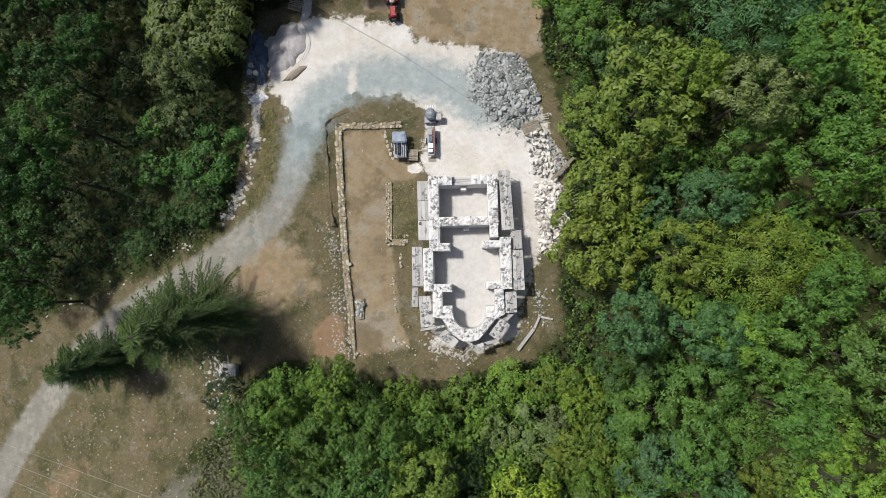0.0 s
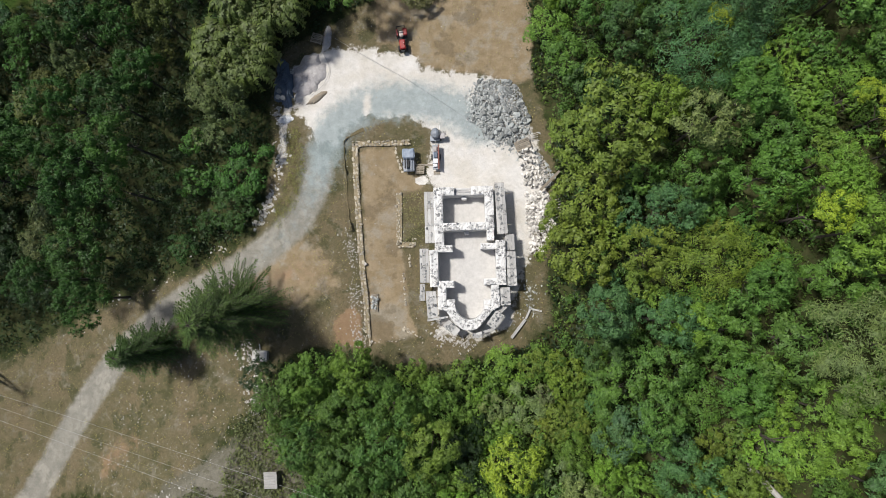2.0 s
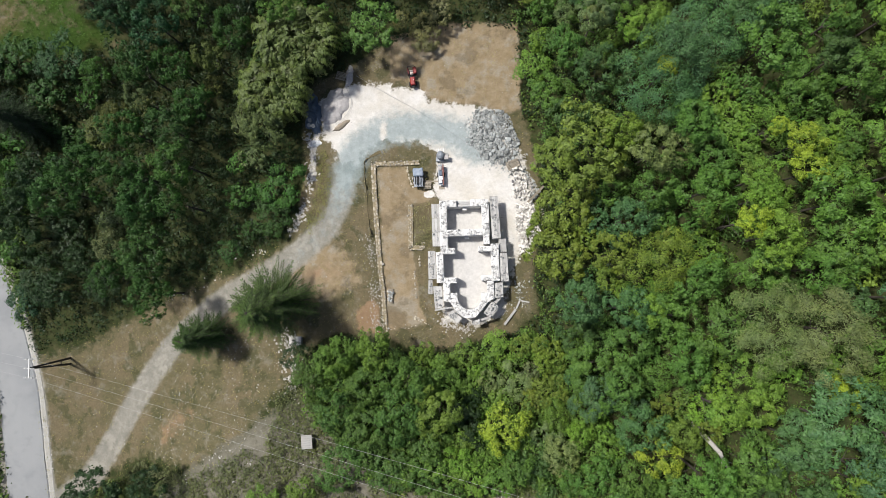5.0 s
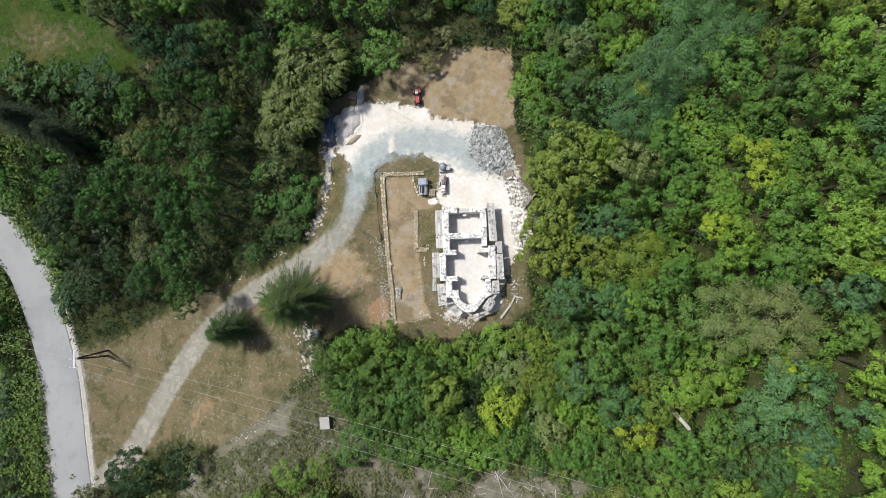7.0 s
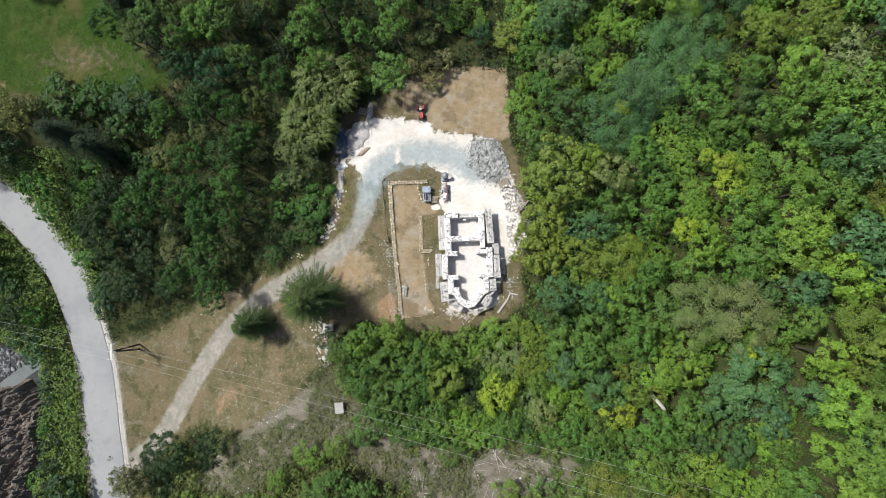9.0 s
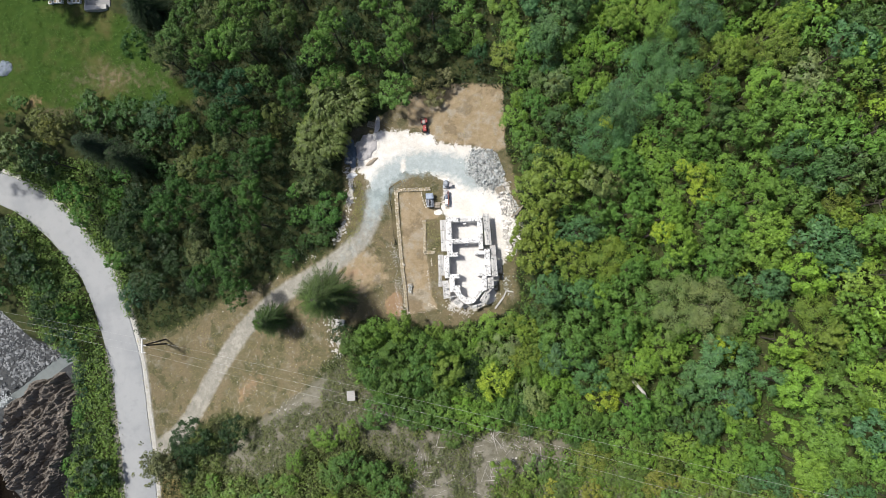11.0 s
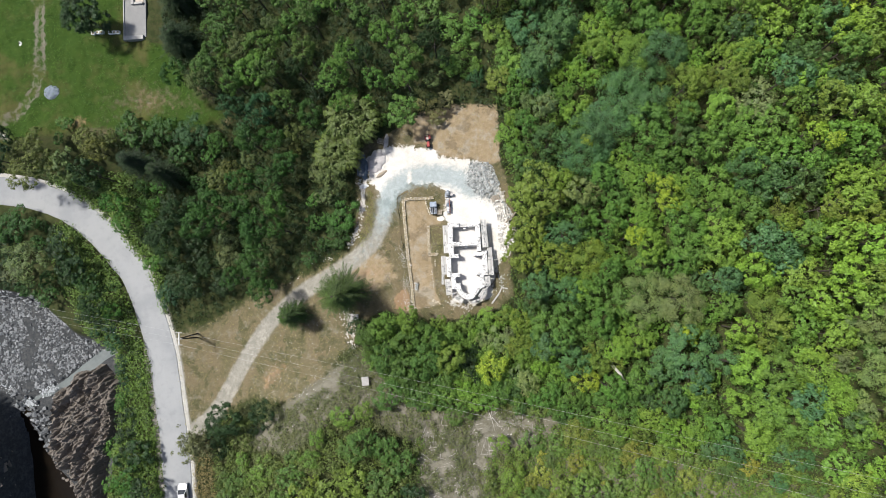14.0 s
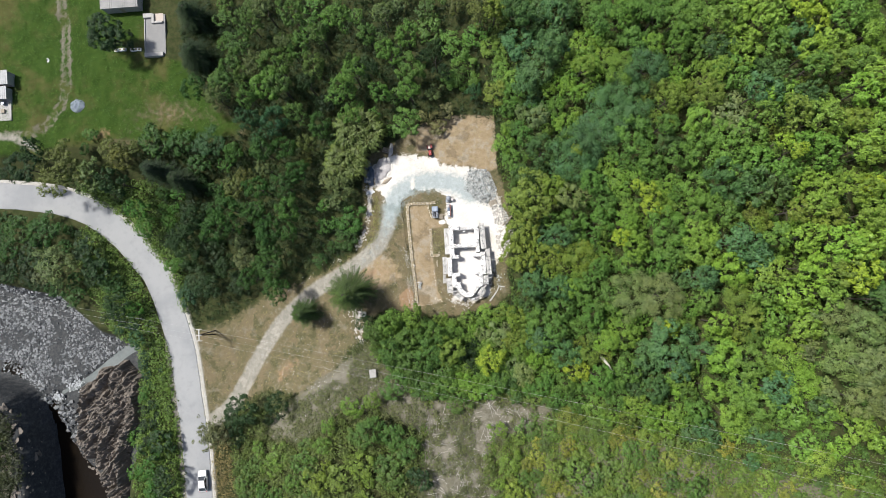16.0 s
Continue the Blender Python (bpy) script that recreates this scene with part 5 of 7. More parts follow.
STREAM_WATER = worn("stream_water", (0.085, 0.1, 0.1), (0.125, 0.138, 0.135), 1.2, 0.4, 0.3, relief=0.05)
water_sheet("water_pool", POOL + [], -11.75, WATER, "dark still river pool between rocks")
water_sheet("water_stream", STREAM, -11.1, STREAM_WATER, "shallow grey stream", lambda u: 0.8 + 1.3 * u)
water_sheet("water_rapid", round_line([(-101, -17), (-96, -19.5), (-92.5, -22.5), (-90.5, -26), (-89.5, -30)], 4), -10.9, WATER, "dark rapid below the far bank", lambda u: 1.5)
strewn("gravel_bar", "grey river stones on the gravel bar", 7000, 0.08, 0.85, pebbled([(-110, 0.5), (-101, 1), (-86, -3), (-77.5, -11.5), (-70, -14), (-77, -16.5), (-85.5, -21.5), (-92, -22.5), (-101.5, -16), (-110, -14)]), RIVER_STONE)
def outcrop():
    """The ridged rock beside the pool."""
    xs, ys = np.arange(-87, -68.5, 0.22), np.arange(-50, -15.5, 0.22)
    gx, gy = np.meshgrid(xs, ys)
    x, y = gx.ravel(), gy.ravel()
    d = inside(x, y, OUTCROP)
    ridge = []
    for a, b in zip(x, y):
        w = 1.4 * noise.noise((a * 0.25, b * 0.25, 9.0))
        u, v = a * 0.8 - b * 0.6 + w, a * 0.6 + b * 0.8 + w
        ridge.append(0.75 * abs(noise.noise((u * 0.42, v * 0.13, 2.0))) + 0.55 * abs(noise.noise((u * 0.9, v * 0.3, 5.0))) + 0.4 * abs(noise.noise((u * 1.7, v * 0.8, 1.0))) + 0.16 * noise.noise((a * 3, b * 3, 1.0)) + 0.08 * noise.noise((a * 7, b * 7, 4.0)))
    z = -12.8 + 4.6 * smooth((d + 0.8 + 0.9 * np.array([noise.noise((a * 0.45, b * 0.45, 3.0)) for a, b in zip(x, y)])) / 2.4) + (1.2 - 4.0 * np.array(ridge)) * smooth((d + 0.6) / 1.5)
    nx = len(xs)
    ix, iy = np.meshgrid(np.arange(nx - 1), np.arange(len(ys) - 1))
    a = (iy * nx + ix).ravel()
    keep = d[a] > -1.0
    a = a[keep]
    tagged(new("rock_outcrop", mesh_of("rock_outcrop", np.c_[x, y, z].tolist(), np.c_[a, a + 1, a + nx + 1, a + nx].tolist(), ROCK)), "ridged brown-grey river rock beside the pool", "rock", kind="structure")


outcrop()
strewn("river_boulders", "dark broken rocks along the river", 60, 0.3, 0.9, along([(-84, -34), (-79, -41), (-77, -48)], 0.6), ROCK, 1.0)
strewn("bank_rocks", "dark weathered rocks on the far river bank", 700, 0.3, 1.9, within([(-104, -20.5), (-94.5, -23.5), (-91, -29), (-90, -36), (-89, -46), (-89, -58), (-104, -58)]), ROCK, -0.1, 0.45)
foam = []
for _ in range(520):
    x, y = rng.choice([along([(-101, -17), (-96, -19.5), (-92.5, -22.3)], 0.55), along([(-86.5, -22.4), (-83.5, -21.4)], 0.6), along([(-90, -24.2), (-88, -24.6)], 0.5)])()
    foam.append((x, y, -10.75 + rng.uniform(-0.1, 0.15), rng.uniform(0.06, 0.5) ** 1.3, 0.12))
tagged(new("river_foam", spread_stones("river_foam", foam, FOAM)), "white foam where the stream tumbles into the pool", "foam", kind="stuff")
strewn("rapid_rocks", "dark wet rocks in the rapid above the pool", 170, 0.3, 1.3, along([(-92, -23.5), (-88.5, -25.5), (-86, -29), (-84.8, -33)], 1.0), RIVER_STONE, 0.3, 0.6)


# ---- trees and shrubs ----
def leaf_quads(g, centres, radii, count, size, up=0.35, lift=-0.25, slim=0.55, droop=0.0):
    """Leaf sprays on the outside of many clumps: one blade each."""
    n = len(centres) * count
    d = g.normal(size=(n, 3))
    d[:, 2] = np.where(d[:, 2] < lift, -d[:, 2], d[:, 2])
    d /= np.linalg.norm(d, axis=1)[:, None]
    c = np.repeat(centres, count, 0) + d * np.repeat(radii, count)[:, None] * g.uniform(0.5, 1.15, (n, 1))
    nrm = d + np.array([0, 0, up]) + 0.55 * g.normal(size=(n, 3))
    nrm /= np.linalg.norm(nrm, axis=1)[:, None]
    t = np.cross(nrm, g.normal(size=(n, 3)))
    if droop:
        t = d * np.array([1, 1, 0.1]) + 0.35 * g.normal(size=(n, 3)) - np.array([0, 0, droop])
    t /= np.linalg.norm(t, axis=1)[:, None]
    b = np.cross(nrm, t)
    s = size * g.uniform(0.6, 1.35, (n, 1))
    return np.stack([c - t * s * 0.7 + b * s * slim, c + t * s + nrm * s * 0.2, c - t * s * 0.7 - b * s * slim], 1).reshape(-1, 3)


def crown_mesh(name, seed, boughs, sprays, leaves, size, flat=0.75, bough=0.31, spray=0.14, slim=0.5, ragged=0.2):
    """A crown of radius 1, its middle at 0: boughs over a dome, each with domed sprays of leaves that point outwards."""
    g = np.random.default_rng(seed)
    i = np.arange(boughs)
    z = 1 - (i + 0.5) / boughs * 1.2
    a = i * 2.39996 + g.uniform(-0.5, 0.5, boughs) + seed
    d = np.c_[np.sqrt(1 - z * z) * np.cos(a), np.sqrt(1 - z * z) * np.sin(a), z]
    reach = 0.68 * (1 + ragged * g.uniform(-1.2, 1, boughs)) * (1 + 0.16 * np.sin(2 * a + seed))
    mid = d * reach[:, None] * (1, 1, flat)
    rad = bough * g.uniform(0.7, 1.3, boughs)
    e = np.repeat(d, sprays, 0) * 0.85 + 0.8 * g.normal(size=(boughs * sprays, 3)) + (0, 0, 0.25)
    e /= np.linalg.norm(e, axis=1)[:, None]
    e[:, 2] = np.where(e[:, 2] < -0.3, -e[:, 2], e[:, 2])
    at = np.repeat(mid, sprays, 0) + e * (np.repeat(rad, sprays) * g.uniform(0.65, 1.12, boughs * sprays))[:, None] * (1, 1, 0.9)
    e = np.repeat(e + (0, 0, 0.55), leaves, 0)
    e /= np.linalg.norm(e, axis=1)[:, None]
    n = len(e)
    out = np.cross(e, g.normal(size=(n, 3)))
    out /= np.linalg.norm(out, axis=1)[:, None]
    far = np.sqrt(g.uniform(0.02, 1, (n, 1)))
    width = spray * np.repeat(g.uniform(0.7, 1.3, boughs * sprays), leaves)[:, None]
    c = np.repeat(at, leaves, 0) + out * far * width + e * width * (0.45 - 0.75 * far * far + 0.3 * g.normal(size=(n, 1)))
    nrm = e + out * 0.85 * far + 0.27 * g.normal(size=(n, 3))
    t = out + 0.35 * g.normal(size=(n, 3)) - 0.3 * e * far
    t -= nrm * (np.sum(t * nrm, 1) / np.sum(nrm * nrm, 1))[:, None]
    t /= np.linalg.norm(t, axis=1)[:, None]
    b = np.cross(nrm / np.linalg.norm(nrm, axis=1)[:, None], t)
    s = size * g.uniform(0.65, 1.35, (n, 1))
    v = np.stack([c - t * s * 0.7 + b * s * slim, c + t * s, c - t * s * 0.7 - b * s * slim], 1).reshape(-1, 3)
    faces = np.arange(len(v)).reshape(-1, 3).tolist()
    return mesh_of(name, v.tolist(), faces, LEAF)


def trunk_mesh(seed):
    """A trunk of height 1 with limbs, thick at the foot."""
    r = random.Random(seed)
    bm = bmesh.new()
    add_rod(bm, (0, 0, -0.06), (0, 0, 0.55), 0.015, 0.009, 5)
    for k in range(5):
        a, z = k * 1.26 + r.uniform(-0.4, 0.4), r.uniform(0.3, 0.52)
        add_rod(bm, (0, 0, z), (0.11 * math.cos(a), 0.11 * math.sin(a), z + r.uniform(0.06, 0.14)), 0.005, 0.002, 3)
    me = bpy.data.meshes.new("trunk")
    bm.to_mesh(me)
    bm.free()
    me.materials.append(BARK)
    return me


KINDS = {}
for near in (True, False):
    def grow(seed, boughs, sprays, leaves, size, flat=0.75, bough=0.31, spray=0.14, slim=0.5, copies=3):
        sprays, leaves, size, spray = (sprays, leaves, size, spray) if near else (int(sprays * 0.72), int(leaves * 0.5), size * 1.75, spray * 1.12)
        return [crown_mesh("crown", seed + i, boughs, sprays, leaves, size, flat, bough, spray, slim) for i in range(copies)]

    KINDS["ash", near] = ("broad green ash tree with layered leafy clumps", grow(10, 17, 13, 20, 0.05, 0.75, 0.33, 0.105, 0.42, 5))
    KINDS["walnut", near] = ("rounded tree with coarse leaves in tight clumps", grow(20, 21, 11, 15, 0.05, 0.75, 0.28, 0.1, 0.52))
    KINDS["acacia", near] = ("feathery broad-crowned tree with fine leaf sprays", grow(30, 15, 16, 24, 0.038, 0.62, 0.36, 0.17, 0.32))
    KINDS["hazel", near] = ("dense hazel bush with small leaves", grow(40, 13, 13, 16, 0.055, 0.7, 0.37, 0.13, 0.46, 4))
    KINDS["dogwood", near] = ("low rounded shrub with small leaves", KINDS["hazel", near][1])
    KINDS["maple", near] = ("young maple filling a gap in the canopy", KINDS["ash", near][1])
    KINDS["elder", near] = ("young elder filling a gap in the thicket", KINDS["walnut", near][1])
    KINDS["pine", near] = ("wide grey-green pine crown of fine needles", grow(50, 30, 14, 22, 0.034, 0.5, 0.24, 0.12, 0.22, 2))
TRUNKS = [trunk_mesh(i) for i in range(3)]
NAMES = {"ash": "ash_tree", "walnut": "walnut_tree", "acacia": "acacia_tree", "hazel": "hazel_bush", "pine": "pine_tree", "dogwood": "dogwood_shrub", "maple": "maple_tree", "elder": "elder_bush"}
COLOUR_WORDS = ((0.13, "yellow-green"), (0.085, "light green"), (0.045, "mid-green"), (0.0, "dark green"))
planted = []


# the valley's tones are hillside greens darkened, its shade put into the leaf colour
DARK, DEEP, TEAL_SHADED, TEAL, MID_SHADED, MID = (0.0155, 0.037, 0.0125), (0.043, 0.09, 0.03), (0.022, 0.06, 0.026), (0.052, 0.116, 0.05), (0.025, 0.068, 0.0155), (0.062, 0.134, 0.029)
LIGHT, GOLD, OLIVE, PALE, DRY = (0.098, 0.183, 0.032), (0.17, 0.25, 0.03), (0.103, 0.154, 0.03), (0.112, 0.155, 0.066), (0.1, 0.108, 0.055)
# lit copies of LIGHT and MID: the far slope's stronger sun in the colour
LIGHT_LIT, MID_LIT = (0.122, 0.212, 0.036), (0.08, 0.158, 0.033)
LIGHT_SHADED, BUSH, SUNNY = (0.037, 0.099, 0.019), (0.053, 0.105, 0.026), (0.086, 0.148, 0.03)
tones = []


def plant(kind, x, y, r, h, colour, z=None, small=False):
    """A tree or bush with a crown of radius r and a total height h."""
    close = -58 < x < 42 and -34 < y < 42 or r > 3.4
    if not small:
        h *= rng.uniform(0.8, 1.3)
    words, crowns = KINDS[kind, close and not small]
    tone = next(w for v, w in COLOUR_WORDS if colour[0] >= v)
    ob = thing(NAMES[kind], pose(x, y, ground_z(x, y) if z is None else z, 0, 0, rng.uniform(0, 360)), tone + " " + words, "bush" if kind in ("hazel", "dogwood", "elder") else "tree", "the wood")
    trunk = new("trunk", rng.choice(TRUNKS))
    trunk.parent, trunk.scale = ob, (h, h, h * 0.95)
    crown = new("crown", rng.choice(crowns))
    tall = min(max(0.38 * h, 0.7 * r), 1.25 * r)
    crown.parent, crown.location, crown.scale = ob, (rng.uniform(-0.1, 0.1) * r, rng.uniform(-0.1, 0.1) * r, h - tall * 0.75), (r, r * rng.uniform(0.88, 1.1), tall)
    crown.color = (*[c * rng.uniform(0.93, 1.07) for c in colour], 1)
    planted.append((x, y, r))
    if not small:
        tones.append((x, y, colour))
    return ob


# the hillside east of the church
plant("ash", 7.9, 45.1, 2.1, 8.5, OLIVE)
plant("ash", 11.0, 44.6, 2.1, 8.5, DEEP)
plant("ash", 13.3, 42.5, 2.3, 8.5, DEEP)
plant("ash", 18.7, 42.7, 2.5, 8.5, TEAL)
plant("ash", 20.6, 42.8, 1.8, 8.5, DEEP)
plant("ash", 12.6, 38.4, 3.5, 8.5, TEAL)
plant("ash", 16.9, 36.4, 3.0, 8.5, TEAL)
plant("ash", 15.2, 32.9, 3.6, 8.5, TEAL)
plant("ash", 12.4, 30.5, 2.3, 8.5, TEAL)
plant("hazel", 7.2, 39.9, 2.4, 3, LIGHT)
plant("hazel", 8.5, 34.8, 2.2, 3, LIGHT)
plant("hazel", 7.5, 30.8, 2.4, 4, OLIVE)
plant("hazel", 10.3, 30.5, 2.2, 4, MID)
plant("hazel", 23.4, 37.8, 3.2, 3, LIGHT)
plant("hazel", 26.1, 38.7, 2.1, 3, LIGHT)
plant("hazel", 27.4, 34.7, 2.0, 3, LIGHT)
plant("ash", 22.2, 31.4, 2.0, 8.5, LIGHT)
plant("hazel", 19.7, 29.0, 1.6, 8.5, LIGHT)
plant("ash", 21.5, 27.1, 1.8, 8.5, LIGHT)
plant("hazel", 17.6, 25.3, 1.7, 8.5, MID)
plant("walnut", 26.0, 39.9, 2.9, 8.5, MID)
plant("walnut", 29.1, 39.2, 2.6, 8.5, MID)
plant("ash", 31.7, 40.0, 2.1, 8.5, MID)
plant("ash", 34.2, 38.4, 2.3, 8.5, MID)
plant("ash", 37.4, 37.1, 2.6, 8.5, MID_LIT)
plant("walnut", 30.5, 34.3, 2.6, 8.5, MID)
plant("ash", 33.8, 33.6, 2.1, 8.5, LIGHT)
plant("ash", 37.0, 32.8, 2.3, 8.5, MID)
plant("acacia", 31.8, 29.5, 3.0, 8.5, TEAL)
plant("acacia", 27.5, 29.5, 2.7, 8.5, LIGHT)
plant("acacia", 28.9, 26.1, 3.2, 8.5, TEAL)
plant("acacia", 26.1, 23.7, 4.3, 8.5, TEAL)
plant("acacia", 24.1, 20.1, 3.8, 8.5, TEAL)
plant("acacia", 30.3, 21.9, 3.2, 8.5, TEAL)
plant("ash", 29.1, 18.2, 3.2, 8.5, MID)
plant("acacia", 20.8, 18.1, 3.1, 8.5, TEAL)
plant("acacia", 19.3, 15.4, 3.9, 8.5, TEAL)
plant("ash", 34.8, 23.5, 2.5, 8.5, OLIVE)
plant("ash", 14.1, 23.7, 2.0, 8.5, PALE)
plant("ash", 14.8, 18.1, 2.9, 8.5, DEEP)
plant("ash", 11.6, 21.8, 2.1, 8.5, MID)
plant("ash", 18.8, 22.0, 2.0, 8.5, LIGHT)
plant("hazel", 20.1, 16.9, 1.1, 8.5, GOLD)
plant("ash", 33.3, 18.9, 1.9, 8.5, MID)
plant("ash", 34.0, 15.9, 1.9, 8.5, DEEP)
plant("ash", 36.0, 13.7, 2.5, 8.5, MID)
plant("ash", 31.7, 13.9, 2.3, 8.5, MID)
plant("hazel", 8.2, 21.5, 2.2, 4, LIGHT)
plant("walnut", 9.5, 17.4, 2.4, 5, MID)
plant("ash", 39.8, 36.5, 2.6, 8.5, MID_LIT)
plant("ash", 42.8, 34.8, 2.6, 8.5, MID_LIT)
plant("ash", 39.0, 31.8, 2.3, 8.5, MID_LIT)
plant("ash", 42.4, 30.6, 2.2, 8.5, DEEP)
plant("ash", 45.9, 35.0, 2.8, 8.5, LIGHT_LIT)
plant("ash", 49.0, 35.2, 2.8, 8.5, LIGHT_LIT)
plant("ash", 46.2, 30.6, 2.8, 8.5, LIGHT_LIT)
plant("ash", 51.0, 33.7, 2.2, 8.5, LIGHT_LIT)
plant("ash", 53.9, 34.4, 2.1, 8.5, GOLD)
plant("ash", 55.9, 32.9, 2.4, 8.5, GOLD)
plant("ash", 53.4, 30.3, 2.7, 8.5, TEAL)
plant("ash", 50.6, 30.0, 2.0, 8.5, MID_LIT)
plant("ash", 57.3, 28.3, 2.6, 8.5, LIGHT_LIT)
plant("ash", 59.1, 31.6, 2.5, 8.5, MID_LIT)
plant("ash", 61.8, 31.8, 2.4, 8.5, MID_LIT)
plant("hazel", 62.0, 29.0, 1.7, 8.5, LIGHT_LIT)
plant("ash", 53.7, 26.9, 2.4, 8.5, LIGHT_LIT)
plant("ash", 44.2, 26.3, 3.0, 8.5, MID_LIT)
plant("ash", 41.2, 26.5, 2.0, 8.5, LIGHT_LIT)
plant("ash", 49.1, 24.7, 2.4, 8.5, DEEP)
plant("ash", 53.3, 24.5, 1.9, 8.5, MID_LIT)
plant("ash", 56.0, 24.5, 2.1, 8.5, OLIVE)
plant("ash", 59.2, 24.0, 2.2, 8.5, MID_LIT)
plant("ash", 60.9, 21.1, 2.3, 8.5, LIGHT_LIT)
plant("ash", 58.8, 19.8, 2.6, 8.5, LIGHT_LIT)
plant("ash", 46.6, 21.9, 2.7, 8.5, TEAL)
plant("ash", 49.8, 21.7, 2.3, 8.5, LIGHT_LIT)
plant("ash", 52.7, 20.6, 2.1, 8.5, DEEP)
plant("ash", 40.0, 22.9, 2.8, 8.5, OLIVE)
plant("ash", 43.4, 19.3, 3.0, 8.5, PALE)
plant("ash", 46.9, 18.6, 1.9, 8.5, MID_LIT)
plant("ash", 50.3, 18.0, 2.5, 8.5, OLIVE)
plant("ash", 54.1, 16.7, 2.6, 8.5, LIGHT_LIT)
plant("ash", 56.5, 15.4, 2.0, 8.5, OLIVE)
plant("ash", 59.4, 14.0, 1.8, 8.5, LIGHT_LIT)
plant("ash", 38.1, 19.0, 2.5, 8.5, LIGHT_LIT)
plant("ash", 41.6, 16.4, 3.0, 8.5, MID_LIT)
plant("ash", 45.2, 15.8, 2.7, 8.5, MID_LIT)
plant("hazel", 48.4, 13.7, 1.3, 8.5, GOLD)
plant("hazel", 49.2, 11.5, 1.3, 8.5, GOLD)
plant("ash", 51.7, 12.8, 2.3, 8.5, MID_LIT)
plant("ash", 54.1, 11.9, 2.3, 8.5, MID_LIT)
plant("ash", 38.4, 14.2, 3.0, 8.5, MID_LIT)
plant("ash", 42.6, 12.1, 2.9, 8.5, MID_LIT)
plant("ash", 46.1, 11.6, 2.4, 8.5, MID_LIT)
plant("ash", 57.2, 11.0, 2.3, 8.5, LIGHT_LIT)
plant("ash", 58.9, 10.3, 1.8, 8.5, LIGHT_LIT)
plant("walnut", 11.8, 14.3, 2.3, 6, DEEP)
plant("walnut", 13.3, 10.1, 4.3, 8.5, OLIVE)
plant("walnut", 16.0, 11.3, 2.2, 8.5, OLIVE)
plant("walnut", 10.0, 9.1, 2.9, 6, OLIVE)
plant("walnut", 10.7, 4.0, 3.2, 6, OLIVE)
plant("walnut", 8.6, 2.1, 1.9, 5, OLIVE)
plant("ash", 16.1, 2.3, 2.0, 8.5, TEAL)
plant("ash", 18.8, 8.9, 2.4, 8.5, PALE)
plant("ash", 21.6, 10.5, 2.2, 8.5, MID)
plant("ash", 19.6, 5.9, 2.4, 8.5, MID)
plant("ash", 24.1, 8.3, 2.4, 8.5, MID)
plant("ash", 23.0, 4.5, 2.7, 8.5, MID)
plant("hazel", 25.4, 1.2, 1.4, 8.5, GOLD)
plant("hazel", 30.8, 8.3, 1.7, 8.5, GOLD)
plant("hazel", 31.0, 5.5, 1.7, 8.5, GOLD)
plant("hazel", 28.9, 10.0, 0.9, 8.5, GOLD)
plant("hazel", 27.5, 5.4, 1.6, 8.5, LIGHT)
plant("hazel", 27.2, 3.4, 1.6, 8.5, LIGHT)
plant("ash", 27.8, -0.2, 2.6, 8.5, LIGHT)
plant("ash", 32.8, 2.5, 3.6, 8.5, MID)
plant("ash", 34.1, -1.3, 3.0, 8.5, MID)
plant("ash", 31.6, -3.3, 2.6, 8.5, MID)
plant("ash", 27.6, -3.5, 2.6, 8.5, MID)
plant("acacia", 19.5, -2.0, 3.1, 8.5, OLIVE)
plant("ash", 22.1, -3.6, 2.2, 8.5, MID)
plant("ash", 15.0, -1.1, 2.5, 8.5, OLIVE)
plant("walnut", 9.7, -1.2, 3.2, 8.5, OLIVE)
plant("ash", 11.4, -5.9, 2.5, 8.5, TEAL)
plant("ash", 15.6, -6.6, 2.2, 8.5, TEAL)
plant("ash", 17.8, -6.9, 1.8, 8.5, LIGHT)
plant("ash", 20.5, -7.4, 2.4, 8.5, MID)
plant("ash", 23.9, -8.0, 2.7, 8.5, MID)
plant("pine", 26.4, -8.0, 4.2, 13.5, PALE)
plant("pine", 31.2, -8.6, 4.0, 13.5, PALE)
plant("ash", 11.2, -9.4, 2.3, 8.5, DEEP)
plant("ash", 16.7, -10.1, 2.7, 8.5, MID)
plant("ash", 21.1, -11.7, 2.4, 8.5, MID)
plant("ash", 26.0, -13.2, 2.1, 8.5, LIGHT)
plant("ash", 32.3, -14.0, 1.8, 8.5, GOLD)
plant("ash", 12.9, -12.4, 2.8, 8.5, MID)
plant("ash", 41.6, 8.7, 3.4, 8.5, DEEP)
plant("ash", 44.7, 7.4, 2.9, 8.5, DEEP)
plant("ash", 37.8, 8.3, 2.8, 8.5, MID_LIT)
plant("ash", 37.6, 4.7, 2.6, 8.5, MID_LIT)
plant("ash", 41.2, 3.9, 2.5, 8.5, MID_LIT)
plant("ash", 47.7, 6.9, 2.4, 8.5, DEEP)
plant("ash", 48.6, 9.4, 1.9, 8.5, MID_LIT)
plant("ash", 48.8, 3.0, 1.9, 8.5, OLIVE)
plant("ash", 50.8, 3.6, 2.0, 8.5, LIGHT_LIT)
plant("ash", 52.8, 5.4, 2.6, 8.5, LIGHT_LIT)
plant("ash", 55.9, 5.0, 2.3, 8.5, OLIVE)
plant("ash", 58.4, 5.9, 2.0, 8.5, GOLD)
plant("ash", 53.8, 1.6, 2.3, 8.5, OLIVE)
plant("ash", 56.9, 1.6, 2.0, 8.5, LIGHT_LIT)
plant("hazel", 44.6, 1.3, 1.4, 8.5, OLIVE)
plant("ash", 46.5, -0.6, 2.1, 8.5, MID_LIT)
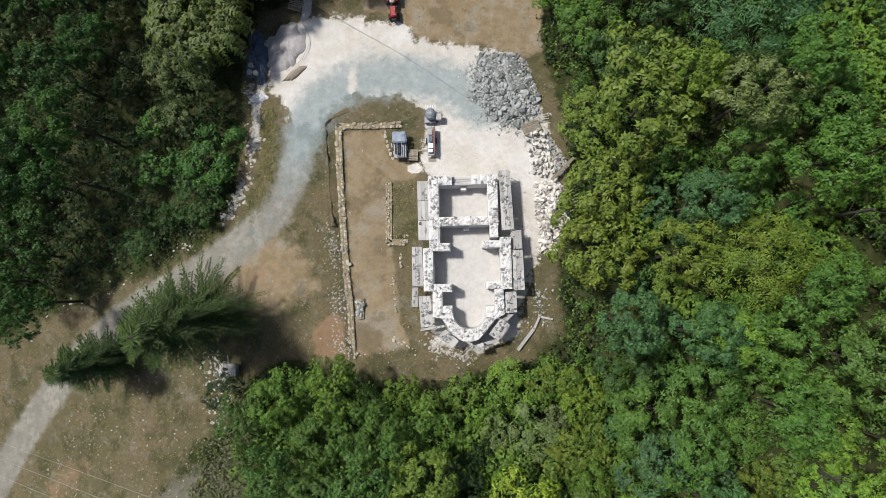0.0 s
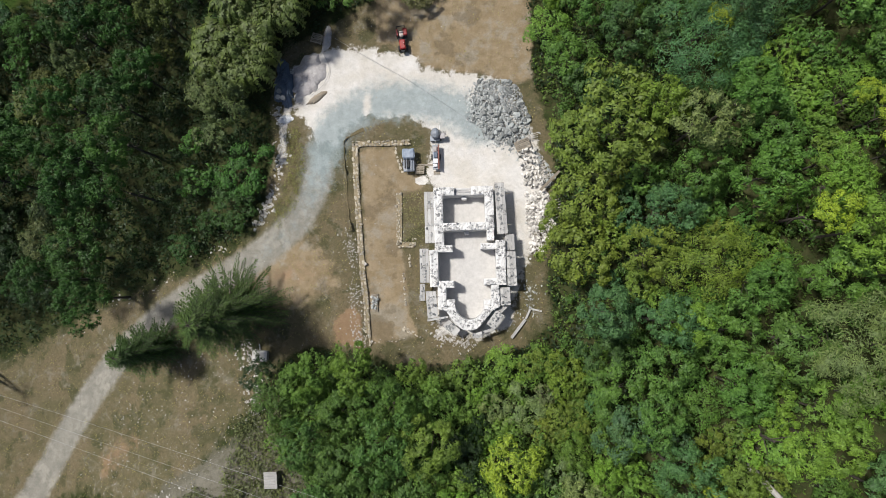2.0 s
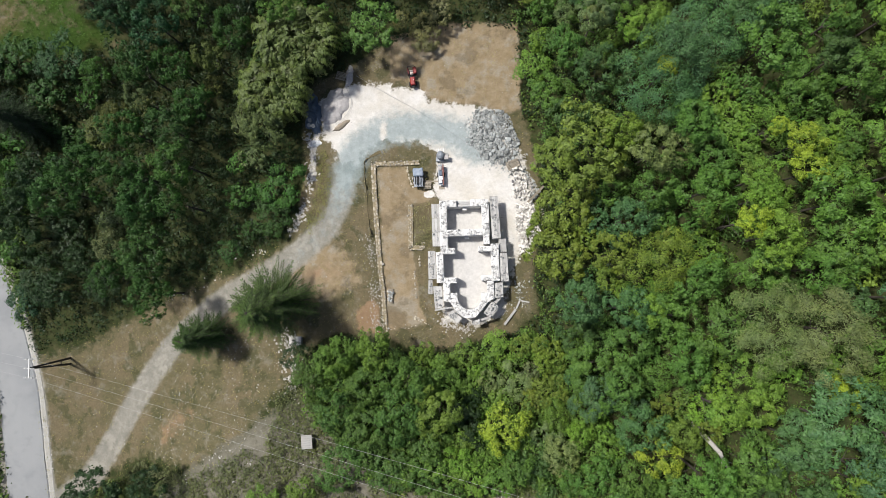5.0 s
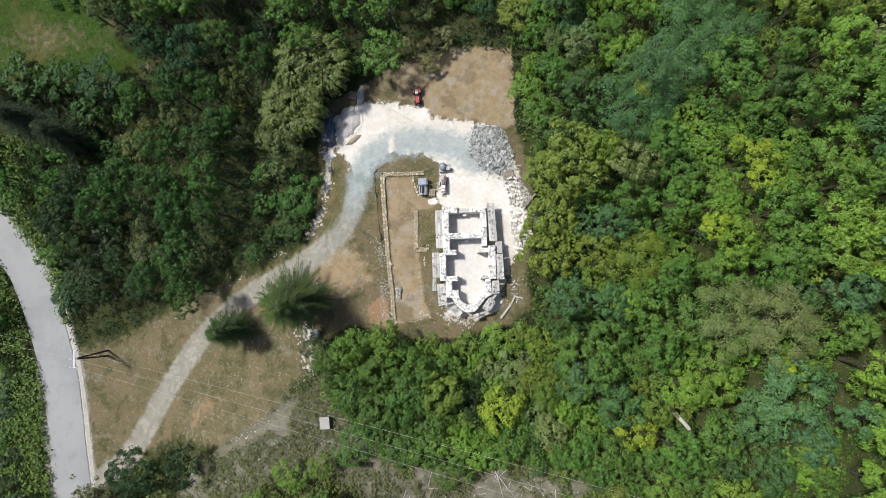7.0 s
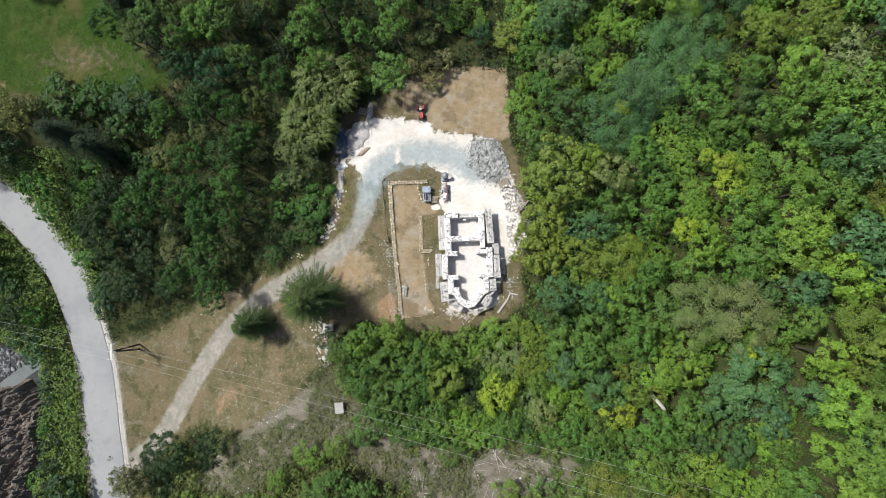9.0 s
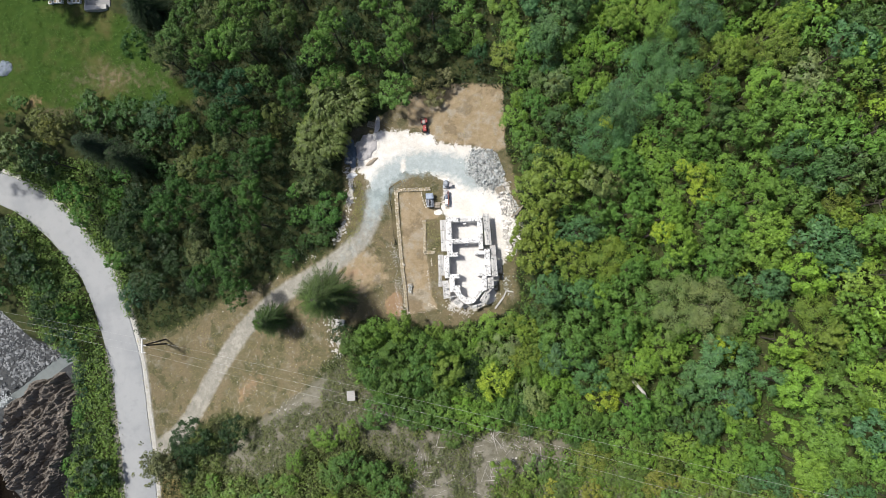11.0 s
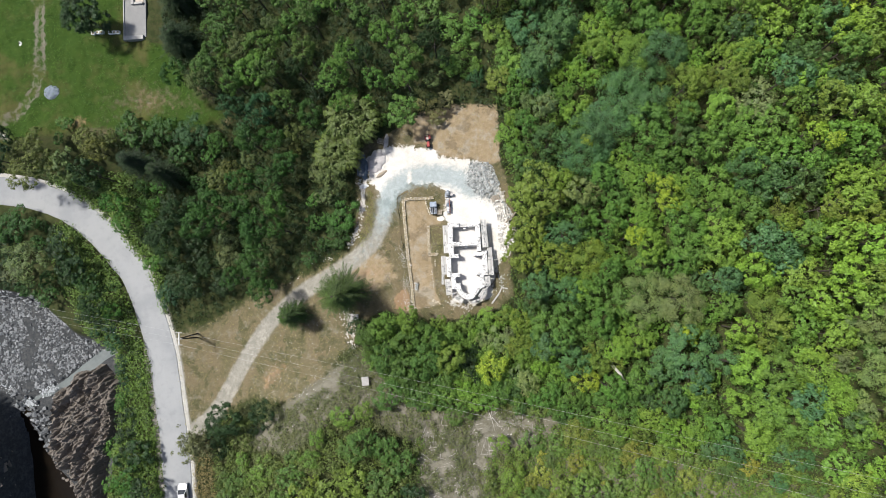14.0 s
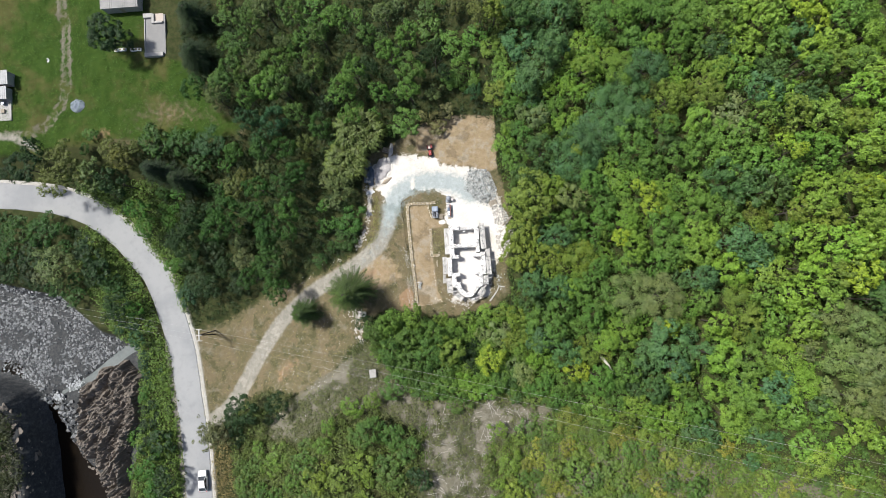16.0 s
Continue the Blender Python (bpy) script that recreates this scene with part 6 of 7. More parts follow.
plant("ash", 49.8, -0.9, 2.4, 8.5, LIGHT_LIT)
plant("ash", 53.6, -2.1, 2.6, 8.5, LIGHT_LIT)
plant("ash", 56.0, -2.3, 2.5, 8.5, LIGHT_LIT)
plant("ash", 42.3, -1.1, 3.4, 8.5, TEAL)
plant("ash", 44.6, -3.0, 2.4, 8.5, TEAL)
plant("ash", 37.3, 0.7, 2.8, 8.5, LIGHT_LIT)
plant("ash", 37.8, -2.5, 2.2, 8.5, LIGHT_LIT)
plant("ash", 41.3, -4.9, 2.7, 8.5, LIGHT_LIT)
plant("ash", 37.6, -6.0, 2.2, 8.5, TEAL)
plant("ash", 46.1, -5.7, 2.4, 8.5, LIGHT_LIT)
plant("ash", 50.1, -5.5, 2.3, 8.5, LIGHT_LIT)
plant("ash", 53.3, -6.1, 2.3, 8.5, OLIVE)
plant("ash", 56.3, -6.8, 2.9, 8.5, GOLD)
plant("ash", 57.2, -10.4, 1.8, 8.5, DEEP)
plant("acacia", 41.7, -9.7, 2.9, 8.5, OLIVE)
plant("ash", 45.2, -9.0, 2.1, 8.5, MID_LIT)
plant("ash", 48.6, -9.2, 2.6, 8.5, LIGHT_LIT)
plant("ash", 51.8, -9.3, 2.0, 8.5, LIGHT_LIT)
plant("ash", 42.8, -12.5, 1.7, 8.5, OLIVE)
plant("ash", 37.4, -9.5, 2.0, 8.5, MID_LIT)
plant("ash", 38.4, -13.1, 2.2, 8.5, LIGHT_LIT)
plant("ash", 46.1, -13.2, 2.1, 8.5, MID_LIT)
plant("ash", 48.5, -14.1, 1.8, 8.5, LIGHT_LIT)
plant("pine", 53.8, -12.6, 3.1, 8.5, PALE)
plant("pine", 55.9, -14.2, 3.0, 8.5, PALE)
plant("pine", 52.5, -18.8, 3.4, 8.5, PALE)
plant("pine", 55.0, -19.5, 3.4, 8.5, PALE)
plant("pine", 53.1, -23.9, 2.9, 8.5, PALE)
plant("ash", 16.0, -18.2, 2.4, 8.5, TEAL)
plant("hazel", 11.1, -19.5, 1.4, 5, LIGHT)
plant("ash", 12.6, -15.3, 2.2, 8.5, TEAL)
plant("hazel", 9.5, -21.4, 2.0, 5, PALE)
plant("ash", 14.5, -14.4, 2.0, 8.5, MID)
plant("hazel", 19.9, -18.2, 1.6, 8.5, OLIVE)
plant("hazel", 17.8, -20.7, 1.9, 6, GOLD)
plant("hazel", 22.4, -15.4, 1.6, 8.5, LIGHT)
plant("ash", 25.7, -15.5, 1.9, 8.5, LIGHT)
plant("ash", 31.2, -16.4, 3.8, 8.5, TEAL)
plant("ash", 28.5, -18.3, 2.5, 8.5, TEAL)
plant("ash", 31.8, -19.8, 2.0, 8.5, TEAL)
plant("ash", 25.0, -20.8, 2.6, 8.5, MID)
plant("ash", 28.6, -23.2, 2.2, 8.5, DEEP)
plant("ash", 20.8, -21.7, 2.1, 8.5, MID)
plant("hazel", 15.7, -23.0, 1.9, 6, MID)
plant("hazel", 12.2, -23.2, 2.0, 5, MID)
plant("hazel", 6.4, -23.3, 1.8, 4, DEEP)
plant("hazel", 26.5, -26.3, 2.2, 5, LIGHT)
plant("ash", 32.7, -21.5, 1.8, 8.5, LIGHT)
plant("hazel", 31.9, -26.9, 1.6, 5, LIGHT)
plant("hazel", 23.3, -24.6, 2.1, 6, MID)
plant("ash", 37.6, -18.1, 2.7, 8.5, LIGHT_LIT)
plant("ash", 35.0, -17.3, 2.0, 8.5, TEAL)
plant("ash", 41.6, -18.9, 2.8, 8.5, MID_LIT)
plant("acacia", 46.3, -18.8, 2.7, 8.5, LIGHT_LIT)
plant("acacia", 47.0, -21.9, 2.3, 8.5, LIGHT_LIT)
plant("ash", 43.6, -22.8, 2.3, 8.5, TEAL)
plant("ash", 36.0, -23.0, 2.1, 8.5, LIGHT)
plant("ash", 39.4, -23.7, 2.8, 8.5, MID_LIT)
plant("ash", 41.8, -25.1, 2.6, 8.5, MID_LIT)
plant("walnut", 45.7, -25.3, 2.7, 8.5, MID_LIT)
plant("hazel", 48.3, -24.9, 1.6, 8.5, DEEP)
plant("ash", 37.5, -26.9, 2.1, 8.5, LIGHT_LIT)
plant("ash", 34.1, -26.3, 1.9, 8.5, MID)
plant("ash", 49.2, -26.3, 1.9, 8.5, MID_LIT)
plant("ash", 51.3, -27.6, 1.9, 8.5, LIGHT_LIT)
plant("hazel", 53.3, -28.9, 1.7, 8.5, LIGHT_LIT)
plant("hazel", 3.1, -11.2, 2.1, 3, LIGHT)
plant("hazel", 5.0, -14.6, 2.0, 4, PALE)
plant("hazel", 3.4, -19.2, 2.5, 5, GOLD)
plant("hazel", -1.7, -22.2, 1.8, 4, LIGHT)
plant("hazel", 4.3, -23.4, 1.8, 4, MID)
plant("hazel", 7.4, -10.4, 1.4, 3, OLIVE)
plant("hazel", 8.0, -15.6, 1.6, 3, OLIVE)
# the valley wood and the verges, in greens darkened to stand in for shade
plant("ash", -74.0, 20.4, 3.2, 9.5, (0.07, 0.1, 0.042))
plant("ash", -78.3, 22.3, 5.0, 9.5, (0.065, 0.085, 0.024))
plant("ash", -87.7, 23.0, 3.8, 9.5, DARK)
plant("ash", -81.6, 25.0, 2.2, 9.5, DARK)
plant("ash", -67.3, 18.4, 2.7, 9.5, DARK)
plant("hazel", -64.7, 13.3, 2.3, 6, LIGHT_SHADED)
plant("hazel", -63.6, 9.9, 2.3, 5, LIGHT_SHADED)
plant("hazel", -67.8, 23.3, 2.5, 5, (0.065, 0.085, 0.024))
plant("hazel", -70.5, 25.7, 2.3, 4, (0.065, 0.085, 0.024))
plant("hazel", -61.3, 26.9, 3.3, 3, MID_SHADED)
plant("hazel", -55.6, 26.6, 2.8, 3, MID_SHADED)
plant("hazel", -49.0, 25.9, 2.8, 4, TEAL_SHADED)
plant("hazel", -44.5, 23.4, 2.0, 5, LIGHT_SHADED)
plant("hazel", -43.1, 18.9, 1.8, 6, (0.065, 0.085, 0.024))
plant("ash", -45.8, 12.0, 3.2, 9.5, MID_SHADED)
plant("ash", -47.1, 8.5, 3.4, 9.5, MID_SHADED)
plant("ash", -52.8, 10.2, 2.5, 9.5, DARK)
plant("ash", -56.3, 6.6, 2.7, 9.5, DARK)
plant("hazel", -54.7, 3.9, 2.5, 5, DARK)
plant("hazel", -59.2, 2.0, 1.9, 3, LIGHT_SHADED)
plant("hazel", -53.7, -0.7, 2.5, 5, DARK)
plant("hazel", -56.5, -3.9, 2.5, 4, TEAL_SHADED)
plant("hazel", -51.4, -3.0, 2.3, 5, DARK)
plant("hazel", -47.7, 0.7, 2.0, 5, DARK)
plant("hazel", -43.7, 2.1, 2.1, 6, (0.07, 0.1, 0.042))
plant("ash", -38.6, 15.2, 2.4, 9.5, MID_SHADED)
plant("ash", -39.3, 10.6, 2.2, 9.5, MID_SHADED)
plant("ash", -33.9, 15.3, 2.6, 9.5, MID_SHADED)
plant("ash", -31.4, 18.1, 2.4, 9.5, MID_SHADED)
plant("ash", -37.2, 18.9, 1.8, 9.5, (0.07, 0.1, 0.042))
plant("ash", -32.3, 11.0, 2.4, 9.5, LIGHT_SHADED)
plant("ash", -36.6, 6.7, 3.1, 9.5, MID_SHADED)
plant("hazel", -32.2, 6.3, 1.7, 9.5, MID_SHADED)
plant("ash", -38.0, 0.5, 3.2, 9.5, MID_SHADED)
plant("ash", -35.8, -3.7, 2.4, 9.5, MID_SHADED)
plant("ash", -41.0, -1.7, 1.9, 9.5, MID_SHADED)
plant("hazel", -45.4, -2.5, 2.3, 5, DARK)
plant("ash", -22.8, 14.8, 2.4, 7, (0.07, 0.1, 0.042))
plant("hazel", -21.8, 8.4, 2.7, 3, LIGHT_SHADED)
plant("hazel", -22.9, 4.7, 2.2, 3, MID_SHADED)
plant("hazel", -28.8, 1.2, 1.5, 3, MID_SHADED)
plant("ash", -41.1, 43.2, 2.4, 9.5, BUSH)
plant("ash", -43.4, 39.2, 2.4, 9.5, BUSH)
plant("ash", -45.1, 35.2, 2.6, 9.5, BUSH)
plant("ash", -49.6, 34.5, 2.4, 9.5, MID_SHADED)
plant("ash", -45.7, 32.8, 1.9, 9.5, (0.07, 0.1, 0.042))
plant("ash", -38.1, 39.2, 2.2, 9.5, (0.07, 0.1, 0.042))
plant("ash", -33.8, 38.5, 3.0, 9.5, BUSH)
plant("ash", -36.1, 34.8, 3.4, 9.5, MID)
plant("ash", -32.9, 33.9, 2.2, 9.5, BUSH)
plant("ash", -39.3, 32.5, 2.2, 9.5, BUSH)
plant("ash", -39.5, 28.4, 2.2, 9.5, TEAL_SHADED)
plant("ash", -35.3, 27.7, 3.0, 9.5, TEAL_SHADED)
plant("ash", -38.9, 47.0, 2.4, 9.5, BUSH)
plant("ash", -35.6, 49.1, 2.2, 9.5, (0.07, 0.1, 0.042))
plant("ash", -30.2, 47.6, 2.7, 9.5, BUSH)
plant("hazel", -26.6, 47.5, 2.7, 5, MID)
plant("ash", -21.2, 46.2, 2.4, 9.5, BUSH)
plant("ash", -29.3, 41.4, 2.4, 9.5, MID)
plant("hazel", -31.5, 41.6, 1.4, 9.5, (0.07, 0.1, 0.042))
plant("ash", -24.7, 42.4, 2.1, 9.5, BUSH)
plant("ash", -26.1, 37.1, 2.4, 9.5, BUSH)
plant("ash", -21.8, 33.3, 3.0, 9.5, MID)
plant("ash", -18.9, 35.1, 2.4, 9.5, MID)
plant("hazel", -16.2, 35.9, 1.6, 9.5, DARK)
plant("ash", -15.9, 42.3, 2.1, 9.5, BUSH)
plant("ash", -11.9, 37.7, 2.1, 9.5, MID)
plant("ash", -8.5, 41.7, 2.3, 9.5, MID)
plant("ash", -8.3, 35.3, 2.8, 9.5, MID)
plant("ash", -8.6, 30.5, 2.1, 9.5, MID)
plant("ash", -14.3, 31.4, 2.1, 9.5, MID)
plant("ash", -19.9, 27.2, 1.8, 9.5, MID)
plant("ash", -26.5, 26.3, 2.6, 9.5, MID_SHADED)
plant("ash", -30.9, 29.0, 2.2, 9.5, BUSH)
plant("ash", -28.9, 23.2, 1.8, 9.5, (0.065, 0.085, 0.024))
plant("ash", -33.5, 22.8, 2.4, 9.5, MID_SHADED)
plant("ash", -37.0, 22.0, 2.2, 9.5, MID_SHADED)
plant("ash", -12.6, 45.8, 2.1, 9.5, (0.07, 0.1, 0.042))
plant("hazel", -4.5, 44.7, 2.7, 3, BUSH)
plant("hazel", -0.4, 41.2, 3.4, 2.5, MID)
plant("hazel", 2.0, 35.5, 3.4, 2.5, MID)
plant("ash", -3.6, 36.8, 2.1, 9.5, DARK)
plant("hazel", -2.6, 35.4, 1.7, 4, DARK)
plant("hazel", -4.1, 31.9, 1.6, 4, (0.07, 0.1, 0.042))
plant("hazel", 3.4, 31.4, 1.6, 4, TEAL_SHADED)
plant("ash", 5.3, 45.5, 2.8, 8, (0.065, 0.085, 0.024))
plant("hazel", 4.1, 43.1, 2.4, 2.5, MID)
plant("hazel", -1.3, 34.6, 2.0, 2.5, MID)
plant("hazel", -3.9, 26.3, 2.2, 3, DRY)
plant("ash", -41.3, 37.2, 1.9, 9.5, BUSH)
plant("hazel", -27.9, 34.1, 1.7, 9.5, DARK)
plant("hazel", -85.6, 10.3, 3.6, 4, MID_SHADED)
plant("hazel", -91.5, 10.7, 3.1, 4, MID_SHADED)
plant("hazel", -82.2, 3.2, 4.1, 6, (0.07, 0.1, 0.042))
plant("hazel", -76.8, 5.2, 2.8, 5, DARK)
plant("hazel", -73.9, 2.2, 2.8, 5, DARK)
plant("hazel", -89.2, 5.9, 2.6, 4, DARK)
plant("hazel", -72.0, -0.8, 1.9, 3, MID_SHADED)
plant("hazel", -67.4, -6.5, 1.8, 3, LIGHT_SHADED)
plant("hazel", -80.4, -2.6, 2.3, 3, MID_SHADED)
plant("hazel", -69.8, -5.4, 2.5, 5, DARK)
plant("hazel", -73.2, -1.3, 1.8, 3, MID_SHADED)
plant("hazel", -67.0, -12.5, 1.8, 3, TEAL_SHADED)
plant("hazel", -71.3, -32.8, 2.2, 3, LIGHT_SHADED)
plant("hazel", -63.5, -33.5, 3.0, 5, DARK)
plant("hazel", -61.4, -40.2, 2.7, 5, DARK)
plant("hazel", -65.9, -38.3, 1.8, 3, LIGHT_SHADED)
plant("ash", -67.6, 47.6, 4.2, 7.5, DARK)
plant("hazel", -68.9, 48.4, 2.8, 6, DARK)
plant("hazel", -66.2, 47.0, 2.7, 6.5, DARK)
plant("hazel", -74.5, 29.4, 1.5, 2, LIGHT_SHADED)
plant("walnut", -9.6, 25.7, 3.2, 5.6, MID)
# the southern thicket
plant("ash", -14.6, -11.0, 2.3, 6, SUNNY)
plant("walnut", -10.4, -10.4, 2.3, 6, SUNNY)
plant("hazel", -17.8, -13.2, 2.1, 5, BUSH)
plant("ash", -11.6, -14.4, 2.3, 6, BUSH)
plant("ash", -6.8, -13.6, 2.5, 7, BUSH)
plant("ash", -3.4, -16.9, 2.9, 7, SUNNY)
plant("ash", -7.5, -17.0, 2.8, 7, BUSH)
plant("ash", -10.6, -18.6, 2.5, 6, BUSH)
plant("hazel", -5.1, -19.9, 2.3, 6, BUSH)
plant("hazel", -19.8, -11.3, 1.7, 4, DARK)
plant("hazel", -14.0, -22.6, 2.5, 4, BUSH)
plant("hazel", -9.1, -23.6, 2.3, 4, BUSH)
plant("hazel", -5.3, -10.8, 1.4, 3, SUNNY)
plant("hazel", -14.7, -16.3, 2.1, 6, BUSH)
plant("hazel", -3.3, -13.8, 2.1, 6, SUNNY)
plant("hazel", 0.0, -19.0, 1.8, 5, DARK)
plant("hazel", -21.8, -26.0, 2.1, 4, SUNNY)
plant("hazel", -26.6, -29.5, 1.4, 3, SUNNY)
plant("ash", -19.0, -29.8, 2.7, 5, BUSH)
plant("ash", -14.9, -30.6, 2.4, 5, BUSH)
plant("hazel", -27.8, -32.8, 1.6, 3, SUNNY)
plant("hazel", -37.9, -36.1, 2.6, 3, SUNNY)
plant("hazel", -31.3, -36.2, 2.3, 3, BUSH)
plant("hazel", -12.1, -33.6, 2.2, 4, BUSH)
plant("hazel", -10.0, -38.1, 2.2, 4, DARK)
plant("hazel", -20.1, -36.1, 2.4, 4, OLIVE)
plant("hazel", -28.6, -38.2, 2.2, 4, OLIVE)
plant("hazel", -45.0, -42.0, 2.5, 3, BUSH)
plant("hazel", -2.9, -26.7, 2.0, 2.5, BUSH)
plant("hazel", -24.2, -37.9, 2.2, 4, OLIVE)
plant("hazel", -15.1, -37.9, 2.2, 4, BUSH)
plant("hazel", -33.8, -40.2, 2.1, 3, BUSH)
plant("ash", -44.4, -27.2, 3.3, 7, DARK)
plant("hazel", -37.3, -25.8, 2.3, 5, DARK)
plant("hazel", -47.0, -30.0, 2.2, 5, DARK)
plant("hazel", -18.2, -25.3, 1.6, 3, SUNNY)
plant("hazel", 3.9, -31.0, 1.6, 2, SUNNY)
plant("hazel", 18.6, -38.7, 2.3, 4, BUSH)
plant("hazel", 16.4, -36.7, 2.1, 3, SUNNY)
plant("hazel", 13.2, -36.7, 2.1, 4, OLIVE)
plant("hazel", 22.5, -28.5, 1.5, 3, SUNNY)
plant("hazel", 33.7, -30.4, 1.4, 3, TEAL)
plant("hazel", 40.6, -33.6, 1.3, 3, TEAL)
plant("hazel", 32.7, -37.3, 1.9, 4, BUSH)


# ---- the woods between the trees above ----
PIT = [(-34.0, 16.7), (-28.5, 14.0), (-27.8, 8.2), (-26.6, -0.6), (-32.6, -0.5), (-37, 2.4), (-35.8, 10.9)]
OPEN = [(CLEARING, 0.6), (MEADOW, 0.5), (GORGE, 0.3), ([(-66, 62), (-66, 41), (-47.5, 41), (-47.5, 62)], 0.6), (PIT, 0.5)]


def patchy(x, y, scale, seed=0.0):
    return np.array([noise.noise((a * scale, b * scale, seed)) for a, b in zip(np.atleast_1d(x), np.atleast_1d(y))])


def fill_wood(count, lo, hi, where, kinds, tall, gap=0.5, thin=None, palette=None):
    """Plants a seeded wood over an area, keeping off what is open and off the trees that stand; a tree takes the colour of one that stands near."""
    g = random.Random(count)
    made, tries = 0, 0
    known = np.array([(a, b) for a, b, _ in tones])
    while made < count and tries < 12:
        tries += 1
        xy = np.array([where(g) for _ in range(max(120, count))])
        rs = np.array([g.uniform(lo, hi) for _ in xy])
        px, py = xy[:, 0], xy[:, 1]
        ok = (line_distance(px, py, ROAD) > 3.4 + rs * 0.8) & (line_distance(px, py, TRACK) > 1.8 + rs * 0.8) & (inside(px, py, BARE) < -0.4 * rs)
        for poly, k in OPEN:
            ok &= inside(px, py, poly) < -rs * k
        if thin:
            ok &= thin(px, py)
        zs, far = height(px, py), np.clip((line_distance(px, py, ROAD) - 2.5) / 8, 0.3, 1)
        for (x, y), r, z, low in zip(xy[ok], rs[ok], zs[ok], far[ok]):
            if made >= count:
                break
            if any((x - a) ** 2 + (y - b) ** 2 < (gap * (r + c)) ** 2 for a, b, c in planted):
                continue
            shade = g.uniform(0.75, 1.15)
            c = g.choice(palette) if palette else tones[int(np.argmin(np.hypot(known[:, 0] - x, known[:, 1] - y)))][2]
            c = LIGHT if c == GOLD else c
            plant(g.choice(kinds), x, y, r, low * tall * g.uniform(0.75, 1.1) * min(1.2, 0.6 + r / 6), tuple(shade * v for v in c), z, True)
            made += 1
    return made


def area(x0, x1, y0, y1):
    return lambda g: (g.uniform(x0, x1), g.uniform(y0, y1))


planted += [(-18.6, 24.6, 5.0), (-21.6, 19.6, 4.2), (-50.2, -31.8, 3.0)]
low_scrub = lambda x, y: inside(x, y, SCRUB) < -1
SCRUB_TONES = [(0.1, 0.146, 0.031), (0.14, 0.16, 0.034), (0.068, 0.118, 0.03), (0.055, 0.105, 0.03), (0.083, 0.138, 0.031)]
fill_wood(150, 1.2, 2.0, area(8, 44, -30, 52), ["maple", "hazel", "acacia"], 5.2, 0.7, low_scrub)
fill_wood(110, 1.6, 2.8, area(40, 76, -44, 54), ["elder", "acacia", "walnut"], 7.5, 0.66, low_scrub)
fill_wood(60, 1.2, 2.4, area(-100, -14, -3, 27), ["elder", "hazel"], 3.8, 0.72)
fill_wood(60, 1.2, 2.4, area(-66, 40, 25, 60), ["elder", "hazel"], 4.2, 0.7)
fill_wood(60, 0.8, 1.8, area(-18, 14, -26, -9), ["hazel", "maple"], 4.5, 0.58)
fill_wood(60, 0.8, 1.8, area(-52, 4, -54, -27), ["dogwood", "maple"], 3.2, 0.6, lambda x, y: line_distance(x, y, ROAD) > 8)
fill_wood(70, 0.7, 1.5, area(-76, -60, -56, 12), ["dogwood"], 2.6, 0.6)
fill_wood(40, 1.2, 2.4, area(-100, -72, -2, 14), ["hazel", "maple"], 4, 0.66)
OPEN[2] = (GORGE, -60)
fill_wood(26, 0.8, 1.7, area(-112, -93, -60, -20), ["dogwood"], 2.2, 0.9, lambda x, y: inside(x, y, FAR_BANK) > 5.0)
fill_wood(280, 0.8, 2.4, area(-8, 72, -56, -26), ["dogwood", "acacia"], 2.6, 0.6, lambda x, y: inside(x, y, SCRUB) > -2, SCRUB_TONES)


def close_gaps(x0, x1, y0, y1, step, tall):
    """Young trees wherever the canopy is open."""
    g = random.Random(5)
    known = np.array([(a, b) for a, b, _ in tones])
    spots = [(x + g.uniform(-0.5, 0.5), y + g.uniform(-0.5, 0.5)) for x in np.arange(x0, x1, step) for y in np.arange(y0, y1, step)]
    px, py = np.array(spots).T
    ok = (inside(px, py, CLEARING) < -1.6) & (inside(px, py, SCRUB) < -1) & (inside(px, py, BARE) < -1)
    zs = height(px, py)
    for (x, y), z, good in zip(spots, zs, ok):
        if good and all((x - a) ** 2 + (y - b) ** 2 > (0.75 * c) ** 2 for a, b, c in planted):
            shade = g.uniform(0.7, 1.05)
            c = tones[int(np.argmin(np.hypot(known[:, 0] - x, known[:, 1] - y)))][2]
            c = LIGHT if c == GOLD else c
            plant(g.choice(["maple", "elder"]), x, y, g.uniform(1.1, 1.7), tall * g.uniform(0.7, 1.0), tuple(shade * v for v in c), z, True)


close_gaps(13, 66, -30, 48, 1.9, 4.6)
close_gaps(9, 13, -6, 48, 2.0, 3.6)
close_gaps(-15, 1, -24, -10, 1.5, 3.2)


# ---- low growth, too small to tell apart ----
def undergrowth(name, label, count, size, where, colour, ok, tuft=9, rise=0.0):
    g = np.random.default_rng(count)
    r = random.Random(count)
    spots = []
    while len(spots) < count:
        xs = np.array([where(r) for _ in range(400)])
        spots += [tuple(p) for p, k in zip(xs, ok(xs[:, 0], xs[:, 1])) if k]
    p = np.array(spots[:count])
    z = height(p[:, 0], p[:, 1])
    rad = 0.12 + size * g.uniform(1.6, 4.6, count)
    c = np.c_[p, z + rad * 0.35 + rise * g.random(count)]
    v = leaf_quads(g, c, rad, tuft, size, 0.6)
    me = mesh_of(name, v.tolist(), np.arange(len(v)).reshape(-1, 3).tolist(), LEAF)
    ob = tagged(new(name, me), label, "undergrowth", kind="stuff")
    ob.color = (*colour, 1)


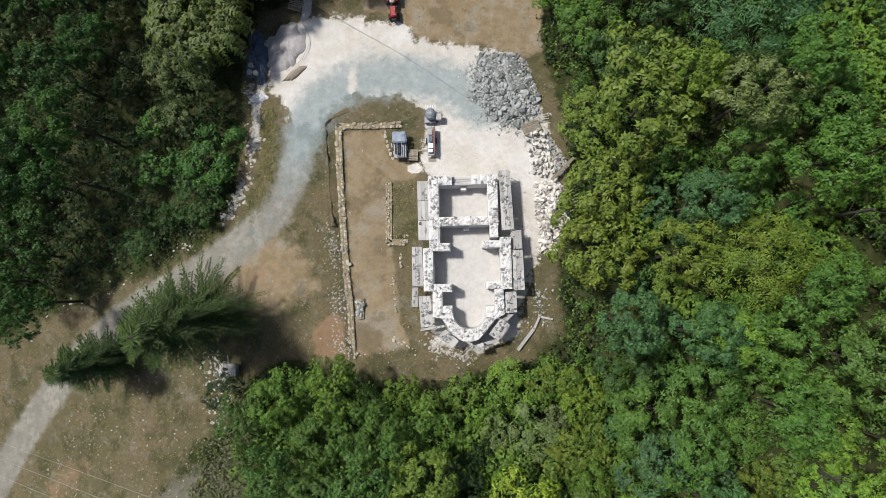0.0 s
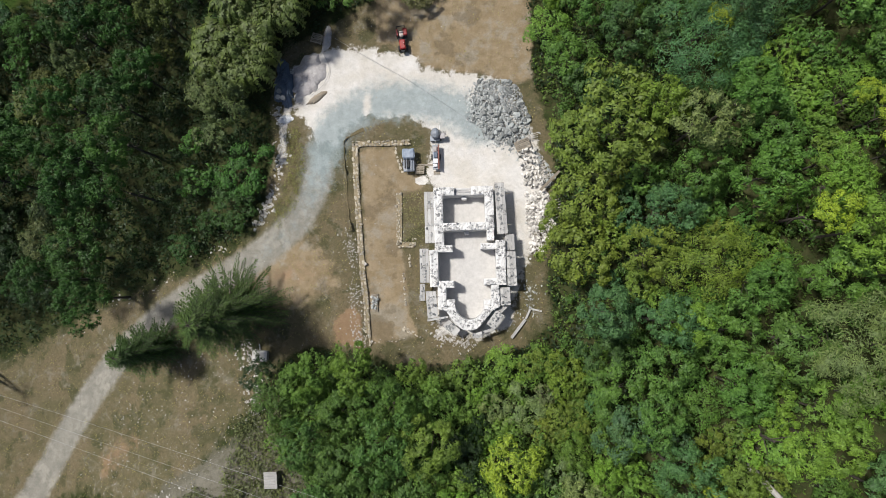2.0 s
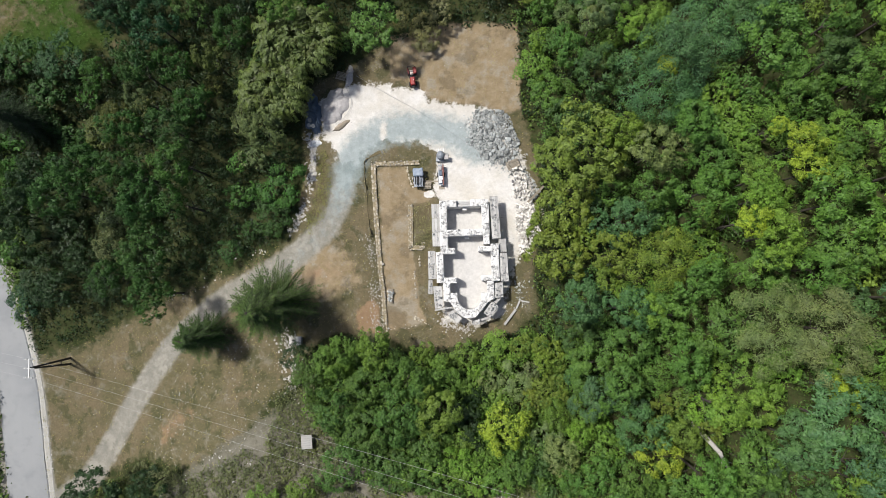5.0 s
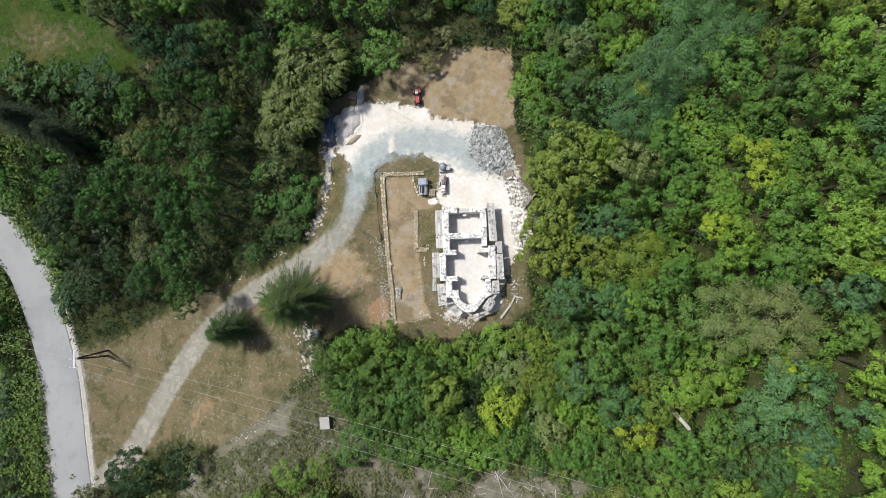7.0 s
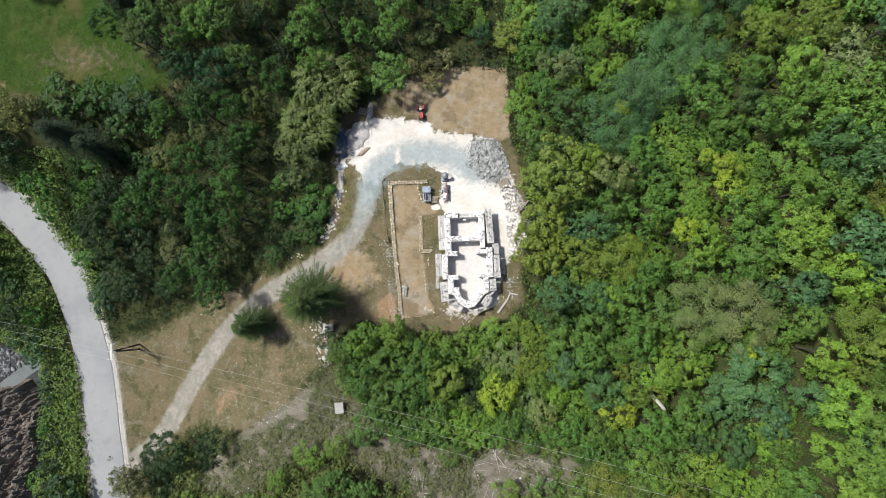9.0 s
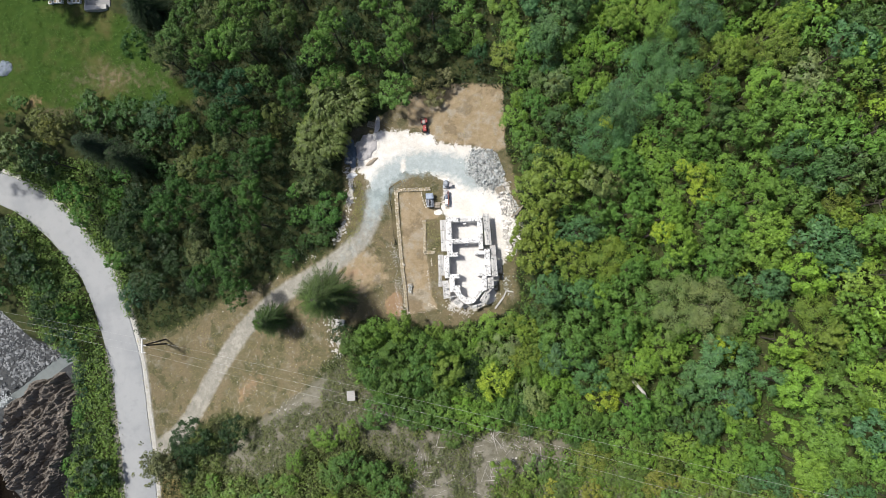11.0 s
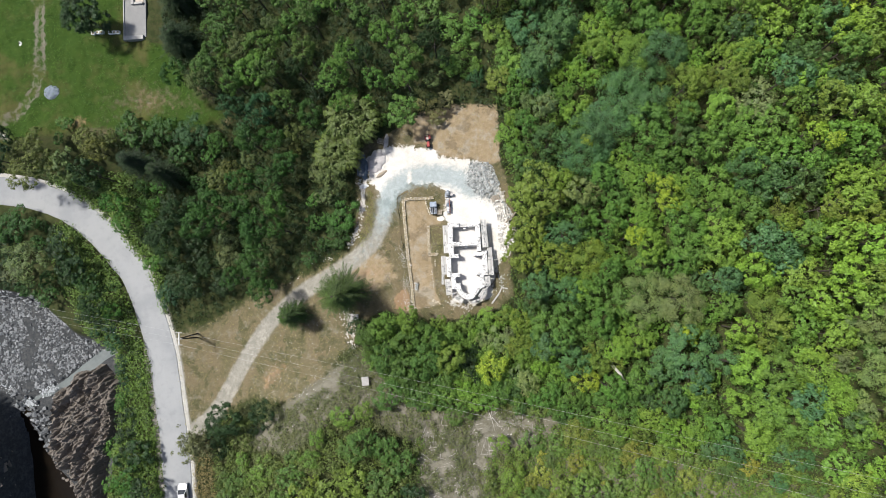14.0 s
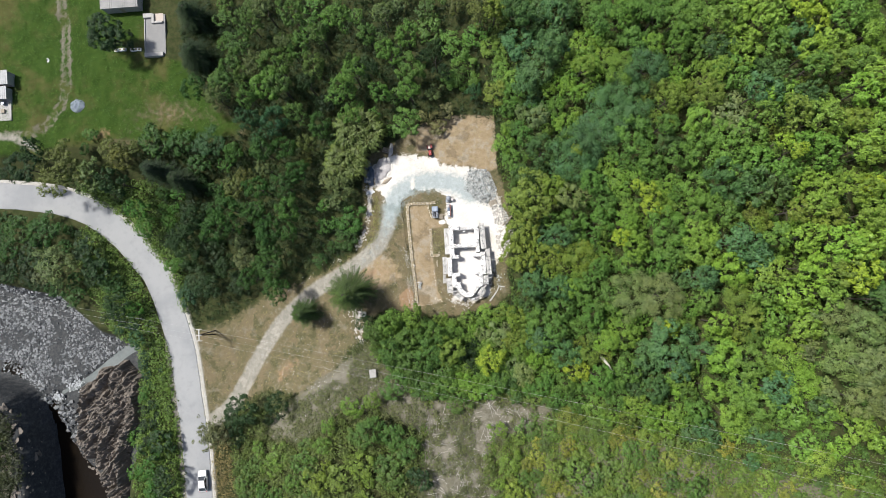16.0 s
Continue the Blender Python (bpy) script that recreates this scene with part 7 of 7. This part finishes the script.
def wooded(x, y):
    ok = (inside(x, y, CLEARING) < -0.2) & (inside(x, y, MEADOW) < 0) & (inside(x, y, GORGE) < 0) & (line_distance(x, y, ROAD) > 3.3) & (line_distance(x, y, TRACK) > 2.2)
    ok &= ~((x < -55) & (x > -66) & (y > 43) & (y < 62))
    return ok & (inside(x, y, BARE) + 3 * patchy(x, y, 0.3) < -0.5)


# near-black green: the deep shade under the trees is put into this colour
undergrowth("undergrowth", "brambles and saplings under the trees, their green darkened for the shade there", 11000, 0.17, area(-66, 20, -16, 60), (0.014, 0.03, 0.01), wooded)
undergrowth("undergrowth", "green saplings and scrub on the hillside", 8000, 0.16, area(6, 70, -46, 56), (0.07, 0.12, 0.03), lambda x, y: wooded(x, y) & (inside(x, y, SCRUB) < 0))
undergrowth("thicket", "green saplings filling the gaps between the hillside trees", 2600, 0.14, area(7, 60, -34, 50), (0.05, 0.105, 0.026), lambda x, y: wooded(x, y) & (inside(x, y, CLEARING) < -1.2) & (inside(x, y, SCRUB) < 0), 46, 3.2)
# this thicket's green is lowered likewise, for the black shade between crowns
undergrowth("thicket", "saplings in the gaps between the valley trees, darkened for the shade there", 1500, 0.15, area(-62, -8, -2, 52), (0.016, 0.035, 0.011), lambda x, y: wooded(x, y) & (inside(x, y, CLEARING) < -1.5) & (line_distance(x, y, ROAD) > 6), 40, 1.6)
undergrowth("thicket", "green saplings filling the gaps in the southern thicket", 900, 0.17, area(-19, 14, -25, -9), (0.075, 0.14, 0.03), lambda x, y: wooded(x, y) & (inside(x, y, CLEARING) < -0.8), 40, 2.5)
undergrowth("thicket", "green shrubs over the southern slope", 1500, 0.22, area(-50, 3, -54, -27), (0.068, 0.098, 0.03), lambda x, y: wooded(x, y) & (line_distance(x, y, ROAD) > 8), 24, 1.6)
# olive dimmed so that the colour carries the shade of the bank's face
undergrowth("far_bank_growth", "ivy and scrub on the far river bank, darkened for the bank's shade", 4200, 0.2, area(-112, -88, -62, -16), (0.026, 0.034, 0.014), lambda x, y: inside(x, y, FAR_BANK) + 5 * patchy(x, y, 0.2) > 3.2, 10, 0.2)
undergrowth("low_scrub", "straw-coloured scrub under the power line", 7000, 0.17, area(-10, 72, -60, -25), (0.09, 0.12, 0.029), lambda x, y: (inside(x, y, SCRUB) > -1) & (inside(x, y, BARE) + 3 * patchy(x, y, 0.3) < 0.2) & (patchy(x, y, 0.15, 4.0) > -0.25))
undergrowth("low_scrub", "yellow-green scrub under the power line", 8000, 0.16, area(-10, 72, -60, -25), (0.06, 0.11, 0.024), lambda x, y: (inside(x, y, SCRUB) > -1) & (inside(x, y, BARE) + 3 * patchy(x, y, 0.3) < 0.2) & (patchy(x, y, 0.15, 4.0) < 0.3))
undergrowth("slope_scrub", "sparse grey-green scrub on the bare slope", 12000, 0.14, area(-48, 15, -50, -15), (0.085, 0.1, 0.045), lambda x, y: (inside(x, y, CLEARING) < 0) & (line_distance(x, y, ROAD) > 3.4) & (inside(x, y, BARE) > -5) & (patchy(x, y, 0.22, 9.0) + 0.9 * patchy(x, y, 0.8, 2.0) > np.where(x < -13, -0.3, -0.1)), 6)
undergrowth("roadside_scrub", "dry brown weeds beside the road", 900, 0.13, area(-55, -44, -56, -31), (0.15, 0.125, 0.065), lambda x, y: (line_distance(x, y, ROAD) > 3.2) & (line_distance(x, y, ROAD) < 7.5), 6)
undergrowth("verge_scrub", "green verge growth between road and river", 4200, 0.22, area(-80, -58, -60, 20), (0.07, 0.12, 0.028), lambda x, y: (line_distance(x, y, ROAD) > 2.9) & (line_distance(x, y, ROAD) < 13) & (inside(x, y, GORGE) + 4.5 * patchy(x, y, 0.22, 6.0) < 1.0) & (inside(x, y, CLEARING) < 0))
undergrowth("meadow_grass", "tufts of green grass on the meadow", 5000, 0.1, area(-104, -44, 26, 62), (0.043, 0.09, 0.015), lambda x, y: (inside(x, y, MEADOW) > 0) & (line_distance(x, y, MEADOW_PATH) > 1.3), 4)
undergrowth("dry_grass", "tufts of dry grass in the clearing", 2600, 0.06, area(-57, 8, -32, 27), (0.2, 0.18, 0.085), lambda x, y: (inside(x, y, CLEARING) > 0) & (inside(x, y, WHITE) < -0.4) & (inside(x, y, SOIL_TERRACE) < 0) & (line_distance(x, y, TRACK) > 1.2) & (line_distance(x, y, DRIVE) > 1.8), 4)
undergrowth("strip_grass", "short green grass on the strip beside the church", 320, 0.04, area(-6.2, -3.9, 0.9, 6.2), (0.21, 0.215, 0.11), lambda x, y: x < 99, 5)
undergrowth("bank_grass", "green grass on the bank beside the drive", 700, 0.05, area(-19, -14, 3, 14), (0.15, 0.165, 0.06), lambda x, y: (line_distance(x, y, [(-17.2, 12.2), (-16.8, 8.5), (-17.6, 5.5), (-19.5, 3.4)]) < 0.9), 5)


def brushwood():
    """Dry cut branches lying on the cleared strip under the power line."""
    bm, r = bmesh.new(), random.Random(41)
    pick = within([(-11, -29), (-9, -47), (2, -47), (3, -33), (14, -29), (4, -26.5)])
    for _ in range(240):
        x, y = pick()
        a, ln, z = r.uniform(0, 6.28), r.uniform(0.6, 2.6), ground_z(x, y) + 0.12
        end = (x + ln * math.cos(a), y + ln * math.sin(a))
        add_rod(bm, (x, y, z), (*end, ground_z(*end) + r.uniform(0.1, 0.4)), r.uniform(0.02, 0.05), 0.01, 4)
    me = bpy.data.meshes.new("brushwood")
    bm.to_mesh(me)
    bm.free()
    me.materials.append(DEADWOOD)
    tagged(new("brushwood", me), "dry grey branches lying on the cleared slope", "branches", kind="stuff")


brushwood()


# ---- conifers ----
def conifer(name, x, y, h, r, whorls, arms, colour, label, lean=(0, 0), seed=1, size=0.16):
    z = ground_z(x, y)
    g = np.random.default_rng(seed)
    ob = thing(name, pose(x, y, z), label, "tree")
    top = np.array([lean[0], lean[1], h])
    part("trunk", rod((0, 0, -0.2), tuple(top), 0.02 * h, 0.015, 8), BARK, ob)
    quads, wood = [], bmesh.new()
    for k in range(whorls):
        u = (k + 0.5) / whorls
        base = top * (0.08 + 0.9 * u)
        reach = r * (1 - u) ** 0.55 * min(1, 0.55 + 2.2 * u) * (0.9 + 0.2 * g.random()) + 0.15
        for a in np.arange(arms) * math.tau / arms + g.uniform(0, 1, arms) + k * 0.7:
            ln = reach * g.uniform(0.75, 1.15)
            d = np.array([math.cos(a), math.sin(a), 0.0])
            side = np.array([-d[1], d[0], 0.0])
            n = max(3, int(ln / (size * 0.62)))
            tip = base + d * ln + np.array([0, 0, -0.22 * ln])
            add_rod(wood, tuple(base), tuple(tip), 0.04, 0.008, 4)
            for j in range(n):
                f = (j + 0.7) / n
                p = base + d * ln * f + np.array([0, 0, -0.30 * ln * f * f + 0.08 * ln * f])
                w = size * (1.5 - 0.9 * f)
                for s in (-1, 1):
                    t = side * s * 0.75 + d * 0.75 + 0.25 * g.normal(size=3)
                    t /= np.linalg.norm(t)
                    b = np.cross((0.1, 0, 1), t)
                    e = p + t * w * 2 - np.array([0, 0, 0.12 * w])
                    quads.append([p, p + t * w + b * w * 0.22 + np.array([0, 0, 0.04]), e, p + t * w - b * w * 0.22])
    v = np.array(quads).reshape(-1, 3)
    needles = part("needles", mesh_of("needles", v.tolist(), np.arange(len(v)).reshape(-1, 4).tolist(), NEEDLE), NEEDLE, ob)
    needles.color = (*colour, 1)
    tagged(part("branch_wood", wood, BARK, ob), kind="stuff")
    return ob


conifer("spruce_tree", -21.8, -4.7, 15.0, 5.5, 18, 11, (0.045, 0.078, 0.022), "tall dark green spruce beside the track", (0.3, -1.2), 3, 0.25)
conifer("spruce_tree", -31.3, -8.7, 9.8, 3.5, 14, 10, (0.035, 0.07, 0.02), "small dark green spruce beside the track", (-0.2, -0.3), 4, 0.23)
conifer("spruce_tree", -60.0, 20.5, 12, 4.2, 14, 10, (0.017, 0.034, 0.016), "dark spruce at the wood's edge", (0, 0), 5, 0.24)
conifer("spruce_tree", -55.5, 18.5, 11, 4.0, 13, 10, (0.017, 0.034, 0.016), "dark spruce at the wood's edge", (0, 0), 6, 0.24)
conifer("spruce_tree", -51.3, 50.8, 9, 4.4, 16, 14, (0.016, 0.034, 0.015), "dark spruce beside the paved terrace", (0, 0), 7, 0.24)
conifer("spruce_tree", -51.2, 43.0, 8, 4.6, 16, 14, (0.016, 0.034, 0.015), "dark spruce beside the paved terrace", (0, 0), 8, 0.24)


def willow(x, y, r, h, seed):
    """A weeping willow: long hanging strands of narrow leaves over a crown."""
    z = ground_z(x, y)
    g = np.random.default_rng(seed)
    ob = thing("willow_tree", pose(x, y, z), "weeping willow with pale yellow-green hanging strands", "tree", "willows")
    trunk = part("trunk", rod((0, 0, -0.2), (0, 0, h * 0.6), 0.3, 0.15, 8), BARK, ob)
    for k in range(6):
        a = k * 1.05
        part("limb", rod((0, 0, h * 0.5), (0.5 * r * math.cos(a), 0.5 * r * math.sin(a), h * 0.85), 0.1, 0.03, 6), BARK, ob)
    v = []
    heads = [np.array([0, 0, h * 0.98])] + [np.array([r * 0.55 * math.cos(k * 0.9 + seed), r * 0.55 * math.sin(k * 0.9 + seed), h * g.uniform(0.72, 0.95)]) for k in range(7)]
    for k in range(880):
        a, f = g.uniform(0, math.tau), g.uniform(0.05, 1) ** 0.6
        d = np.array([math.cos(a), math.sin(a), 0])
        p = heads[k % 8] + d * r * f * 0.3 + np.array([0, 0, -0.6 * f * f + g.uniform(-0.3, 0.3)])
        d = d + 0.45 * g.normal(size=3) * np.array([1, 1, 0]) + 0.5 * heads[k % 8] / r * np.array([1, 1, 0])
        step = np.array([*(d[:2] * 0.16), 0.03])
        for j in range(9):
            side = np.array([-d[1], d[0], 0]) * 0.05 + 0.02 * g.normal(size=3)
            q = p + step
            for s in (-1, 1):
                t = side * s * 1.6 + step * 0.7
                v.append([p, p + t * 0.6 + side * 0.3, p + t * 1.7, q])
            p = q
            step = step * np.array([0.86, 0.86, 1]) - np.array([0, 0, 0.05])
    v = np.array(v).reshape(-1, 3)
    strands = part("foliage", mesh_of("foliage", v.tolist(), np.arange(len(v)).reshape(-1, 4).tolist(), LEAF), LEAF, ob)
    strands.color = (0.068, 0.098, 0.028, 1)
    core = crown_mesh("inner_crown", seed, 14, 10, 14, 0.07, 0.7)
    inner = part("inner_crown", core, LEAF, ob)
    # the strands' green at two thirds: shade inside the crown, put into its colour
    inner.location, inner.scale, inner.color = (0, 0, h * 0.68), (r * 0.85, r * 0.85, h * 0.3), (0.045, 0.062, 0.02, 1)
    planted.append((x, y, r))


def snag(x, y, turn):
    ob = thing("dead_snag", pose(x, y, ground_z(x, y) + 4.5, 20, 0, turn), "bare grey dead trunk leaning among the trees", "dead tree")
    part("trunk", rod((0, -0.9, 0.2), (0, 0.7, 0), 0.09, 0.2, 8), DEADWOOD, ob)
    part("trunk", rod((0, 0.7, 0), (-0.1, 1.2, -4.5), 0.2, 0.26, 8), DEADWOOD, ob)
    for k in range(4):
        part("branch", rod((0, -0.7 + 0.3 * k, 0.15), (0.5 * (-1) ** k, -1.1 + 0.3 * k, 0.45), 0.06, 0.015, 5), DEADWOOD, ob)


snag(23.05, -20.45, 25)


def pale_tree(x, y):
    """A thin-crowned tree with pale leaves by the junction."""
    z = ground_z(x, y)
    ob = thing("birch_tree", pose(x, y, z), "thin tree with sparse pale grey leaves by the junction", "tree")
    part("trunk", rod((0, 0, -0.2), (-0.8, 0.3, 5.5), 0.16, 0.06, 8), BARK, ob)
    for k in range(7):
        a = k * 0.9
        part("limb", rod((-0.4, 0.15, 2.6 + 0.3 * k), (-0.5 + 2.0 * math.cos(a), 0.2 + 2.0 * math.sin(a), 4.2 + 0.35 * k), 0.05, 0.015, 5), BARK, ob)
    g = np.random.default_rng(77)
    c = g.normal(size=(170, 3)) * (1.35, 1.35, 0.7) + (-0.6, 0.2, 5.0)
    v = leaf_quads(g, c, g.uniform(0.3, 0.6, 170), 24, 0.16)
    crown = part("crown", mesh_of("crown", v.tolist(), np.arange(len(v)).reshape(-1, 3).tolist(), LEAF), LEAF, ob)
    crown.color = (0.085, 0.1, 0.06, 1)


pale_tree(-50.2, -31.8)
willow(-18.6, 24.6, 4.6, 7.4, 61)
willow(-21.6, 19.6, 3.8, 6.8, 62)
